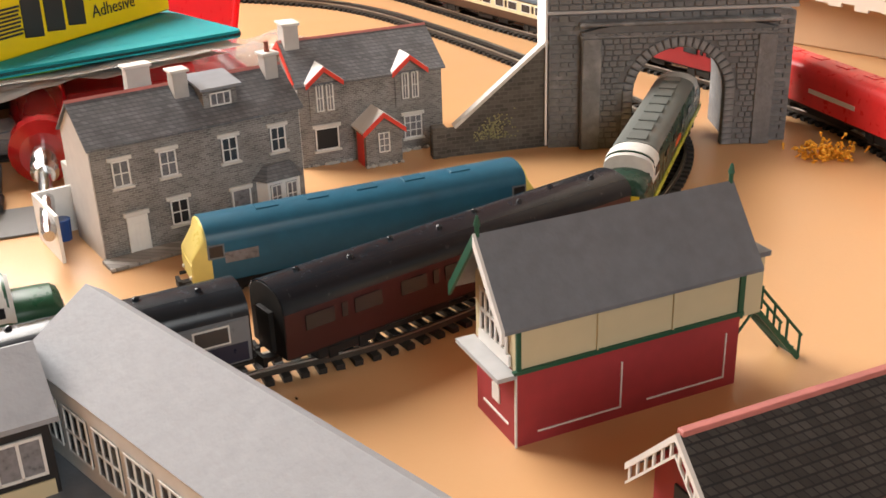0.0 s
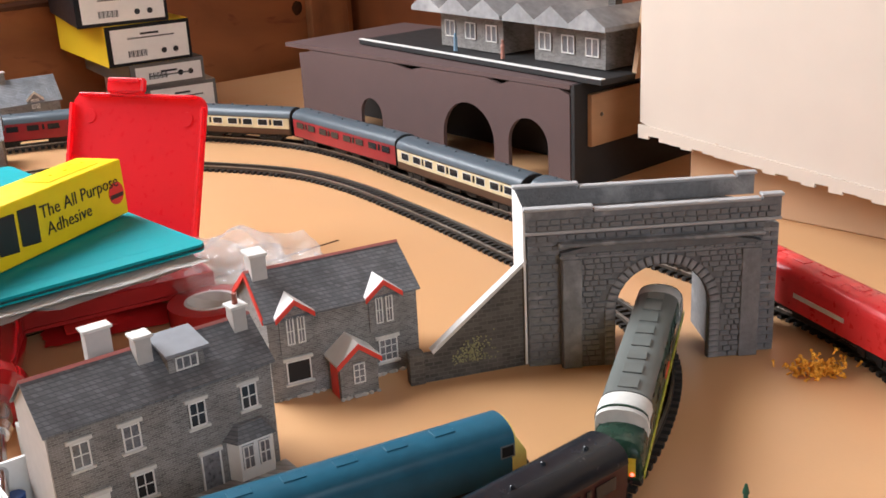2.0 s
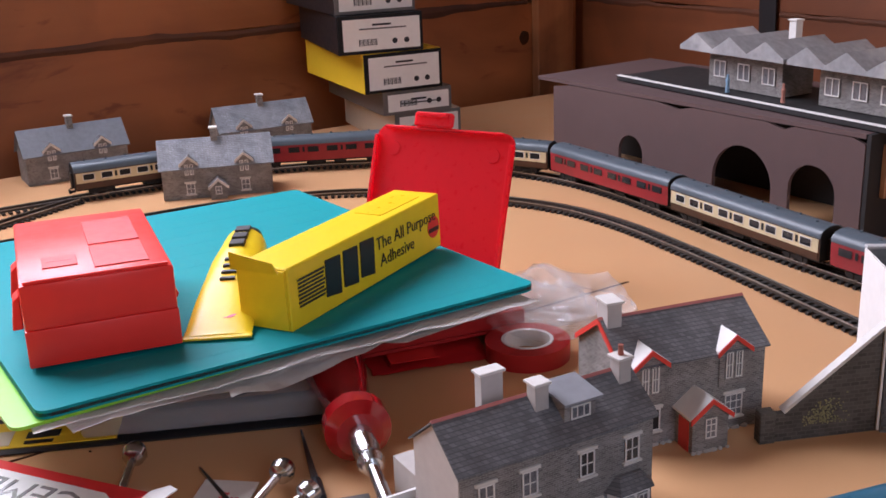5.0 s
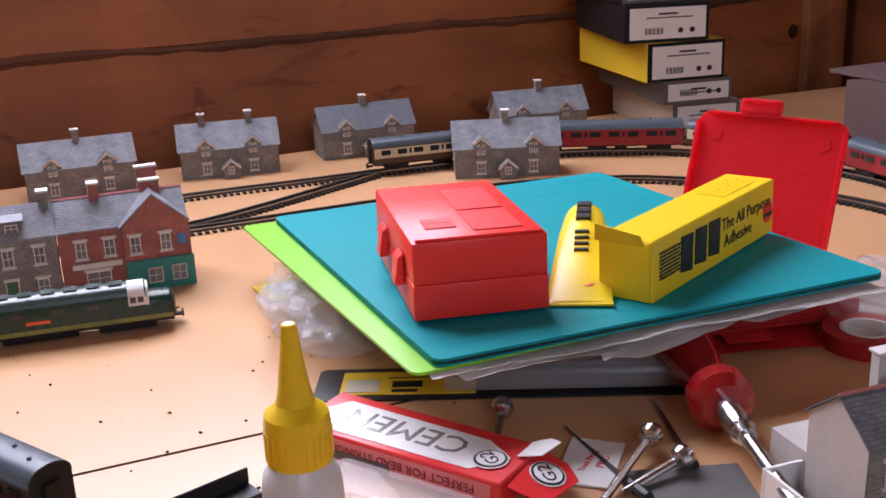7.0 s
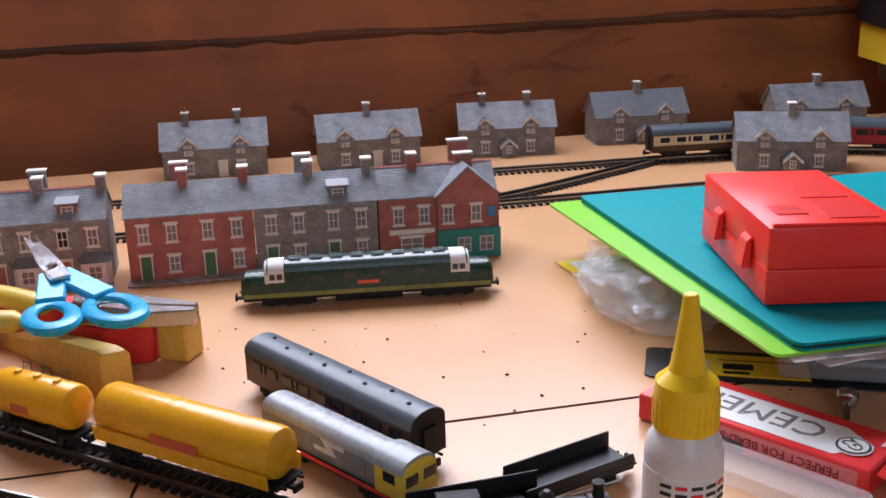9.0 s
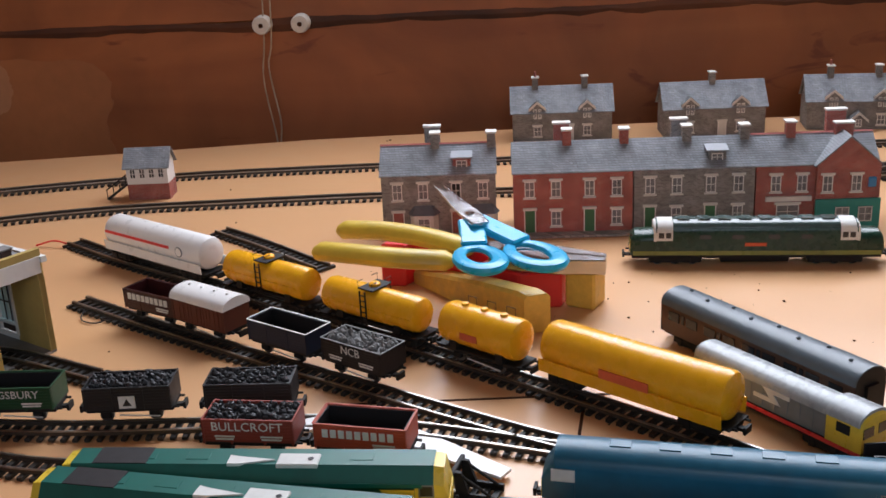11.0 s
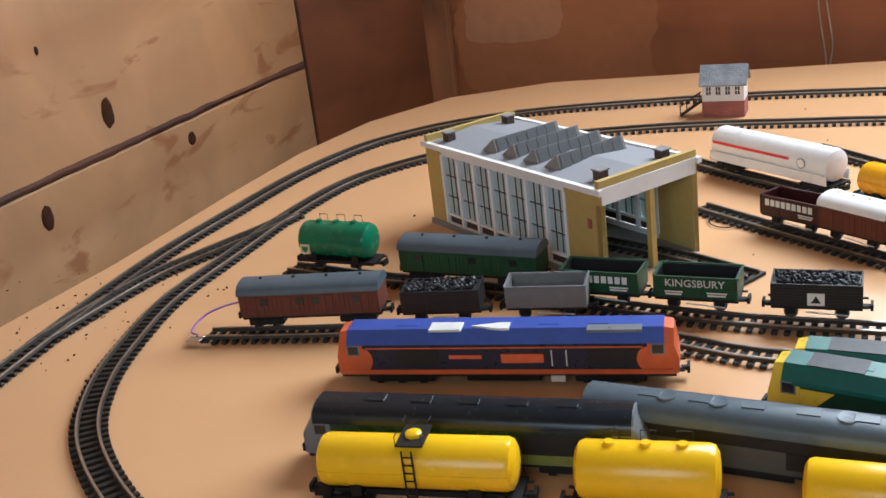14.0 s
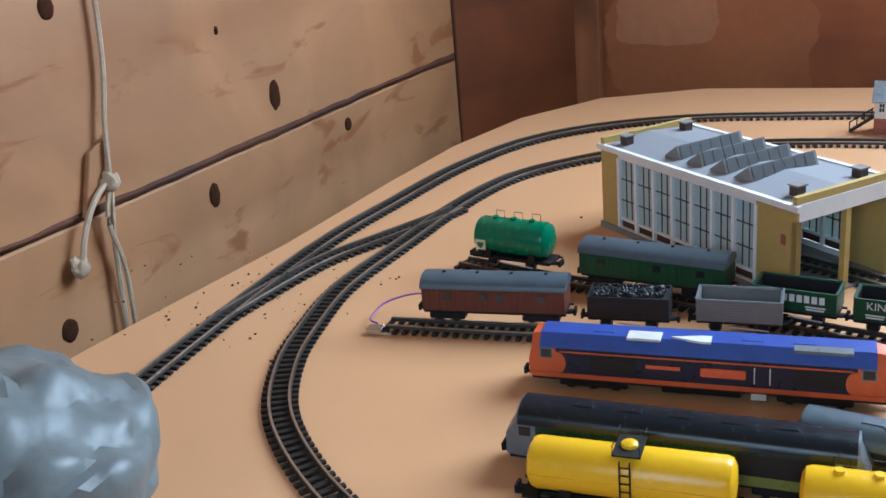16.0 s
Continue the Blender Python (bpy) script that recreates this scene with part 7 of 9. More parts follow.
# yard: wagons
A2 = BASE_T
tank_wagon(between(-0.853, 0.2475, -0.762, 0.2485, 0.0075), A2, "long white gas tank wagon with red stripe", M_TANKWHITE, 0.0920, 0.0098, ladder=False, bogies=True, stripe=M_SIGNALRED, skirt=M_TANKWHITE, seam=False)
for x0, x1 in ((-0.741, -0.678), (-0.665, -0.601)):
    tank_wagon(between(x0, 0.2450, x1, 0.2455, 0.0075), A2, "yellow tank wagon with black ladder and hatch", M_TANKYEL, 0.0630, 0.0088, bogies=True)
tank_wagon(between(-0.5895, 0.2475, -0.5435, 0.2455, 0.0075), A2, "short yellow tank wagon with hoops and red plates", M_TANKYEL, 0.0455, 0.0098, ladder=False, hatch=3, logo=M_FADEDRED, seam=False)
big = tank_wagon(between(-0.5340, 0.2520, -0.4440, 0.2460, 0.0075), A2, "long orange-yellow gas tank wagon with red plate", M_TANKYEL, 0.0910, 0.0104, ladder=False, bogies=True, skirt=M_TANKYEL, seam=False)
for s in (-1, 1):
    part("red_plate", box(-0.012, 0.012, s * 0.0110 - 0.0003, s * 0.0110 + 0.0003, 0.0172, 0.0212), M_FADEDRED, big)
open_wagon(between(-0.7585, 0.1935, -0.7235, 0.1975, 0.0085), A2, "dark brown open wagon with white lettering", M_MAROON, text="bars", inner=M_MAROON)
van(between(-0.7235, 0.1975, -0.6860, 0.1990, 0.0085), A2, "brown box van with white roof", M_BAUX, M_TANKWHITE, 0.0385)
open_wagon(between(-0.6710, 0.2010, -0.6310, 0.2030, 0.0085), A2, "navy open wagon with worn white rim", M_WAGNAVY, rim=M_CHALK, inner=M_WAGBLACK, L=0.0385)
open_wagon(between(-0.6250, 0.2050, -0.5870, 0.2060, 0.0085), A2, "black hopper wagon with white lettering", M_WAGBLACK, text="NCB", tsize=0.0056, inner=M_WAGBLACK, rim=M_WAGGREY, load=M_WAGGREY, L=0.036)
van(between(-0.8340, 0.0130, -0.7720, 0.0560, 0.0085), A2, "dark green four-door van with grey roof", M_WAGGREEN, M_COACHROOF, 0.0755, doors=4, bogies=True, windows=(-0.026, 0.004, 0.026))
open_wagon(between(-0.7530, 0.0550, -0.7200, 0.0780, 0.0085), A2, "dark green open wagon with white lettering", M_WAGGREEN, text="bars", inner=M_WAGBLACK, rim=M_WAGGREEN)
open_wagon(between(-0.7155, 0.0810, -0.6845, 0.1035, 0.0085), A2, "green open wagon with pale green lettering", M_WAGGREEN, text="KINGSBURY", tsize=0.0050, inner=M_WAGBLACK, rim=M_WAGGREEN)
open_wagon(between(-0.6720, 0.1100, -0.6430, 0.1335, 0.0085), A2, "black coal wagon with white badge, heaped with coal", M_WAGBLACK, load=M_COAL, logo=True, seed=5)
open_wagon(between(-0.6310, 0.1420, -0.6015, 0.1640, 0.0085), A2, "plain black coal wagon heaped with coal", M_WAGBLACK, load=M_COAL, seed=6)
open_wagon(between(-0.6085, 0.1215, -0.5755, 0.1415, 0.0085), A2, "red-brown wagon with white lettering and coal", M_WAGRED, load=M_COAL, text="BULLCROFT", tsize=0.0054, seed=7)
open_wagon(between(-0.5675, 0.1445, -0.5345, 0.1600, 0.0085), A2, "empty red wagon with white lettering", M_ORANGERED, text="bars", inner=M_WAGBLACK, rim=M_ORANGERED)
van(between(-0.8380, -0.0740, -0.7930, -0.0200, 0.0085), A2, "brown bogie parcels van with blue-grey roof", M_BAUX, M_COACHROOF, 0.0700, doors=4, bogies=True, windows=(-0.022, -0.004, 0.004, 0.024))
open_wagon(between(-0.7850, -0.0140, -0.7590, 0.0160, 0.0085), A2, "black wagon with a loose load of coal", M_WAGBLACK, load=M_COAL, seed=9)
open_wagon(between(-0.7535, 0.0250, -0.7275, 0.0530, 0.0085), A2, "plain grey steel open wagon", M_WAGGREY, inner=M_WAGGREY, rim=M_LTGREY)
oil = tank_wagon(between(-0.8960, -0.0220, -0.8520, 0.0080, 0.0075), A2, "green tank wagon with yellow and green badge plate", M_OILGREEN, 0.0440, 0.0098, ladder=False, hatch=3, seam=False)
for s in (-1, 1):
    bd = part("badge", box(-0.0190, -0.0130, s * 0.0099 - 0.0003, s * 0.0099 + 0.0003, 0.0150, 0.0205), M_CARCREAM, oil)
    part("badge_mark", prism([(-0.0180, 0.0192), (-0.0140, 0.0192), (-0.0143, 0.0170), (-0.0160, 0.0157), (-0.0177, 0.0170)], s * 0.0102 - 0.0002, s * 0.0102 + 0.0002, "Y"), M_OILGREEN, bd)
tank_wagon(between(-0.6765, -0.1065, -0.6250, -0.0540, 0.0078), 0.0, "yellow tank wagon with black ladder standing on the table", M_TANKYEL2, 0.0710, 0.0094, bogies=True)
tank_wagon(between(-0.6120, -0.0430, -0.5770, -0.0080, 0.0078), 0.0, "short lemon tank wagon with hoops standing on the table", M_TANKYEL2, 0.0470, 0.0098, ladder=False, hatch=3, seam=False)
tank_wagon(between(-0.5560, 0.0060, -0.5130, 0.0400, 0.0078), 0.0, "yellow tank wagon standing on the table beside the grey diesel", M_TANKYEL2, 0.0600, 0.0094, bogies=True)


def buffer_stop(m):
    t = thing("buffer_stop", m, "black plastic buffer stop at the siding end", "buffer stop")
    for s in (-1, 1):
        part("upright", prism([(0.0, 0.002), (0.006, 0.002), (0.0025, 0.0120), (0.0, 0.0120)], s * 0.0045 - 0.0008, s * 0.0045 + 0.0008, "Y"), M_UNDER, t)
        part("stay", rod((0.0015, s * 0.0045, 0.0110), (0.0140, s * 0.0045, 0.0030), 0.0006), M_UNDER, t)
    part("beam", box(-0.0018, 0.0, -0.0085, 0.0085, 0.0085, 0.0120, 0.0003), M_UNDER, t)
    part("rail_stub", box(-0.002, 0.016, -0.0052, -0.0042, 0.0005, 0.0035), M_UNDER, t)
    part("rail_stub", box(-0.002, 0.016, 0.0042, 0.0052, 0.0005, 0.0035), M_UNDER, t)
    for i in range(4):
        part("tie", box(0.0002 + i * 0.0042, 0.0026 + i * 0.0042, -0.0085, 0.0085, 0.0002, 0.0016), M_UNDER, t)


buffer_stop(pose(-0.512, 0.164, 0, 0, 0, 20))
# dark chassis lying about near the coach
for x, y, a, lab in ((-0.350, 0.3045, 57, "black wagon chassis lying on the table"), (-0.371, 0.268, 42, "black flat wagon with a raised end")):
    t = thing("flat_wagon", pose(x, y, 0, 0, 0, a), lab, "goods wagon")
    chassis(t, 0.052, 0.0, 0.030)
    part("deck", box(-0.025, 0.025, -0.008, 0.008, 0.0067, 0.0085, 0.0003), M_WAGBLACK, t)
    part("side_board", box(-0.025, 0.025, 0.0070, 0.0080, 0.0086, 0.0150, 0.0003), M_WAGBLACK, t)
    part("side_board", box(-0.025, 0.025, -0.0080, -0.0070, 0.0086, 0.0120, 0.0003), M_WAGBLACK, t)


# ---- things lying about ----
M_MAT = material("teal_cutting_mat", (0.0, 0.285, 0.315), rough=0.62, spec=0.16, vary=0.06, scale=30, bump=0.08, bscale=900)
M_GREENSHEET = material("lime_green_sheet", (0.24, 0.62, 0.03), rough=0.35, vary=0.05)
M_PAPER = material("white_paper", (0.80, 0.80, 0.78), rough=0.6, vary=0.05)
M_CASE = material("coral_red_plastic", (0.92, 0.045, 0.032), rough=0.36, vary=0.05, scale=30, spec=0.3)
M_CASEPALE = material("ribbed_coral_plastic", (0.70, 0.028, 0.022), rough=0.4, vary=0.08, spec=0.3)
M_GLUEYEL = material("glue_yellow_card", (0.84, 0.62, 0.008), rough=0.36, vary=0.05, scale=40, spec=0.3)
M_INK = material("black_print", (0.012, 0.012, 0.014), rough=0.45)
M_GLUECAP = material("yellow_cap_plastic", (0.90, 0.60, 0.006), rough=0.3, vary=0.04, spec=0.35)
M_BOTTLE = material("milky_bottle", (0.72, 0.72, 0.71), rough=0.3, vary=0.04)
M_STEEL = material("bright_steel", (0.55, 0.55, 0.55), rough=0.22, metal=1.0, vary=0.15, scale=60)
M_CEMENTRED = material("red_carton", (0.75, 0.03, 0.03), rough=0.35, vary=0.06)
M_BAG = clear_material("clear_bag", (0.95, 0.95, 0.95), 0.14, 0.80)
M_REDCLEAR = material("translucent_red_handle", (0.36, 0.010, 0.012), rough=0.14, vary=0.12, coat=0.6)
M_BOXBLACK = material("black_carton", (0.010, 0.010, 0.011), rough=0.4, vary=0.2, spec=0.2)
M_DULLRED = material("dull_red_plastic", (0.42, 0.020, 0.018), rough=0.4, vary=0.1, spec=0.3)
M_BOXYEL = material("yellow_carton", (0.80, 0.55, 0.02), rough=0.4, vary=0.05)
M_BOXGREY = material("grey_carton", (0.13, 0.125, 0.12), rough=0.5, vary=0.1)
M_BOXCREAM = material("cream_carton", (0.55, 0.48, 0.36), rough=0.6, vary=0.08)
M_CARDBOARD = material("brown_cardboard", (0.54, 0.35, 0.21), rough=0.8, vary=0.05, scale=12)
M_CARDPALE = material("pale_cardboard_face", (0.66, 0.57, 0.48), rough=0.75, vary=0.04, scale=10)
M_DARKPOST = wood_material("blackened_post", (0.055, 0.026, 0.014), (0.028, 0.013, 0.008), "Z", rough=0.8, ring=5)
M_STRING = material("jute_string", (0.48, 0.38, 0.26), rough=0.95, vary=0.3, scale=300, bump=0.8, bscale=1500)
M_SPOOL = material("white_insulator", (0.72, 0.68, 0.60), rough=0.4)
M_KNOT = material("wood_knot", (0.045, 0.018, 0.008), rough=0.95, vary=0.4, scale=80, spec=0.1)
M_CLAMPYEL = material("worn_yellow_plastic", (0.66, 0.42, 0.07), rough=0.5, vary=0.2, scale=60, second=(0.42, 0.30, 0.12), bump=0.4, bscale=500)
M_PLIERYEL = material("dipped_yellow_grip", (0.66, 0.46, 0.045), rough=0.4, vary=0.1, second=(0.50, 0.36, 0.05))
M_CYAN = material("sky_blue_plastic", (0.015, 0.38, 0.66), rough=0.3, vary=0.05)
M_GREYBAG = material("grey_plastic_sack", (0.150, 0.172, 0.172), rough=0.42, vary=0.28, scale=30, bump=0.7, bscale=110, spec=0.4)
M_FOAM = material("orange_foam_foliage", (0.78, 0.36, 0.03), rough=0.9, vary=0.3, scale=300)
M_PURPLE = material("purple_wire", (0.20, 0.08, 0.38), rough=0.4)


def rounded_slab(w, d, r, z0, z1, seg=5):
    pts = []
    for cx, cy, a0 in ((w - r, r, -90), (w - r, d - r, 0), (r, d - r, 90), (r, r, 180)):
        for i in range(seg + 1):
            a = radians(a0 + 90 * i / seg)
            pts.append((cx + r * math.cos(a), cy + r * math.sin(a)))
    return prism(pts, z0, z1, "Z")


def wavy_sheet(w, d, z, amp, seed, n=26, thick=0.0004):
    """A sheet of paper or film with a curled, uneven surface."""
    noise_at = lambda x, y: amp * (noise.noise(Vector((x * 22 + seed, y * 22, seed))) + 0.5 * noise.noise(Vector((x * 60, y * 60 + seed, 0))))
    bm = bmesh.new()
    grid = [[bm.verts.new((w * i / n + 0.003 * noise.noise(Vector((j * 0.5, seed, i * 0.1))), d * j / n + 0.003 * noise.noise(Vector((i * 0.5, seed + 7, j * 0.1))), z + noise_at(w * i / n, d * j / n))) for j in range(n + 1)] for i in range(n + 1)]
    for i in range(n):
        for j in range(n):
            bm.faces.new((grid[i][j], grid[i + 1][j], grid[i + 1][j + 1], grid[i][j + 1]))
    bmesh.ops.solidify(bm, geom=bm.faces[:], thickness=thick)
    return bm


def crumple(rx, ry, rz, seed, rough=0.35, sub=4, facet=26.0):
    """A crumpled bag: a low dome broken into folds."""
    bm = bmesh.new()
    bmesh.ops.create_icosphere(bm, subdivisions=sub, radius=1.0)
    for v in bm.verts:
        p = v.co.copy()
        k = 1 + rough * (noise.noise(p * 1.7 + Vector((seed, 0, 0))) + 0.6 * abs(noise.noise(p * 4.1 + Vector((0, seed, 0)))) + 0.35 * abs(noise.noise(p * facet * 0.35 + Vector((0, 0, seed)))))
        v.co = Vector((p.x * rx * k, p.y * ry * k, max(0.0, (p.z * 0.5 + 0.5)) * rz * k))
    return bm


MAT = pose(-0.280, 0.374, 0.0, 0, 0, 38.2)
TILTED = MAT @ pose(0, 0, 0.0445, -2.0, 0.4, 0)


def lit_through(name, colour, rough=0.3, amount=0.55):
    """Thin coloured plastic that lets light glow through it."""
    m = material(name, colour, rough=rough, vary=0.04)
    nt = m.node_tree
    tr = nt.nodes.new("ShaderNodeBsdfTranslucent")
    tr.inputs[0].default_value = (*colour, 1)
    mx = nt.nodes.new("ShaderNodeMixShader")
    mx.inputs[0].default_value = amount
    nt.links.new(nt.nodes["Principled BSDF"].outputs[0], mx.inputs[1])
    nt.links.new(tr.outputs[0], mx.inputs[2])
    nt.links.new(mx.outputs[0], nt.nodes["Material Output"].inputs[0])
    return m


M_LID = lit_through("red_lid_plastic", (0.93, 0.035, 0.055))


def mat_pile():
    # assumed support, coloured black to give the deep shade under the mat
    lo = thing("mat_support", MAT @ pose(0.05, 0.07, 0), "assumed carton under the cutting mat, blackened for shade", "box")
    part("carton", box(0.0, 0.12, 0.03, 0.15, 0.0, 0.0295, 0.0008), M_BOXBLACK, lo)
    part("flap", box(0.005, 0.115, 0.151, 0.175, 0.010, 0.0125), M_BOXBLACK, lo)
    p = thing("paper_stack", TILTED, "curled white papers under the mat", "paper")
    for k, (x, y, w, d, a) in enumerate(((-0.003, -0.004, 0.225, 0.15, -1), (0.010, -0.007, 0.200, 0.14, 2), (0.07, -0.010, 0.150, 0.12, 5))):
        part("sheet", wavy_sheet(w, d, -0.0060 - k * 0.0022, 0.0022 + 0.0010 * k, 3.0 + k), M_PAPER, p).matrix_basis = pose(x, y, 0, 0, 0, a)
    g = thing("green_sheet", TILTED, "lime green backing sheet under the mat", "sheet")
    part("sheet", rounded_slab(0.16, 0.266, 0.005, -0.0050, -0.0037), M_GREENSHEET, g).matrix_basis = pose(-0.0095, -0.0005, 0, 0, 0, 2.2)
    m = thing("cutting_mat", TILTED, "teal self-healing cutting mat with rounded corners", "cutting mat")
    part("sheet", rounded_slab(0.227, 0.263, 0.005, -0.0035, 0.0), M_MAT, m)
    part("core", rounded_slab(0.2274, 0.2634, 0.005, -0.0026, -0.0012), M_INK, m, "dark core layer")
    ink = material("mat_grid", (0.0, 0.262, 0.292), rough=0.6, spec=0.16)
    for i in range(11):
        part("grid_line", box(0.012 + i * 0.020, 0.0122 + i * 0.020, 0.012, 0.25, 0.00001, 0.00003), ink, m)
    for i in range(12):
        part("grid_line", box(0.012, 0.215, 0.012 + i * 0.021, 0.0122 + i * 0.021, 0.00001, 0.00004), ink, m)


mat_pile()


def red_case():
    t = thing("tool_case", pose(-0.2998, 0.4105, 0.0448, -1.5, 0.3, 27.5), "coral red plastic tool case lying closed on the mat", "tool case")
    w, d, h = 0.0600, 0.1060, 0.0345
    body = part("body", box(0, w, 0, d, 0.0, h * 0.450, 0.0006, seg=2), M_CASE, t, smooth=True)
    top = part("lid", box(0.0002, w - 0.0002, 0.0002, d - 0.0002, h * 0.4502, h, 0.0012, seg=2), M_CASE, t, smooth=True)
    part("rib_panel", box(0.030, 0.052, 0.048, 0.090, h, h + 0.0005, 0.0002), M_CASEPALE, top)
    part("rib_panel", box(0.030, 0.052, 0.012, 0.044, h, h + 0.0005, 0.0002), M_CASEPALE, top)
    part("label_plate", box(0.010, 0.024, 0.020, 0.036, h, h + 0.0005, 0.0002), M_CASEPALE, top)
    bars(top, 0.012, 0.022, h, 0.0006, 0.028, M_INK, 1)
    part("rim", box(0.002, w - 0.002, 0.001, 0.003, h, h + 0.0012, 0.0004), M_CASE, top)
    for y in (0.020, 0.065):
        part("latch", prism([(-0.0048, h * 0.30), (-0.0005, h * 0.30), (-0.0005, h * 0.72), (-0.0030, h * 0.66)], y, y + 0.011, "Y", bevel=0.0004), M_CASE, body)
        part("hinge", rod((w + 0.0008, y, h * 0.45), (w + 0.0008, y + 0.010, h * 0.45), 0.0022), M_CASE, body)


red_case()


def case_lid():
    t = thing("case_lid", pose(-0.2065, 0.6250, 0.0045, -20, 0, -22.8), "bright red plastic case lid standing on edge", "case lid")
    w, h = 0.0880, 0.0920
    part("panel", rounded_slab(w, h, 0.0070, -0.0016, 0.0), M_LID, t).matrix_basis = pose(0, 0, 0, 90, 0, 0)
    for a, b, c, d in ((0, 0.0018, 0.006, h - 0.006), (w - 0.0018, w, 0.006, h - 0.006), (0.006, w - 0.006, h - 0.0018, h), (0.006, w - 0.006, 0, 0.0018)):
        part("lip", box(a, b, -0.0040, -0.0001, c, d, 0.0006), M_LID, t)
    part("handle_tab", box(0.026, 0.050, -0.0060, -0.0010, h + 0.0001, h + 0.0085, 0.0012), M_LID, t)
    part("tab_rib", box(0.028, 0.048, -0.0080, -0.0060, h + 0.0055, h + 0.0080, 0.0006), M_LID, t)
    for x in (0.012, w - 0.012):
        part("boss", turned([(0, 0.0042), (0.0006, 0.0040)], 18), M_LID, t).matrix_basis = pose(x, -0.0001, h - 0.013, 90, 0, 0)


case_lid()


def glue_carton():
    t = thing("glue_carton", pose(-0.2035, 0.4530, 0.0430, -1.5, 0.5, 67), "yellow glue carton with black print lying on the mat", "carton")
    L, w, h = 0.1320, 0.0270, 0.0285
    part("carton", box(0, L, 0.0, w, 0, h, 0.0006), M_GLUEYEL, t)
    part("end_flap", prism([(0.001, h * 0.98), (w - 0.001, h * 0.98), (w - 0.002, h + 0.0075), (0.003, h + 0.0045)], -0.0012, -0.0006), M_GLUEYEL, t, "torn raised end flap").matrix_basis = pose(0, 0, 0, 0, -8, 0)
    part("end_flap", box(-0.0012, -0.0004, 0.001, w - 0.001, 0.001, h - 0.001), M_GLUEYEL, t)
    for i in range(3):
        x = 0.0265 + i * 0.0142
        part("brand_shape", prism([(x, 0.0070), (x + 0.0118, 0.0055), (x + 0.0126, 0.0235), (x + 0.0006, 0.0240)], -0.0004, 0.0, "Y", bevel=0.0004), M_INK, t, "black brand block")
    words("The All Purpose", 0.0088, pose(0.098, -0.0004, 0.0185, 90, 0, 0), M_INK, t)
    words("Adhesive", 0.0088, pose(0.088, -0.0004, 0.0098, 90, 0, 0), M_INK, t)
    part("badge", turned([(0, 0.0058), (0.0003, 0.0058)], 20), M_CEMENTRED, t).matrix_basis = pose(0.1245, 0.0, 0.0125, 90, 0, 0)
    part("badge_band", box(0.1195, 0.1295, -0.0005, -0.0003, 0.0100, 0.0122), M_INK, t)
    bars(t, 0.006, 0.026, 0.0210, 0.0010, -0.0004, M_INK, 8)
    part("top_panel", box(0.085, 0.122, 0.006, w - 0.006, h, h + 0.0003), M_GLUECAP, t)


glue_carton()


def glue_tube():
    t = thing("glue_tube", pose(-0.2345, 0.4465, 0.0435, -1.5, 0, 97), "yellow glue tube with black cap lying on the mat", "glue tube")
    rings = []
    for x, w, h in ((0.0, 0.0145, 0.0008), (0.004, 0.0145, 0.0012), (0.020, 0.0140, 0.0052), (0.050, 0.0125, 0.0095), (0.072, 0.0105, 0.0105), (0.080, 0.0065, 0.0075)):
        rings.append([Vector((x * 1.25, w * math.cos(a), max(0.0002, h + h * math.sin(a)))) for a in [2 * math.pi * i / 18 for i in range(18)]])
    part("tube", loft(rings), M_GLUEYEL, t, smooth=True)
    part("cap", turned([(0.080, 0.0062), (0.082, 0.0068), (0.090, 0.0058), (0.0905, 0.0035)], 14, axis="X"), M_INK, t, smooth=True).location = (0.020, 0, 0.0095)
    part("crimp", box(-0.0030, 0.0, -0.0150, 0.0150, 0.0004, 0.0012), M_GLUEYEL, t)
    for i in range(3):
        part("brand_shape", box(0.066 + i * 0.0095, 0.0735 + i * 0.0095, -0.0036, 0.0036, 0.0170, 0.0206 + 0.0004 * i, 0.0003), M_INK, t, "black brand block")
    for i in range(4):
        part("small_print", box(0.036 + i * 0.0055, 0.0385 + i * 0.0055, -0.0032, 0.0036, 0.0105 + 0.0012 * i, 0.0139 + 0.00125 * i), M_INK, t)
    part("badge", turned([(0.0054, 0.0042), (0.0058, 0.0042)], 18), M_CEMENTRED, t).matrix_basis = pose(0.016, -0.003, 0.0, 0, -13, 0)


glue_tube()


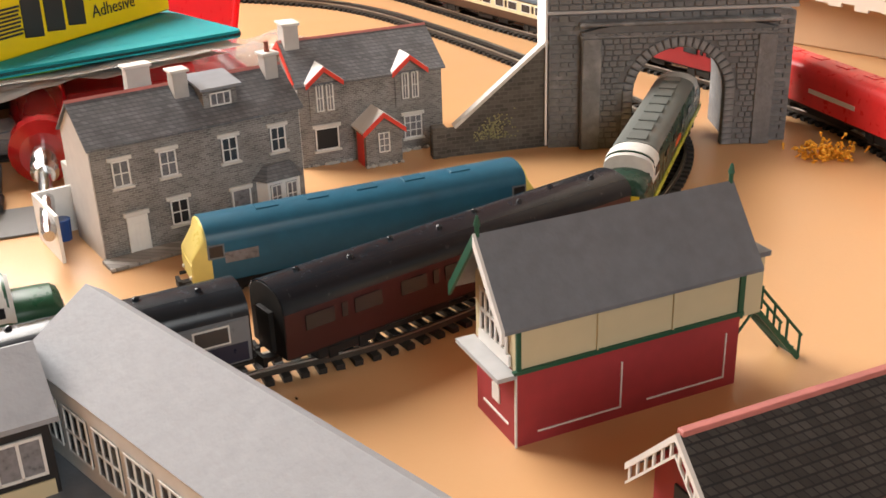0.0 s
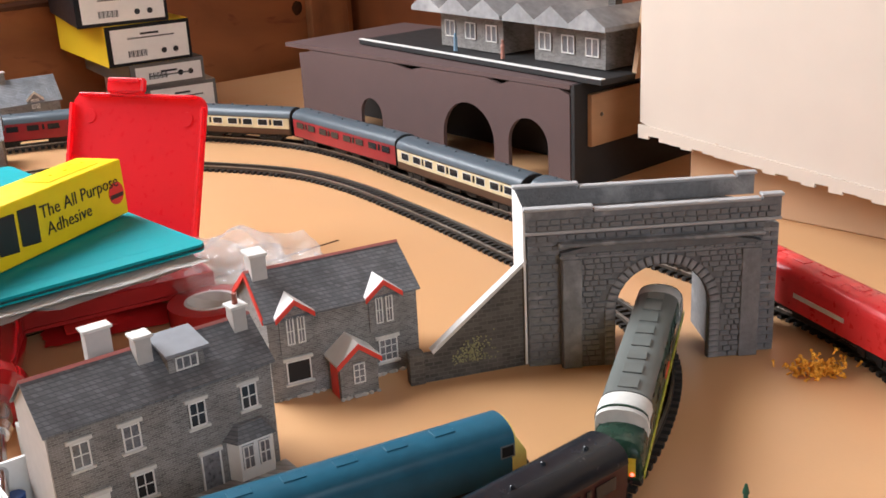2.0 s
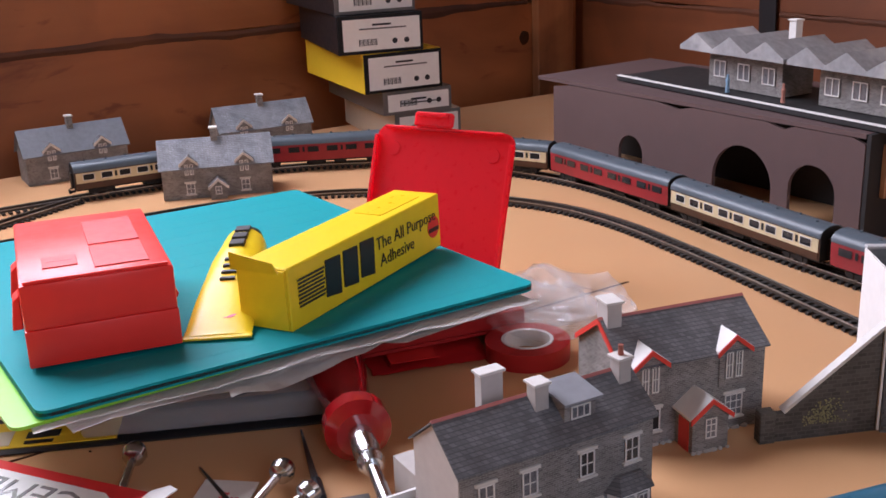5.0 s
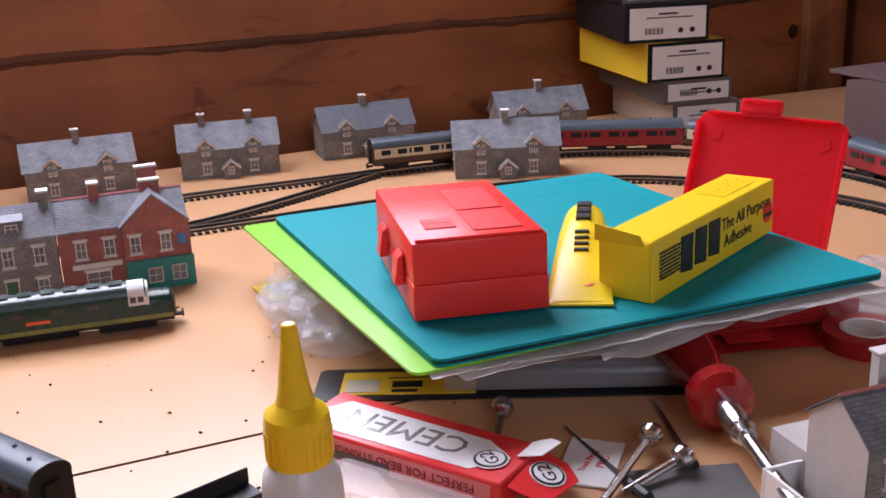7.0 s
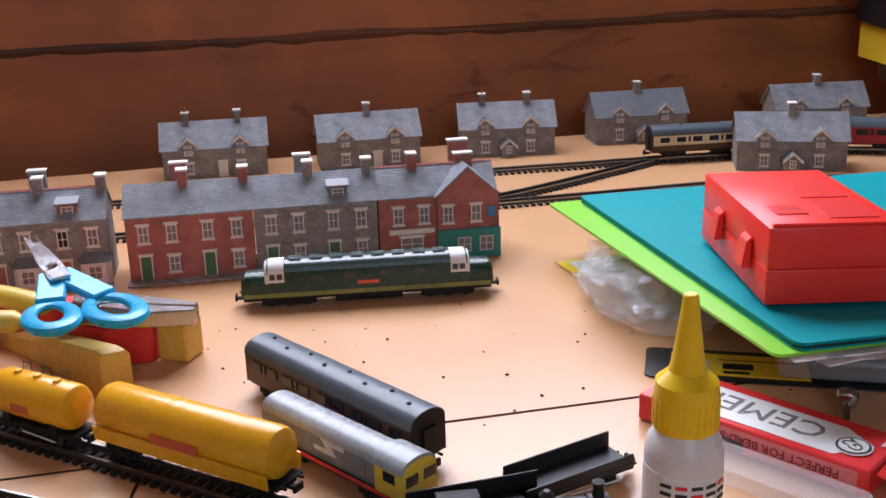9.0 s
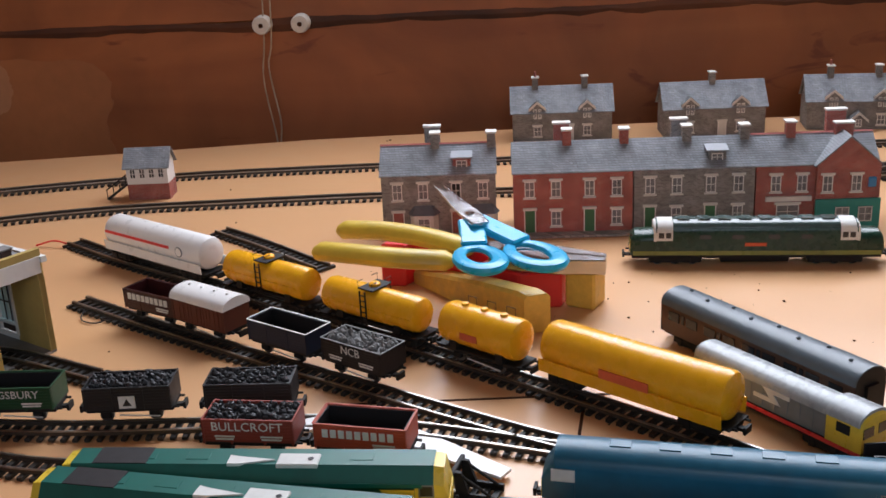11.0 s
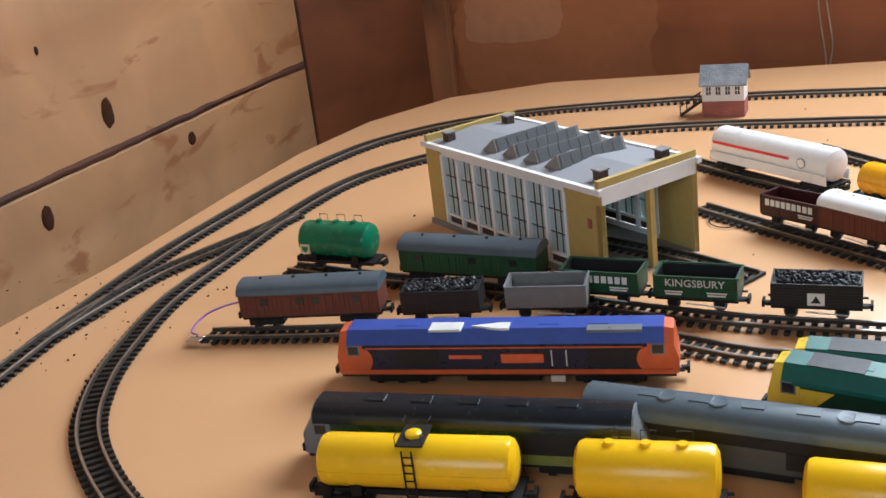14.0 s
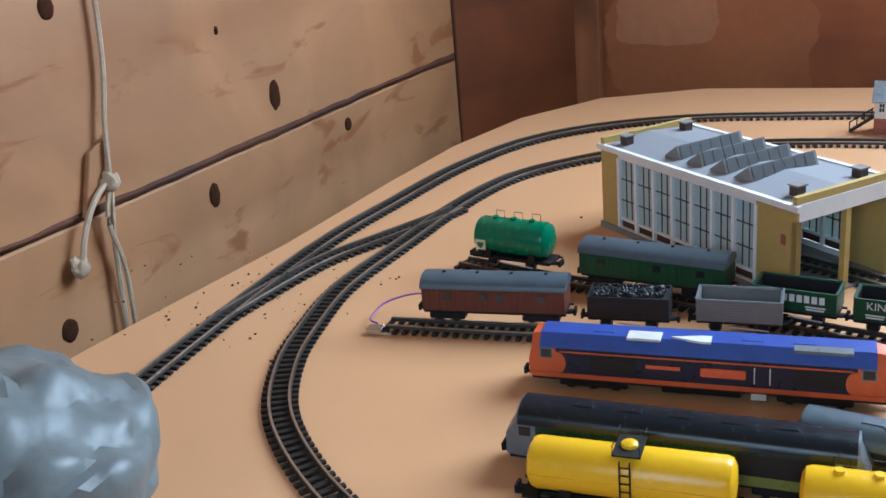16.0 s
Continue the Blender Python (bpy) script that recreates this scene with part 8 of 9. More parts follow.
def glue_bottle():
    t = thing("glue_bottle", pose(-0.3060, 0.2992, 0), "white glue bottle with tall yellow nozzle cap", "bottle")
    part("bottle", turned([(0.0, 0.0125), (0.001, 0.0138), (0.030, 0.0138), (0.0350, 0.0130), (0.0385, 0.0105), (0.0395, 0.0100)], 28), M_BOTTLE, t, smooth=True)
    part("label", turned([(0.0065, 0.0140), (0.0260, 0.0140)], 28), M_PAPER, t, "printed paper label")
    for i in range(5):
        for a in range(-50, 60, 22):
            part("label_print", box(-0.0020, 0.0020, -0.0144, -0.0140, 0.010 + i * 0.0030, 0.0112 + i * 0.0030), M_INK if (i + a) % 3 else M_CEMENTRED, t).matrix_basis = pose(0, 0, 0, 0, 0, a + 40)
    cap = part("cap", turned([(0.0398, 0.0112), (0.0530, 0.0113), (0.0570, 0.0108), (0.0590, 0.0085), (0.0610, 0.0064)], 32), M_GLUECAP, t, smooth=True)
    for i in range(28):
        part("cap_rib", box(0.0111, 0.0116, -0.0004, 0.0004, 0.041, 0.0515), M_GLUECAP, cap).matrix_basis = pose(0, 0, 0, 0, 0, i * 360 / 28)
    part("nozzle", turned([(0.0608, 0.0066), (0.066, 0.0054), (0.080, 0.0035), (0.0880, 0.0026), (0.0885, 0.0020)], 20), M_GLUECAP, cap, smooth=True)


glue_bottle()


def cement_carton():
    t = thing("glue_carton", pose(-0.3326, 0.4043, 0.0, 0, 0, -17.6), "red and white opened cement carton lying on the table", "carton")
    L, w, h = 0.1000, 0.0340, 0.0120
    part("carton", box(0, L, -w, 0.0, 0.0004, h, 0.0006), M_CEMENTRED, t)
    part("top_panel", prism([(0.010, -0.0060), (L - 0.020, -0.0070), (L - 0.006, -w * 0.45), (L - 0.016, -w + 0.004), (0.006, -w + 0.003), (0.003, -w * 0.55)], h, h + 0.0003, "Z"), M_PAPER, t, "white printed top panel")
    words("CEMENT", 0.0185, pose(0.040, -0.0165, h + 0.0004, 0, 0, 180), material("silver_print", (0.42, 0.42, 0.43), rough=0.25, metal=0.5), t)
    part("side_panel", box(0.010, L - 0.004, -w - 0.0003, -w, 0.0015, h - 0.0015), material("pink_print", (0.74, 0.20, 0.21), rough=0.35), t)
    words("PERFECT FOR BEAD STRINGING", 0.0052, pose(0.052, -w - 0.0005, h * 0.58, 90, 180, 0), material("maroon_print", (0.20, 0.008, 0.012), rough=0.5), t)
    part("slot_shape", rounded_slab(0.030, 0.0040, 0.0016, 0.0, 0.0003), M_BOXGREY, t).matrix_basis = pose(0.020, -w - 0.0003, 0.0020, 90, 0, 0)
    flap = part("end_flap", prism([(0.0, -0.002), (0.012, -0.002), (0.020, -0.008), (0.017, -w + 0.004), (0.002, -w + 0.002)], 0.0, 0.0005, "Z"), M_CEMENTRED, t)
    flap.matrix_basis = pose(L, 0, h - 0.0010, 0, 16, 0)
    part("inner_flap", prism([(0.0, -0.001), (0.006, 0.003), (0.012, 0.000), (0.010, -0.012), (0.0, -0.014)], 0.0, 0.0004, "Z"), M_PAPER, t).matrix_basis = pose(L - 0.004, 0.0, h + 0.0006, 0, -12, 0)
    for d in (part("size_badge", turned([(0, 0.0072), (0.0003, 0.0072)], 24), M_PAPER, t), part("size_badge", turned([(0, 0.0072), (0.0003, 0.0072)], 24), M_PAPER, t)):
        part("badge_ring", turned([(0.0003, 0.0066), (0.0005, 0.0066)], 24), M_INK, d)
        part("badge_face", turned([(0.0005, 0.0056), (0.0007, 0.0056)], 24), M_PAPER, d)
        words("G2", 0.0078, pose(0, 0, 0.0008, 0, 0, 150), M_INK, d)
        d.matrix_basis = pose(L - 0.012, -w * 0.60, h + 0.0005) if d.name == "size_badge" else pose(L, 0, h - 0.0010, 0, 16, 0) @ pose(0.0095, -w * 0.42, 0.0007)
    part("blister", rounded_slab(0.075, 0.020, 0.004, 0.0, 0.006), M_BAG, t).matrix_basis = pose(0.030, -w - 0.024, 0.0005)


cement_carton()


def blister_pack():
    t = thing("blister_pack", pose(-0.3520, 0.4130, 0.0, 0, 0, 14), "long black and yellow blister pack on the table", "packaging")
    part("card", rounded_slab(0.175, 0.034, 0.004, 0.0003, 0.0010), M_INK, t)
    part("yellow_panel", box(0.012, 0.075, 0.005, 0.029, 0.0010, 0.0014), M_BOXYEL, t)
    part("picture_patch", box(0.014, 0.030, 0.007, 0.020, 0.0014, 0.0017), M_BOXCREAM, t)
    bars(t, 0.034, 0.070, 0.0014, 0.0004, 0.022, M_INK, 1)
    part("print_bar", box(0.036, 0.050, 0.012, 0.018, 0.0014, 0.0017), M_INK, t)
    part("print_bar", box(0.036, 0.048, 0.007, 0.0095, 0.0014, 0.0017), M_INK, t)
    part("dome", box(0.060, 0.170, 0.004, 0.030, 0.0016, 0.0130, 0.003, seg=2), M_BAG, t, "clear plastic dome")


blister_pack()


def screwdriver():
    a = Vector((-0.2010, 0.5000, 0.0160))
    b = Vector((-0.1720, 0.4215, 0.0150))
    d = (b - a).normalized()
    q = d.to_track_quat("X", "Z").to_matrix().to_4x4()
    t = thing("screwdriver", Matrix.Translation(a) @ q, "screwdriver with translucent red handle and steel shaft", "screwdriver")
    part("handle", turned([(-0.012, 0.006), (-0.010, 0.0110), (0.0, 0.0135), (0.030, 0.0140), (0.055, 0.0105), (0.068, 0.0085), (0.074, 0.0095)], 12, axis="X"), M_REDCLEAR, t, smooth=True)
    part("collar", turned([(0.0742, 0.0110), (0.078, 0.0138), (0.086, 0.0138), (0.090, 0.0095)], 20, axis="X"), M_REDCLEAR, t, smooth=True)
    part("ferrule", turned([(0.090, 0.0050), (0.104, 0.0055), (0.107, 0.0042), (0.109, 0.0042), (0.112, 0.0055), (0.116, 0.0040)], 16, axis="X"), M_STEEL, t, smooth=True)
    part("shaft", turned([(0.116, 0.0027), (0.175, 0.0027), (0.180, 0.0020)], 12, axis="X"), M_STEEL, t, smooth=True)


screwdriver()


def steel_pin(p, q, label):
    p, q = Vector(p), Vector(q)
    t = thing("steel_pin", Matrix.Translation(p), label, "pin")
    part("shank", rod((0, 0, 0), q - p, 0.0017, seg=10), M_STEEL, t, smooth=True)
    k = (p - q).normalized()
    rot = k.to_track_quat("Z", "Y").to_matrix().to_4x4()
    h = part("head", turned([(-0.001, 0.0022), (0.0005, 0.0044), (0.0035, 0.0052), (0.0065, 0.0040), (0.0075, 0.0016)], 16), M_STEEL, t, smooth=True)
    h.matrix_basis = rot


steel_pin((-0.1990, 0.3960, 0.0075), (-0.2130, 0.3480, 0.0020), "bright steel ball-ended pin lying on the table")
steel_pin((-0.2625, 0.4095, 0.0060), (-0.2610, 0.3930, 0.0020), "small steel ball-headed pin standing on the table")
steel_pin((-0.1870, 0.3830, 0.0060), (-0.2050, 0.3620, 0.0020), "dull steel pin beside the pin packet")


def pin_packet():
    t = thing("pin_packet", pose(-0.2320, 0.3640, 0, 0, 0, 4), "small white card packet with red print", "packet")
    part("card", prism([(0.0, 0.003), (0.022, 0.0), (0.026, 0.036), (0.004, 0.039)], 0.0004, 0.0012, "Z"), M_PAPER, t)
    words("Track Fixing", 0.0036, pose(0.012, 0.020, 0.0013, 0, 0, 75), M_CEMENTRED, t)
    words("PINS", 0.0050, pose(0.018, 0.020, 0.0013, 0, 0, 75), M_CEMENTRED, t)


pin_packet()
for x, y, a, l, lab in ((-0.186, 0.402, 110, 0.045, "dark steel craft knife blade on the table"), (-0.205, 0.372, 128, 0.050, "black needle file lying among the pins")):
    t = thing("hand_file", pose(x, y, 0, 0, 0, a), lab, "file")
    part("blade", prism([(0.0, -0.0015), (l, -0.0004), (l, 0.0004), (0.0, 0.0015)], 0.0003, 0.0018, "Z"), M_STEEL, t)
    part("handle", rod((-0.016, 0, 0.0026), (0.0, 0, 0.0016), 0.0024, seg=8), M_INK, t)
t = thing("metal_plate", pose(-0.196, 0.352, 0, 0, 0, 20), "dark grey metal plate under the pins", "plate")
part("plate", box(0, 0.045, 0, 0.030, 0.0002, 0.0010, 0.0002), M_BOXGREY, t)

# red packets, a tape roll and clear bags round the mat
t = thing("red_packet", pose(-0.178, 0.497, 0, 0, 0, 22), "red and white printed packet on the table", "packet")
part("sheet", wavy_sheet(0.060, 0.050, 0.0022, 0.0012, 9.0), M_CEMENTRED, t)
part("panel", box(0.010, 0.034, 0.006, 0.030, 0.0042, 0.0046), M_CASEPALE, t)
t = thing("red_tray", pose(-0.205, 0.500, 0, 0, 0, 28), "red plastic tray under the papers", "tray")
part("base", box(0, 0.11, 0, 0.065, 0.0052, 0.0070), M_DULLRED, t)
for a, b, c, d in ((0, 0.11, 0.0, 0.0018), (0, 0.11, 0.0632, 0.065), (0, 0.0018, 0.0019, 0.0631), (0.1082, 0.11, 0.0019, 0.0631)):
    part("rim", box(a, b, c, d, 0.0071, 0.0150, 0.0004), M_DULLRED, t)
for x in (0.005, 0.10):
    part("foot", box(x, x + 0.005, 0.03, 0.035, 0.0, 0.0051), M_DULLRED, t)
t = thing("tape_roll", pose(-0.1060, 0.5270, 0), "roll of red tape lying flat", "tape roll")
ring = bmesh.new()
prof = [(0.0000, 0.013), (0.0000, 0.021), (0.0090, 0.021), (0.0090, 0.013)]
loft([[Vector((r * math.cos(a), r * math.sin(a), z)) for z, r in prof] for a in [2 * math.pi * i / 32 for i in range(33)]], ring, caps=False)
part("tape", ring, M_DULLRED, t, smooth=True)
ring = bmesh.new()
prof = [(-0.0 + 0.0003, 0.0112), (0.0003, 0.0129), (0.0093, 0.0129), (0.0093, 0.0112)]
loft([[Vector((r * math.cos(a), r * math.sin(a), z)) for z, r in prof] for a in [2 * math.pi * i / 32 for i in range(33)]], ring, caps=False)
part("core", ring, M_PAPER, t, "white printed core", smooth=True)
for x, y, rx, ry, rz, sd, lab in ((-0.375, 0.490, 0.052, 0.030, 0.030, 2.0, "crumpled clear plastic bag beside the mat"), (-0.098, 0.565, 0.035, 0.040, 0.024, 5.0, "crumpled clear plastic wrapper beside the cottage")):
    t = thing("plastic_bag", pose(x, y, 0.0, 0, 0, 128 if sd < 3 else 60), lab, "plastic bag")
    part("film", crumple(rx, ry, rz, sd), M_BAG, t)
    part("fold", crumple(rx * 0.6, ry * 0.7, rz * 0.7, sd + 3.3), M_BAG, t).location = (rx * 0.25, ry * 0.2, 0.0)
t = thing("header_card", pose(-0.4239, 0.5268, 0.001, 0, 0, 46), "yellow and white bag header card", "card")
part("card", box(0, 0.050, 0, 0.030, 0.0, 0.0008), M_BOXYEL, t)
part("white_panel", box(0.006, 0.050, 0.003, 0.026, 0.0008, 0.0011), M_PAPER, t)


# stock boxes piled in the corner
def stock_box(m, w, d, h, front, side, label, bands=6):
    t = thing("stock_box", m, label, "model box", group="pile of stock boxes")
    part("sleeve", box(0, w, 0.0008, d, 0, h, 0.0006), side, t)
    part("end_panel", box(0.0003, w - 0.0003, 0.0, 0.0007, 0.0003, h - 0.0003), front, t)
    lab = part("label", box(0.0045, w - 0.0030, -0.0004, 0.0, 0.0030, h - 0.0034), M_PAPER, t, "white printed end label")
    part("code_bar", box(w * 0.40, w * 0.62, -0.0007, -0.0004, h - 0.0095, h - 0.0078), M_INK, lab)
    part("text_bar", box(w * 0.25, w * 0.80, -0.0007, -0.0004, h - 0.0125, h - 0.0113), M_BOXGREY, lab)
    for i in range(14):
        x = w * 0.24 + i * 0.0012
        part("barcode_bar", box(x, x + 0.0004 + 0.0004 * (i % 3 == 0), -0.0007, -0.0004, 0.0070, 0.0125), M_INK, lab)
    for x in (w * 0.62, w * 0.76):
        part("mark", turned([(0, 0.0024), (0.0003, 0.0024)], 14), M_INK, lab).matrix_basis = pose(x + 0.003, -0.0004, 0.0098, 90, 0, 0)


K = pose(-0.2500, 0.9640, 0, 0, 0, 28)
stock_box(K @ pose(0.020, 0.002, 0), 0.064, 0.150, 0.0330, M_BOXGREY, M_BOXCREAM, "cream stock box with barcode end label")
stock_box(K @ pose(0.008, -0.004, 0.0332, 0, 0, 2), 0.066, 0.150, 0.0215, M_BOXGREY, M_BOXGREY, "dark grey stock box in the pile")
stock_box(K @ pose(-0.010, -0.010, 0.0549, 0, 0, 3), 0.074, 0.155, 0.0345, M_BOXBLACK, M_BOXYEL, "yellow-sided stock box with white end label")
stock_box(K @ pose(-0.030, -0.006, 0.0896, 0, 0, -3), 0.076, 0.150, 0.0330, M_BOXBLACK, M_BOXBLACK, "black stock box with white end label", 0)
stock_box(K @ pose(-0.030, 0.000, 0.1228, 0, 0, 1), 0.074, 0.150, 0.0300, M_BOXGREY, M_BOXBLACK, "black stock box on top of the pile")


# cardboard box and loose sheet
def cardboard_box():
    t = thing("cardboard_box", pose(0.1650, 0.6680, 0, 0, 0, -47), "large brown cardboard box with a torn hanging flap", "cardboard box")
    part("body", box(0, 0.52, 0.0, 0.30, 0.0, 0.42, 0.001), M_CARDBOARD, t)
    n = 60
    outline = [(0.0, 0.44)] + [(0.0, 0.058)] + [(0.50 * i / n, 0.056 - 0.030 * i / n + random.uniform(-0.0012, 0.0012)) for i in range(1, n + 1)] + [(0.50, 0.44)]
    f = part("flap", prism(outline, -0.0035, 0.0, "Y"), M_CARDPALE, t, "pale flap with ragged lower edge")
    f.matrix_basis = pose(-0.030, -0.006, -0.010, 0, 0, -7)
    tp = bmesh.new()
    for i in range(n):
        x = 0.50 * i / n
        box(x, x + 0.50 / n, -0.0052, -0.0036, 0.050 - 0.030 * i / n + random.uniform(-0.002, 0.001), 0.0565 - 0.030 * i / n, bm=tp)
    tagged(part("torn_edge", tp, M_CARDPALE, f), kind="stuff")


cardboard_box()
t = thing("cardboard_sheet", pose(0.1390, 0.7060, 0.0702, 0, 0, 38), "corrugated cardboard sheet standing on the deck", "cardboard")
part("sheet", prism([(0.0, 0.0), (0.10, 0.0), (0.12, 0.16), (0.030, 0.16)], 0.0, 0.0035, "Y"), M_CARDBOARD, t)
t = thing("drain_pipe", pose(-0.87 + U.x * 1.02 - 0.02 + 0.615 * 0.60, 0.70 + U.y * 1.02 - 0.02 - 0.79 * 0.60, 0.07), "white plastic pipe standing at the wall", "pipe")
part("pipe", rod((0, 0, -0.06), (0, 0, 0.7), 0.013, seg=20), M_TANKWHITE, t, smooth=True)
part("socket", rod((0, 0, 0.20), (0, 0, 0.24), 0.0155, seg=20), M_TANKWHITE, t, smooth=True)
t = thing("black_strap", RIGHT @ pose(0.28, -0.004, 0.0), "black strap hanging on the wall", "strap")
part("strap", prism([(0.0, 0.075), (0.020, 0.073), (0.014, 0.40), (-0.008, 0.40)], 0.0, 0.002, "Y"), M_INK, t)


# orange foam by the portal
t = thing("foam_foliage", pose(0.1560, 0.4270, 0), "loose tuft of orange foam foliage on the table", "foliage")
random.seed(21)
fm = bmesh.new()
for i in range(150):
    x, y = random.gauss(0, 0.0065), random.gauss(0, 0.0028)
    z = abs(random.gauss(0.0025, 0.0022))
    a = Vector((x, y, z))
    b = a + Vector((random.uniform(-1, 1), random.uniform(-1, 1), random.uniform(-0.4, 1))).normalized() * random.uniform(0.0015, 0.0035)
    rod(a, b, 0.00042, fm, seg=4)
    bmesh.ops.create_icosphere(fm, subdivisions=1, radius=random.uniform(0.0005, 0.0010), matrix=Matrix.Translation(b))
tagged(part("foam", fm, M_FOAM, t), kind="stuff")


# clamp, pliers and scissors heaped on the table
def clamp():
    t = thing("spring_clamp", pose(0, 0, 0), "red and yellow plastic clamp with worn jaws", "clamp")
    rings = []
    for k, z in ((0.0, 0.0085), (0.25, 0.0125), (0.6, 0.0180), (0.93, 0.0215), (1.0, 0.0208)):
        a = Vector((-0.668, 0.3220, 0)).lerp(Vector((-0.5742, 0.2968, 0)), k)
        b = a + Vector((0.0078, 0.0116, 0)) * (0.8 + 0.2 * k)
        e = (b - a) * 0.12
        rings.append([a + Vector((0, 0, 0.0004)), b + Vector((0, 0, 0.0004)), b + Vector((0, 0, z - 0.0020)), b - e + Vector((0, 0, z)), a + e + Vector((0, 0, z)), a + Vector((0, 0, z - 0.0020))])
    part("jaw", loft(rings), M_CLAMPYEL, t, "worn yellow jaw block")
    part("jaw_pad", prism([(-0.5780, 0.3396), (-0.5614, 0.3421), (-0.5640, 0.3580), (-0.5810, 0.3560)], 0.0, 0.0205, "Z", bevel=0.0012), M_CLAMPYEL, t, "worn yellow jaw pad")
    part("body", prism([(-0.6816, 0.3093), (-0.6690, 0.3155), (-0.6690, 0.3240), (-0.6300, 0.3260), (-0.6250, 0.3450), (-0.6860, 0.3400)], 0.0, 0.0250, "Z", bevel=0.0012), M_CEMENTRED, t, "red clamp body")
    part("arm", prism([(-0.6240, 0.3270), (-0.5960, 0.3230), (-0.5785, 0.3370), (-0.5815, 0.3480), (-0.6240, 0.3440)], 0.0, 0.0200, "Z", bevel=0.0010), M_CEMENTRED, t, "red clamp arm")


clamp()


def pliers():
    t = thing("pliers", pose(0, 0, 0), "old pliers with dirty yellow dipped grips", "pliers")
    for pts in (((-0.690, 0.2690, 0.0320), (-0.665, 0.2705, 0.0345), (-0.640, 0.2780, 0.0345), (-0.615, 0.2930, 0.0330)), ((-0.699, 0.2965, 0.0345), (-0.672, 0.3030, 0.0365), (-0.645, 0.3080, 0.0360), (-0.617, 0.3110, 0.0335))):
        fine = smooth_line(pts, 0.004)
        n = len(fine)
        rings = []
        for i, p in enumerate(fine):
            d = (fine[min(i + 1, n - 1)] - fine[max(i - 1, 0)]).normalized()
            s = Vector((-d.y, d.x, 0))
            k = 0.55 if i in (0, n - 1) else 1.0 if 0 < i < n - 1 else 0.9
            rings.append([p + s * 0.0068 * k * math.cos(a) + Vector((0, 0, 0.0052 * k * math.sin(a))) for a in [2 * math.pi * j / 12 for j in range(12)]])
        part("grip", loft(rings), M_PLIERYEL, t, "dirty yellow grip", smooth=True)
    part("jaw", prism([(-0.6120, 0.3190), (-0.5780, 0.3290), (-0.5550, 0.3425), (-0.5573, 0.3468), (-0.6000, 0.3345)], 0.0212, 0.0295, "Z", bevel=0.0006), M_STEEL, t, "worn steel jaw")
    part("jaw", prism([(-0.6010, 0.3353), (-0.5578, 0.3476), (-0.5600, 0.3520), (-0.5900, 0.3495), (-0.6120, 0.3470), (-0.6250, 0.3350), (-0.6130, 0.3200)], 0.0212, 0.0295, "Z", bevel=0.0006), M_STEEL, t, "worn steel jaw")
    part("rivet", turned([(0.0295, 0.0042), (0.0310, 0.0036)], 16), M_STEEL, t, smooth=True).location = (-0.6080, 0.3310, 0)


pliers()


def scissors():
    t = thing("scissors", pose(0, 0, 0), "scissors with sky blue plastic handles lying on the pliers", "scissors")
    pivot = Vector((-0.6345, 0.3330, 0.0420))

    def loop(centre, ax, rx, ry, z, r=0.0042):
        bm = bmesh.new()
        n = 28
        rings = []
        ca, sa = math.cos(ax), math.sin(ax)
        for i in range(n + 1):
            a = 2 * math.pi * i / n
            p = Vector((rx * math.cos(a), ry * math.sin(a), 0))
            d = Vector((math.cos(a) / rx, math.sin(a) / ry, 0)).normalized()
            w = r * (1.0 + 0.25 * math.cos(a))
            ring = [p + d * w * math.cos(b) + Vector((0, 0, w * 0.62 * math.sin(b))) for b in [2 * math.pi * j / 10 for j in range(10)]]
            rings.append([Vector((centre[0] + q.x * ca - q.y * sa, centre[1] + q.x * sa + q.y * ca, z + q.z)) for q in ring])
        return loft(rings, bm, caps=False)
    part("handle", loop((-0.6025, 0.2985), radians(-38), 0.0165, 0.0098, 0.0350), M_CYAN, t, "sky blue finger loop", smooth=True)
    part("handle", loop((-0.5830, 0.3190), radians(-28), 0.0190, 0.0105, 0.0345), M_CYAN, t, "sky blue finger loop", smooth=True)
    for c in ((-0.6170, 0.3130, 0.0370), (-0.6010, 0.3290, 0.0365)):
        p = Vector(c)
        d = pivot - p
        m = Matrix.Translation((p + pivot) / 2) @ d.to_track_quat("X", "Z").to_matrix().to_4x4()
        part("shank", box(-d.length / 2 - 0.004, d.length / 2 - 0.004, -0.0070, 0.0070, -0.0022, 0.0022, 0.0010), M_CYAN, t).matrix_basis = m
    tip = Vector((-0.6775, 0.3590, 0.0450))
    d = tip - pivot
    m = Matrix.Translation(pivot) @ d.to_track_quat("X", "Z").to_matrix().to_4x4()
    for s, a in ((1, 1.5), (-1, -3.0)):
        part("blade", prism([(-0.016, -0.0045), (0.004, -0.0055), (d.length, 0.0008 * s), (d.length, 0.0014 * s), (0.004, 0.0055), (-0.016, 0.0045)], 0.0006 * (s > 0), 0.0006 * (s > 0) + 0.0010, "Z"), M_STEEL, t, "bright steel blade").matrix_basis = m @ pose(0, 0, 0.0012, 0, 0, a)
    part("rivet", turned([(0.0028, 0.0030), (0.0040, 0.0024)], 16), M_STEEL, t, smooth=True).matrix_basis = Matrix.Translation(pivot)


scissors()

# white plastic offcut behind the red wagons
t = thing("plastic_offcut", pose(-0.600, 0.166, 0, 0, 0, 18), "bent white plastic offcut among the sidings", "offcut")
part("sheet", prism([(0.0, 0.0), (0.020, 0.018), (0.060, 0.004), (0.098, -0.012), (0.096, -0.019), (0.055, -0.008), (0.022, 0.004), (0.006, -0.008)], 0.0021, 0.0033, "Z"), M_TANKWHITE, t)

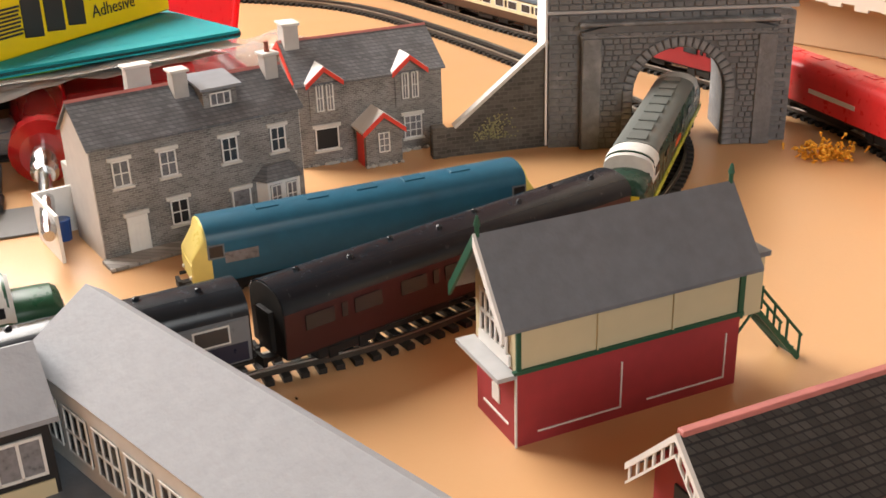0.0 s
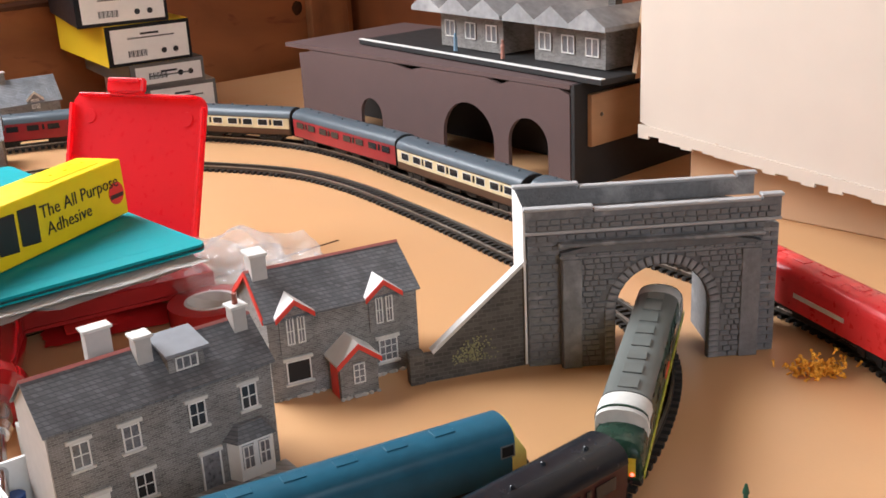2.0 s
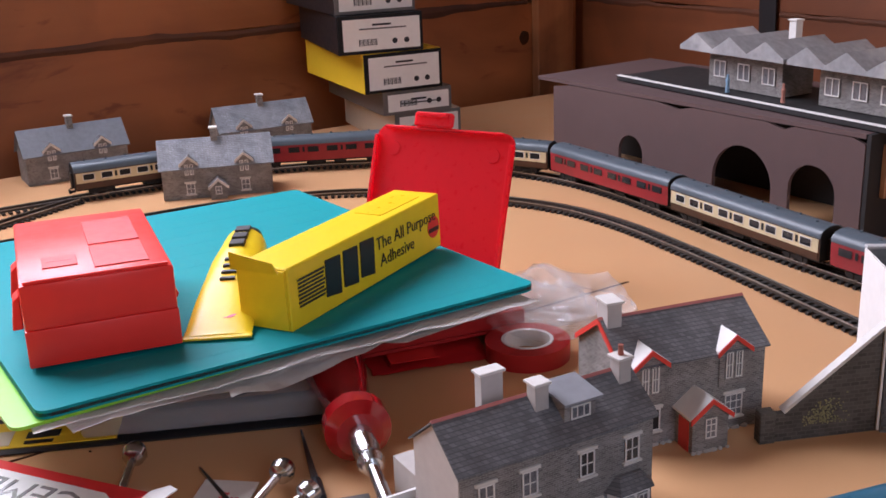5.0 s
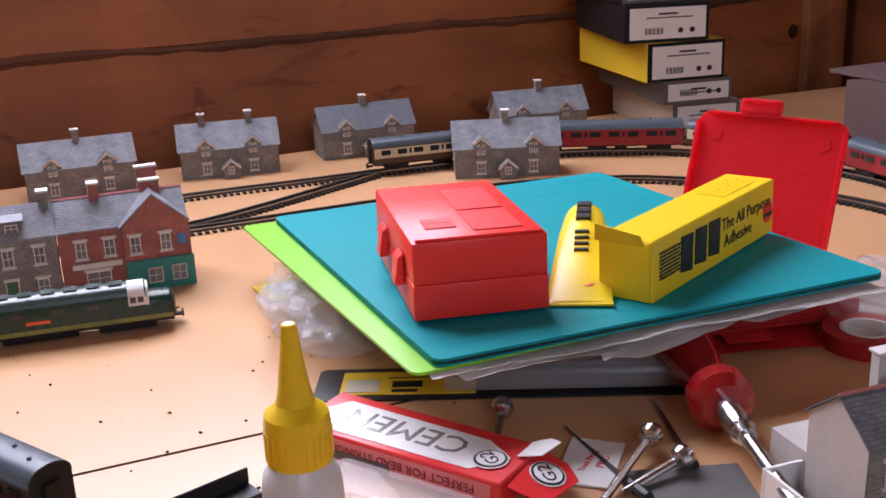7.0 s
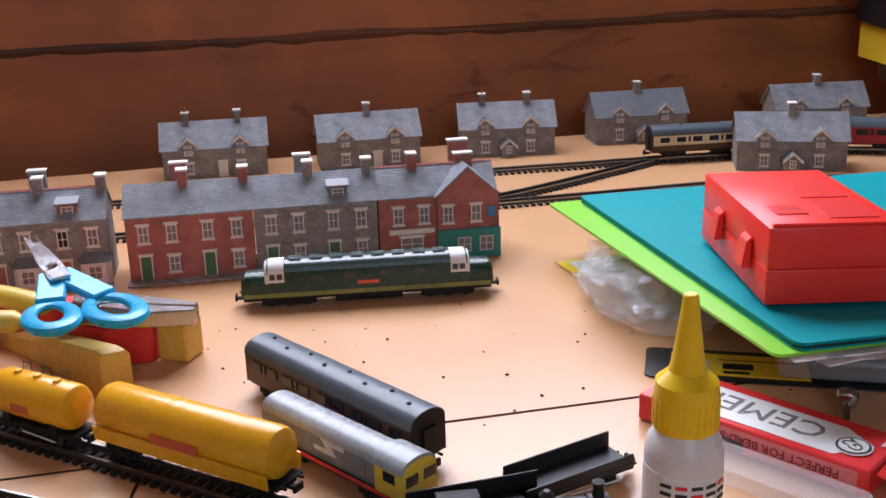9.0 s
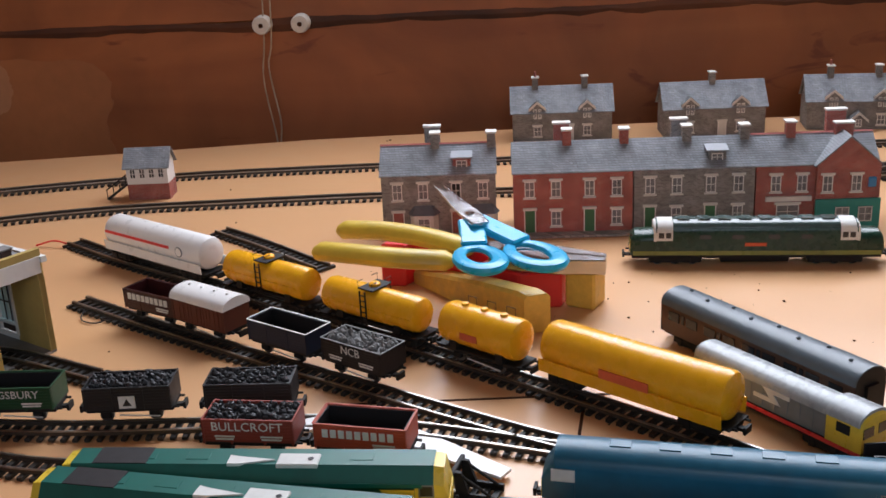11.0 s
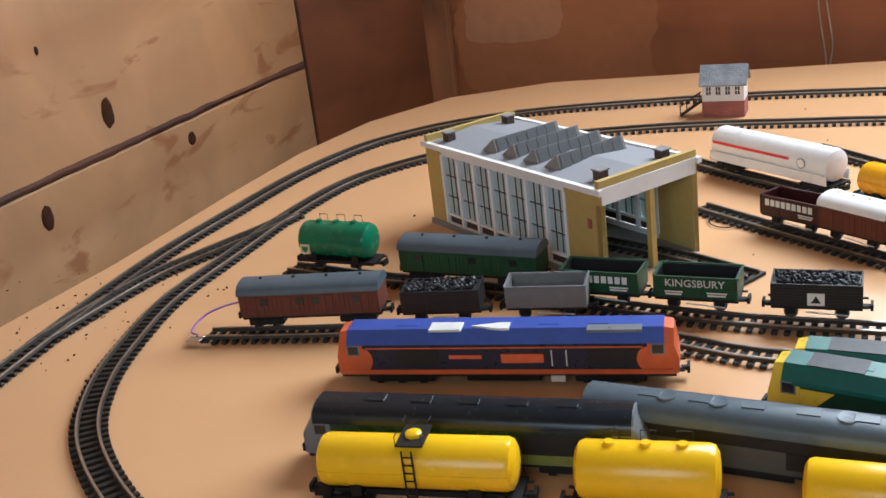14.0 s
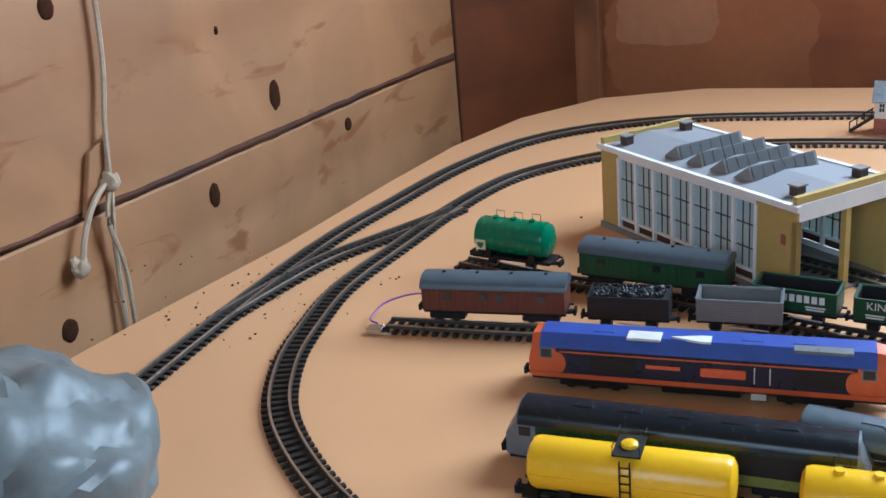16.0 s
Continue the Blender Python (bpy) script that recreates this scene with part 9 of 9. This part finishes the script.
# wires at the siding end
t = thing("loose_wire", pose(0, 0, 0), "purple wire looping from the siding end", "wire")
pts = smooth_line([(-0.836, -0.069, 0.004), (-0.848, -0.060, 0.008), (-0.862, -0.066, 0.009), (-0.868, -0.082, 0.006), (-0.860, -0.094, 0.003), (-0.850, -0.094, 0.004)], 0.003)
part("wire", tube_along(pts, 0.0005), M_PURPLE, t, smooth=True)
t = thing("track_clip", pose(-0.848, -0.096, 0, 0, 0, 48), "bright metal track clip at the siding end", "clip")
part("clip", box(-0.004, 0.004, -0.003, 0.003, 0.0003, 0.0035, 0.0004), M_STEEL, t)
part("prong", box(0.0041, 0.0100, -0.0046, -0.0036, 0.0012, 0.0024), M_STEEL, t)
part("prong", box(0.0041, 0.0100, 0.0036, 0.0046, 0.0012, 0.0024), M_STEEL, t)
t = thing("loose_wire", pose(0, 0, 0), "thin black wire by the middle siding", "wire")
pts = smooth_line([(-0.795, 0.190, 0.002), (-0.786, 0.182, 0.001), (-0.775, 0.183, 0.001), (-0.772, 0.190, 0.002)], 0.003)
part("wire", tube_along(pts, 0.0004), M_INK, t, smooth=True)
t = thing("loose_wire", pose(0, 0, 0), "short red wire tail by the siding end", "wire")
pts = smooth_line([(-0.905, 0.250, 0.003), (-0.915, 0.247, 0.004), (-0.925, 0.240, 0.001)], 0.003)
part("wire", tube_along(pts, 0.0006), M_CEMENTRED, t, smooth=True)

# grey sack at the table's near end
t = thing("plastic_sack", pose(-0.735, -0.282, 0.0), "crumpled grey plastic sack on the table edge", "plastic sack")
part("film", crumple(0.069, 0.060, 0.074, 8.0, rough=0.15, sub=5, facet=6.5), M_GREYBAG, t, smooth=True)
part("fold", crumple(0.038, 0.032, 0.089, 3.0, rough=0.18, sub=5, facet=7.5), M_GREYBAG, t, smooth=True).location = (-0.012, -0.010, 0.0)

# on the walls: string, spools, knots and a painted patch of light
t = thing("hanging_string", LEFT, "knotted jute string hanging on the plank wall", "string")
part("cord", tube_along(smooth_line([(-0.085, -0.005, 0.40), (-0.090, -0.005, 0.156), (-0.102, -0.006, 0.085), (-0.108, -0.008, 0.050), (-0.112, -0.006, 0.010), (-0.116, -0.006, -0.06), (-0.118, -0.006, -0.10)], 0.006), 0.0017), M_STRING, t, smooth=True)
part("cord", tube_along(smooth_line([(-0.108, -0.007, 0.052), (-0.115, -0.008, 0.030), (-0.108, -0.007, 0.000), (-0.108, -0.006, -0.04), (-0.110, -0.006, -0.09)], 0.005), 0.0016), M_STRING, t, smooth=True)
part("tail", tube_along(smooth_line([(-0.106, -0.007, 0.055), (-0.122, -0.008, 0.046), (-0.134, -0.008, 0.030), (-0.140, -0.007, 0.012)], 0.005), 0.0019), M_STRING, t, smooth=True)
kb = crumple(0.006, 0.005, 0.012, 1.5, 0.3, 3)
part("knot", kb, M_STRING, t, smooth=True).location = (-0.107, -0.007, 0.046)
part("tassel", crumple(0.0055, 0.004, 0.012, 4.5, 0.4, 3), M_STRING, t, smooth=True).location = (-0.141, -0.006, 0.004)
part("board_chip", prism([(-0.128, 0.036), (-0.100, 0.050), (-0.098, 0.080), (-0.116, 0.072)], -0.0045, -0.0005, "Y", bevel=0.0006), M_WALL_PALE, t, "loose wedge of bare wood")
for x, z, rx, rz, wall in ((0.071, 0.064, 0.0065, 0.011, LEFT), (-0.01, 0.013, 0.0058, 0.0085, LEFT), (-0.153, -0.025, 0.0065, 0.0075, LEFT), (0.162, 0.019, 0.005, 0.0055, LEFT), (-0.122, 0.157, 0.006, 0.007, LEFT), (0.017, 0.12, 0.0016, 0.003, LEFT),
                           (0.945, 0.058, 0.007, 0.008, FAR), (0.06, 0.020, 0.005, 0.006, FAR), (0.30, -0.03, 0.006, 0.005, FAR)):
    bm = bmesh.new()
    bmesh.ops.create_uvsphere(bm, u_segments=14, v_segments=8, radius=1.0)
    for v in bm.verts:
        v.co = Vector((v.co.x * rx, v.co.y * 0.0016, v.co.z * rz)) * (1 + 0.15 * noise.noise(v.co * 2 + Vector((x * 40, 0, 0))))
    k = tagged(part("wood_knot", bm, M_KNOT, None, smooth=True), "dark knot in the plank wall", "knot", kind="structure")
    k.matrix_basis = wall @ pose(x, 0, z)
t = thing("string_spools", FAR, "two white spools holding a string on the plank wall", "spool")
for x in (-0.222, -0.187):
    s = part("spool", turned([(0.0, 0.0078), (0.004, 0.0085), (0.007, 0.0066), (0.011, 0.0066), (0.014, 0.0085), (0.018, 0.0075), (0.0182, 0.003)], 20), M_SPOOL, t, smooth=True)
    s.matrix_basis = pose(x, -0.002, 0.098, 90, 0, 0)
    part("nail_head", turned([(0.0182, 0.0022), (0.0190, 0.0015)], 10), M_KNOT, s)
part("cord", tube_along(smooth_line([(-0.214, -0.010, 0.30), (-0.221, -0.010, 0.10), (-0.226, -0.009, 0.05), (-0.220, -0.008, 0.00), (-0.219, -0.006, -0.015)], 0.006), 0.0008), M_STRING, t, smooth=True)
part("cord", tube_along(smooth_line([(-0.208, -0.010, 0.30), (-0.214, -0.011, 0.10), (-0.220, -0.010, 0.06), (-0.214, -0.008, 0.01), (-0.216, -0.006, -0.012)], 0.006), 0.0008), M_STRING, t, smooth=True)
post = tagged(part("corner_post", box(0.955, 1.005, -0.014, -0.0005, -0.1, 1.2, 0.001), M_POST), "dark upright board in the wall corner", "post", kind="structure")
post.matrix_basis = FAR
random.seed(31)
def wall_light_patch(x0, x1, z0, z1, colour, lift, seed):
    """A ragged paler patch that paints brighter light onto the far wall."""
    n, cx, cz = 90, (x0 + x1) / 2, (z0 + z1) / 2
    pts = []
    for i in range(n):
        a = 2 * math.pi * i / n
        c, d = math.cos(a), math.sin(a)
        k = (abs(c) ** 5 + abs(d) ** 5) ** -0.2 * (1 + 0.12 * noise.noise(Vector((c * 1.6, d * 1.6, seed))) + 0.035 * noise.noise(Vector((c * 9, d * 9, seed))))
        pts.append((cx + (x1 - x0) / 2 * c * k, cz + (z1 - z0) / 2 * d * k))
    st = tagged(part("wall_light_patch", prism(pts, -lift, -0.0001, "Y"), material("brightened_varnish", colour, rough=0.5, vary=0.22, scale=22, mottle=0.3)), "patch of brighter light painted on the plank wall", "wall stain", kind="structure")
    st.matrix_basis = FAR


wall_light_patch(-0.580, -0.375, -0.036, 0.074, (0.40, 0.150, 0.050), 0.0005, 1.7)
wall_light_patch(-0.568, -0.465, 0.022, 0.072, (0.48, 0.225, 0.105), 0.0009, 5.1)
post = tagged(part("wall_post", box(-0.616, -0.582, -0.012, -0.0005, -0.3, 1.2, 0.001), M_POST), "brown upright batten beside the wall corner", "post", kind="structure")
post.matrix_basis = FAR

# dark waney edges where the wall boards meet
def waney_edge(wall, x0, x1, z, up, down, seed):
    n = 110
    xs = [x0 + (x1 - x0) * i / n for i in range(n + 1)]
    top = [(x, z + up * (0.55 + 0.9 * noise.noise(Vector((x * 9, seed, 0))) + 0.35 * noise.noise(Vector((x * 45, seed, 3))))) for x in xs]
    low = [(x, z - down * (0.55 + 0.9 * noise.noise(Vector((x * 7, seed, 9))) + 0.35 * noise.noise(Vector((x * 38, seed, 5))))) for x in xs]
    bm = bmesh.new()
    rows = [[bm.verts.new((a[0], y, a[1])) for a in line] for line, y in ((top, -0.0002), ([(a[0], (a[1] + b[1]) / 2) for a, b in zip(top, low)], -0.0012), (low, -0.0002))]
    for a, b in zip(rows, rows[1:]):
        for i in range(n):
            bm.faces.new((a[i], a[i + 1], b[i + 1], b[i]))
    e = tagged(part("waney_edge", bm, M_BARK), "dark uneven bark edge along a plank joint", "plank edge", kind="structure")
    e.matrix_basis = wall


waney_edge(FAR, -0.62, 0.95, 0.098, 0.006, 0.009, 2.0)
waney_edge(LEFT, -0.55, 0.355, 0.038, 0.0030, 0.0060, 7.0)
waney_edge(RIGHT, 0.02, 0.75, 0.098, 0.004, 0.006, 4.0)

# seams of the tabletop and crumbs on it
for a, b in (((-0.60, 0.190), (-0.05, 0.632)), ((-0.515, 0.258), (-0.44, 0.115)), ((-0.70, 0.86 - 0.13), (-0.62, 0.62))):
    d = Vector((b[0] - a[0], b[1] - a[1], 0))
    s = part("seam", box(0, d.length, -0.0007, 0.0007, 0.00005, 0.0003), M_KNOT, table)
    s.matrix_basis = pose(a[0], a[1], 0, 0, 0, math.degrees(math.atan2(d.y, d.x)))
random.seed(77)
cr = bmesh.new()
for i in range(260):
    k = random.random()
    if k < 0.45:
        p = Vector((-0.93, -0.13, 0)) + Vector((random.gauss(0, 0.045), random.gauss(0, 0.045), 0))
    elif k < 0.7:
        p = Vector((-0.48, 0.36, 0)) + Vector((random.gauss(0, 0.10), random.gauss(0, 0.07), 0))
    else:
        p = Vector((random.uniform(-0.95, 0.15), random.uniform(0.0, 0.6), 0))
    r = random.uniform(0.0003, 0.0011)
    bmesh.ops.create_icosphere(cr, subdivisions=1, radius=r, matrix=pose(p.x, p.y, r * 0.4, random.uniform(0, 360), 0, random.uniform(0, 360)) @ Matrix.Diagonal((1, 0.6, 0.5, 1)))
crumbs = tagged(part("crumbs", cr, M_KNOT), "dark crumbs scattered on the table", "debris", kind="stuff")
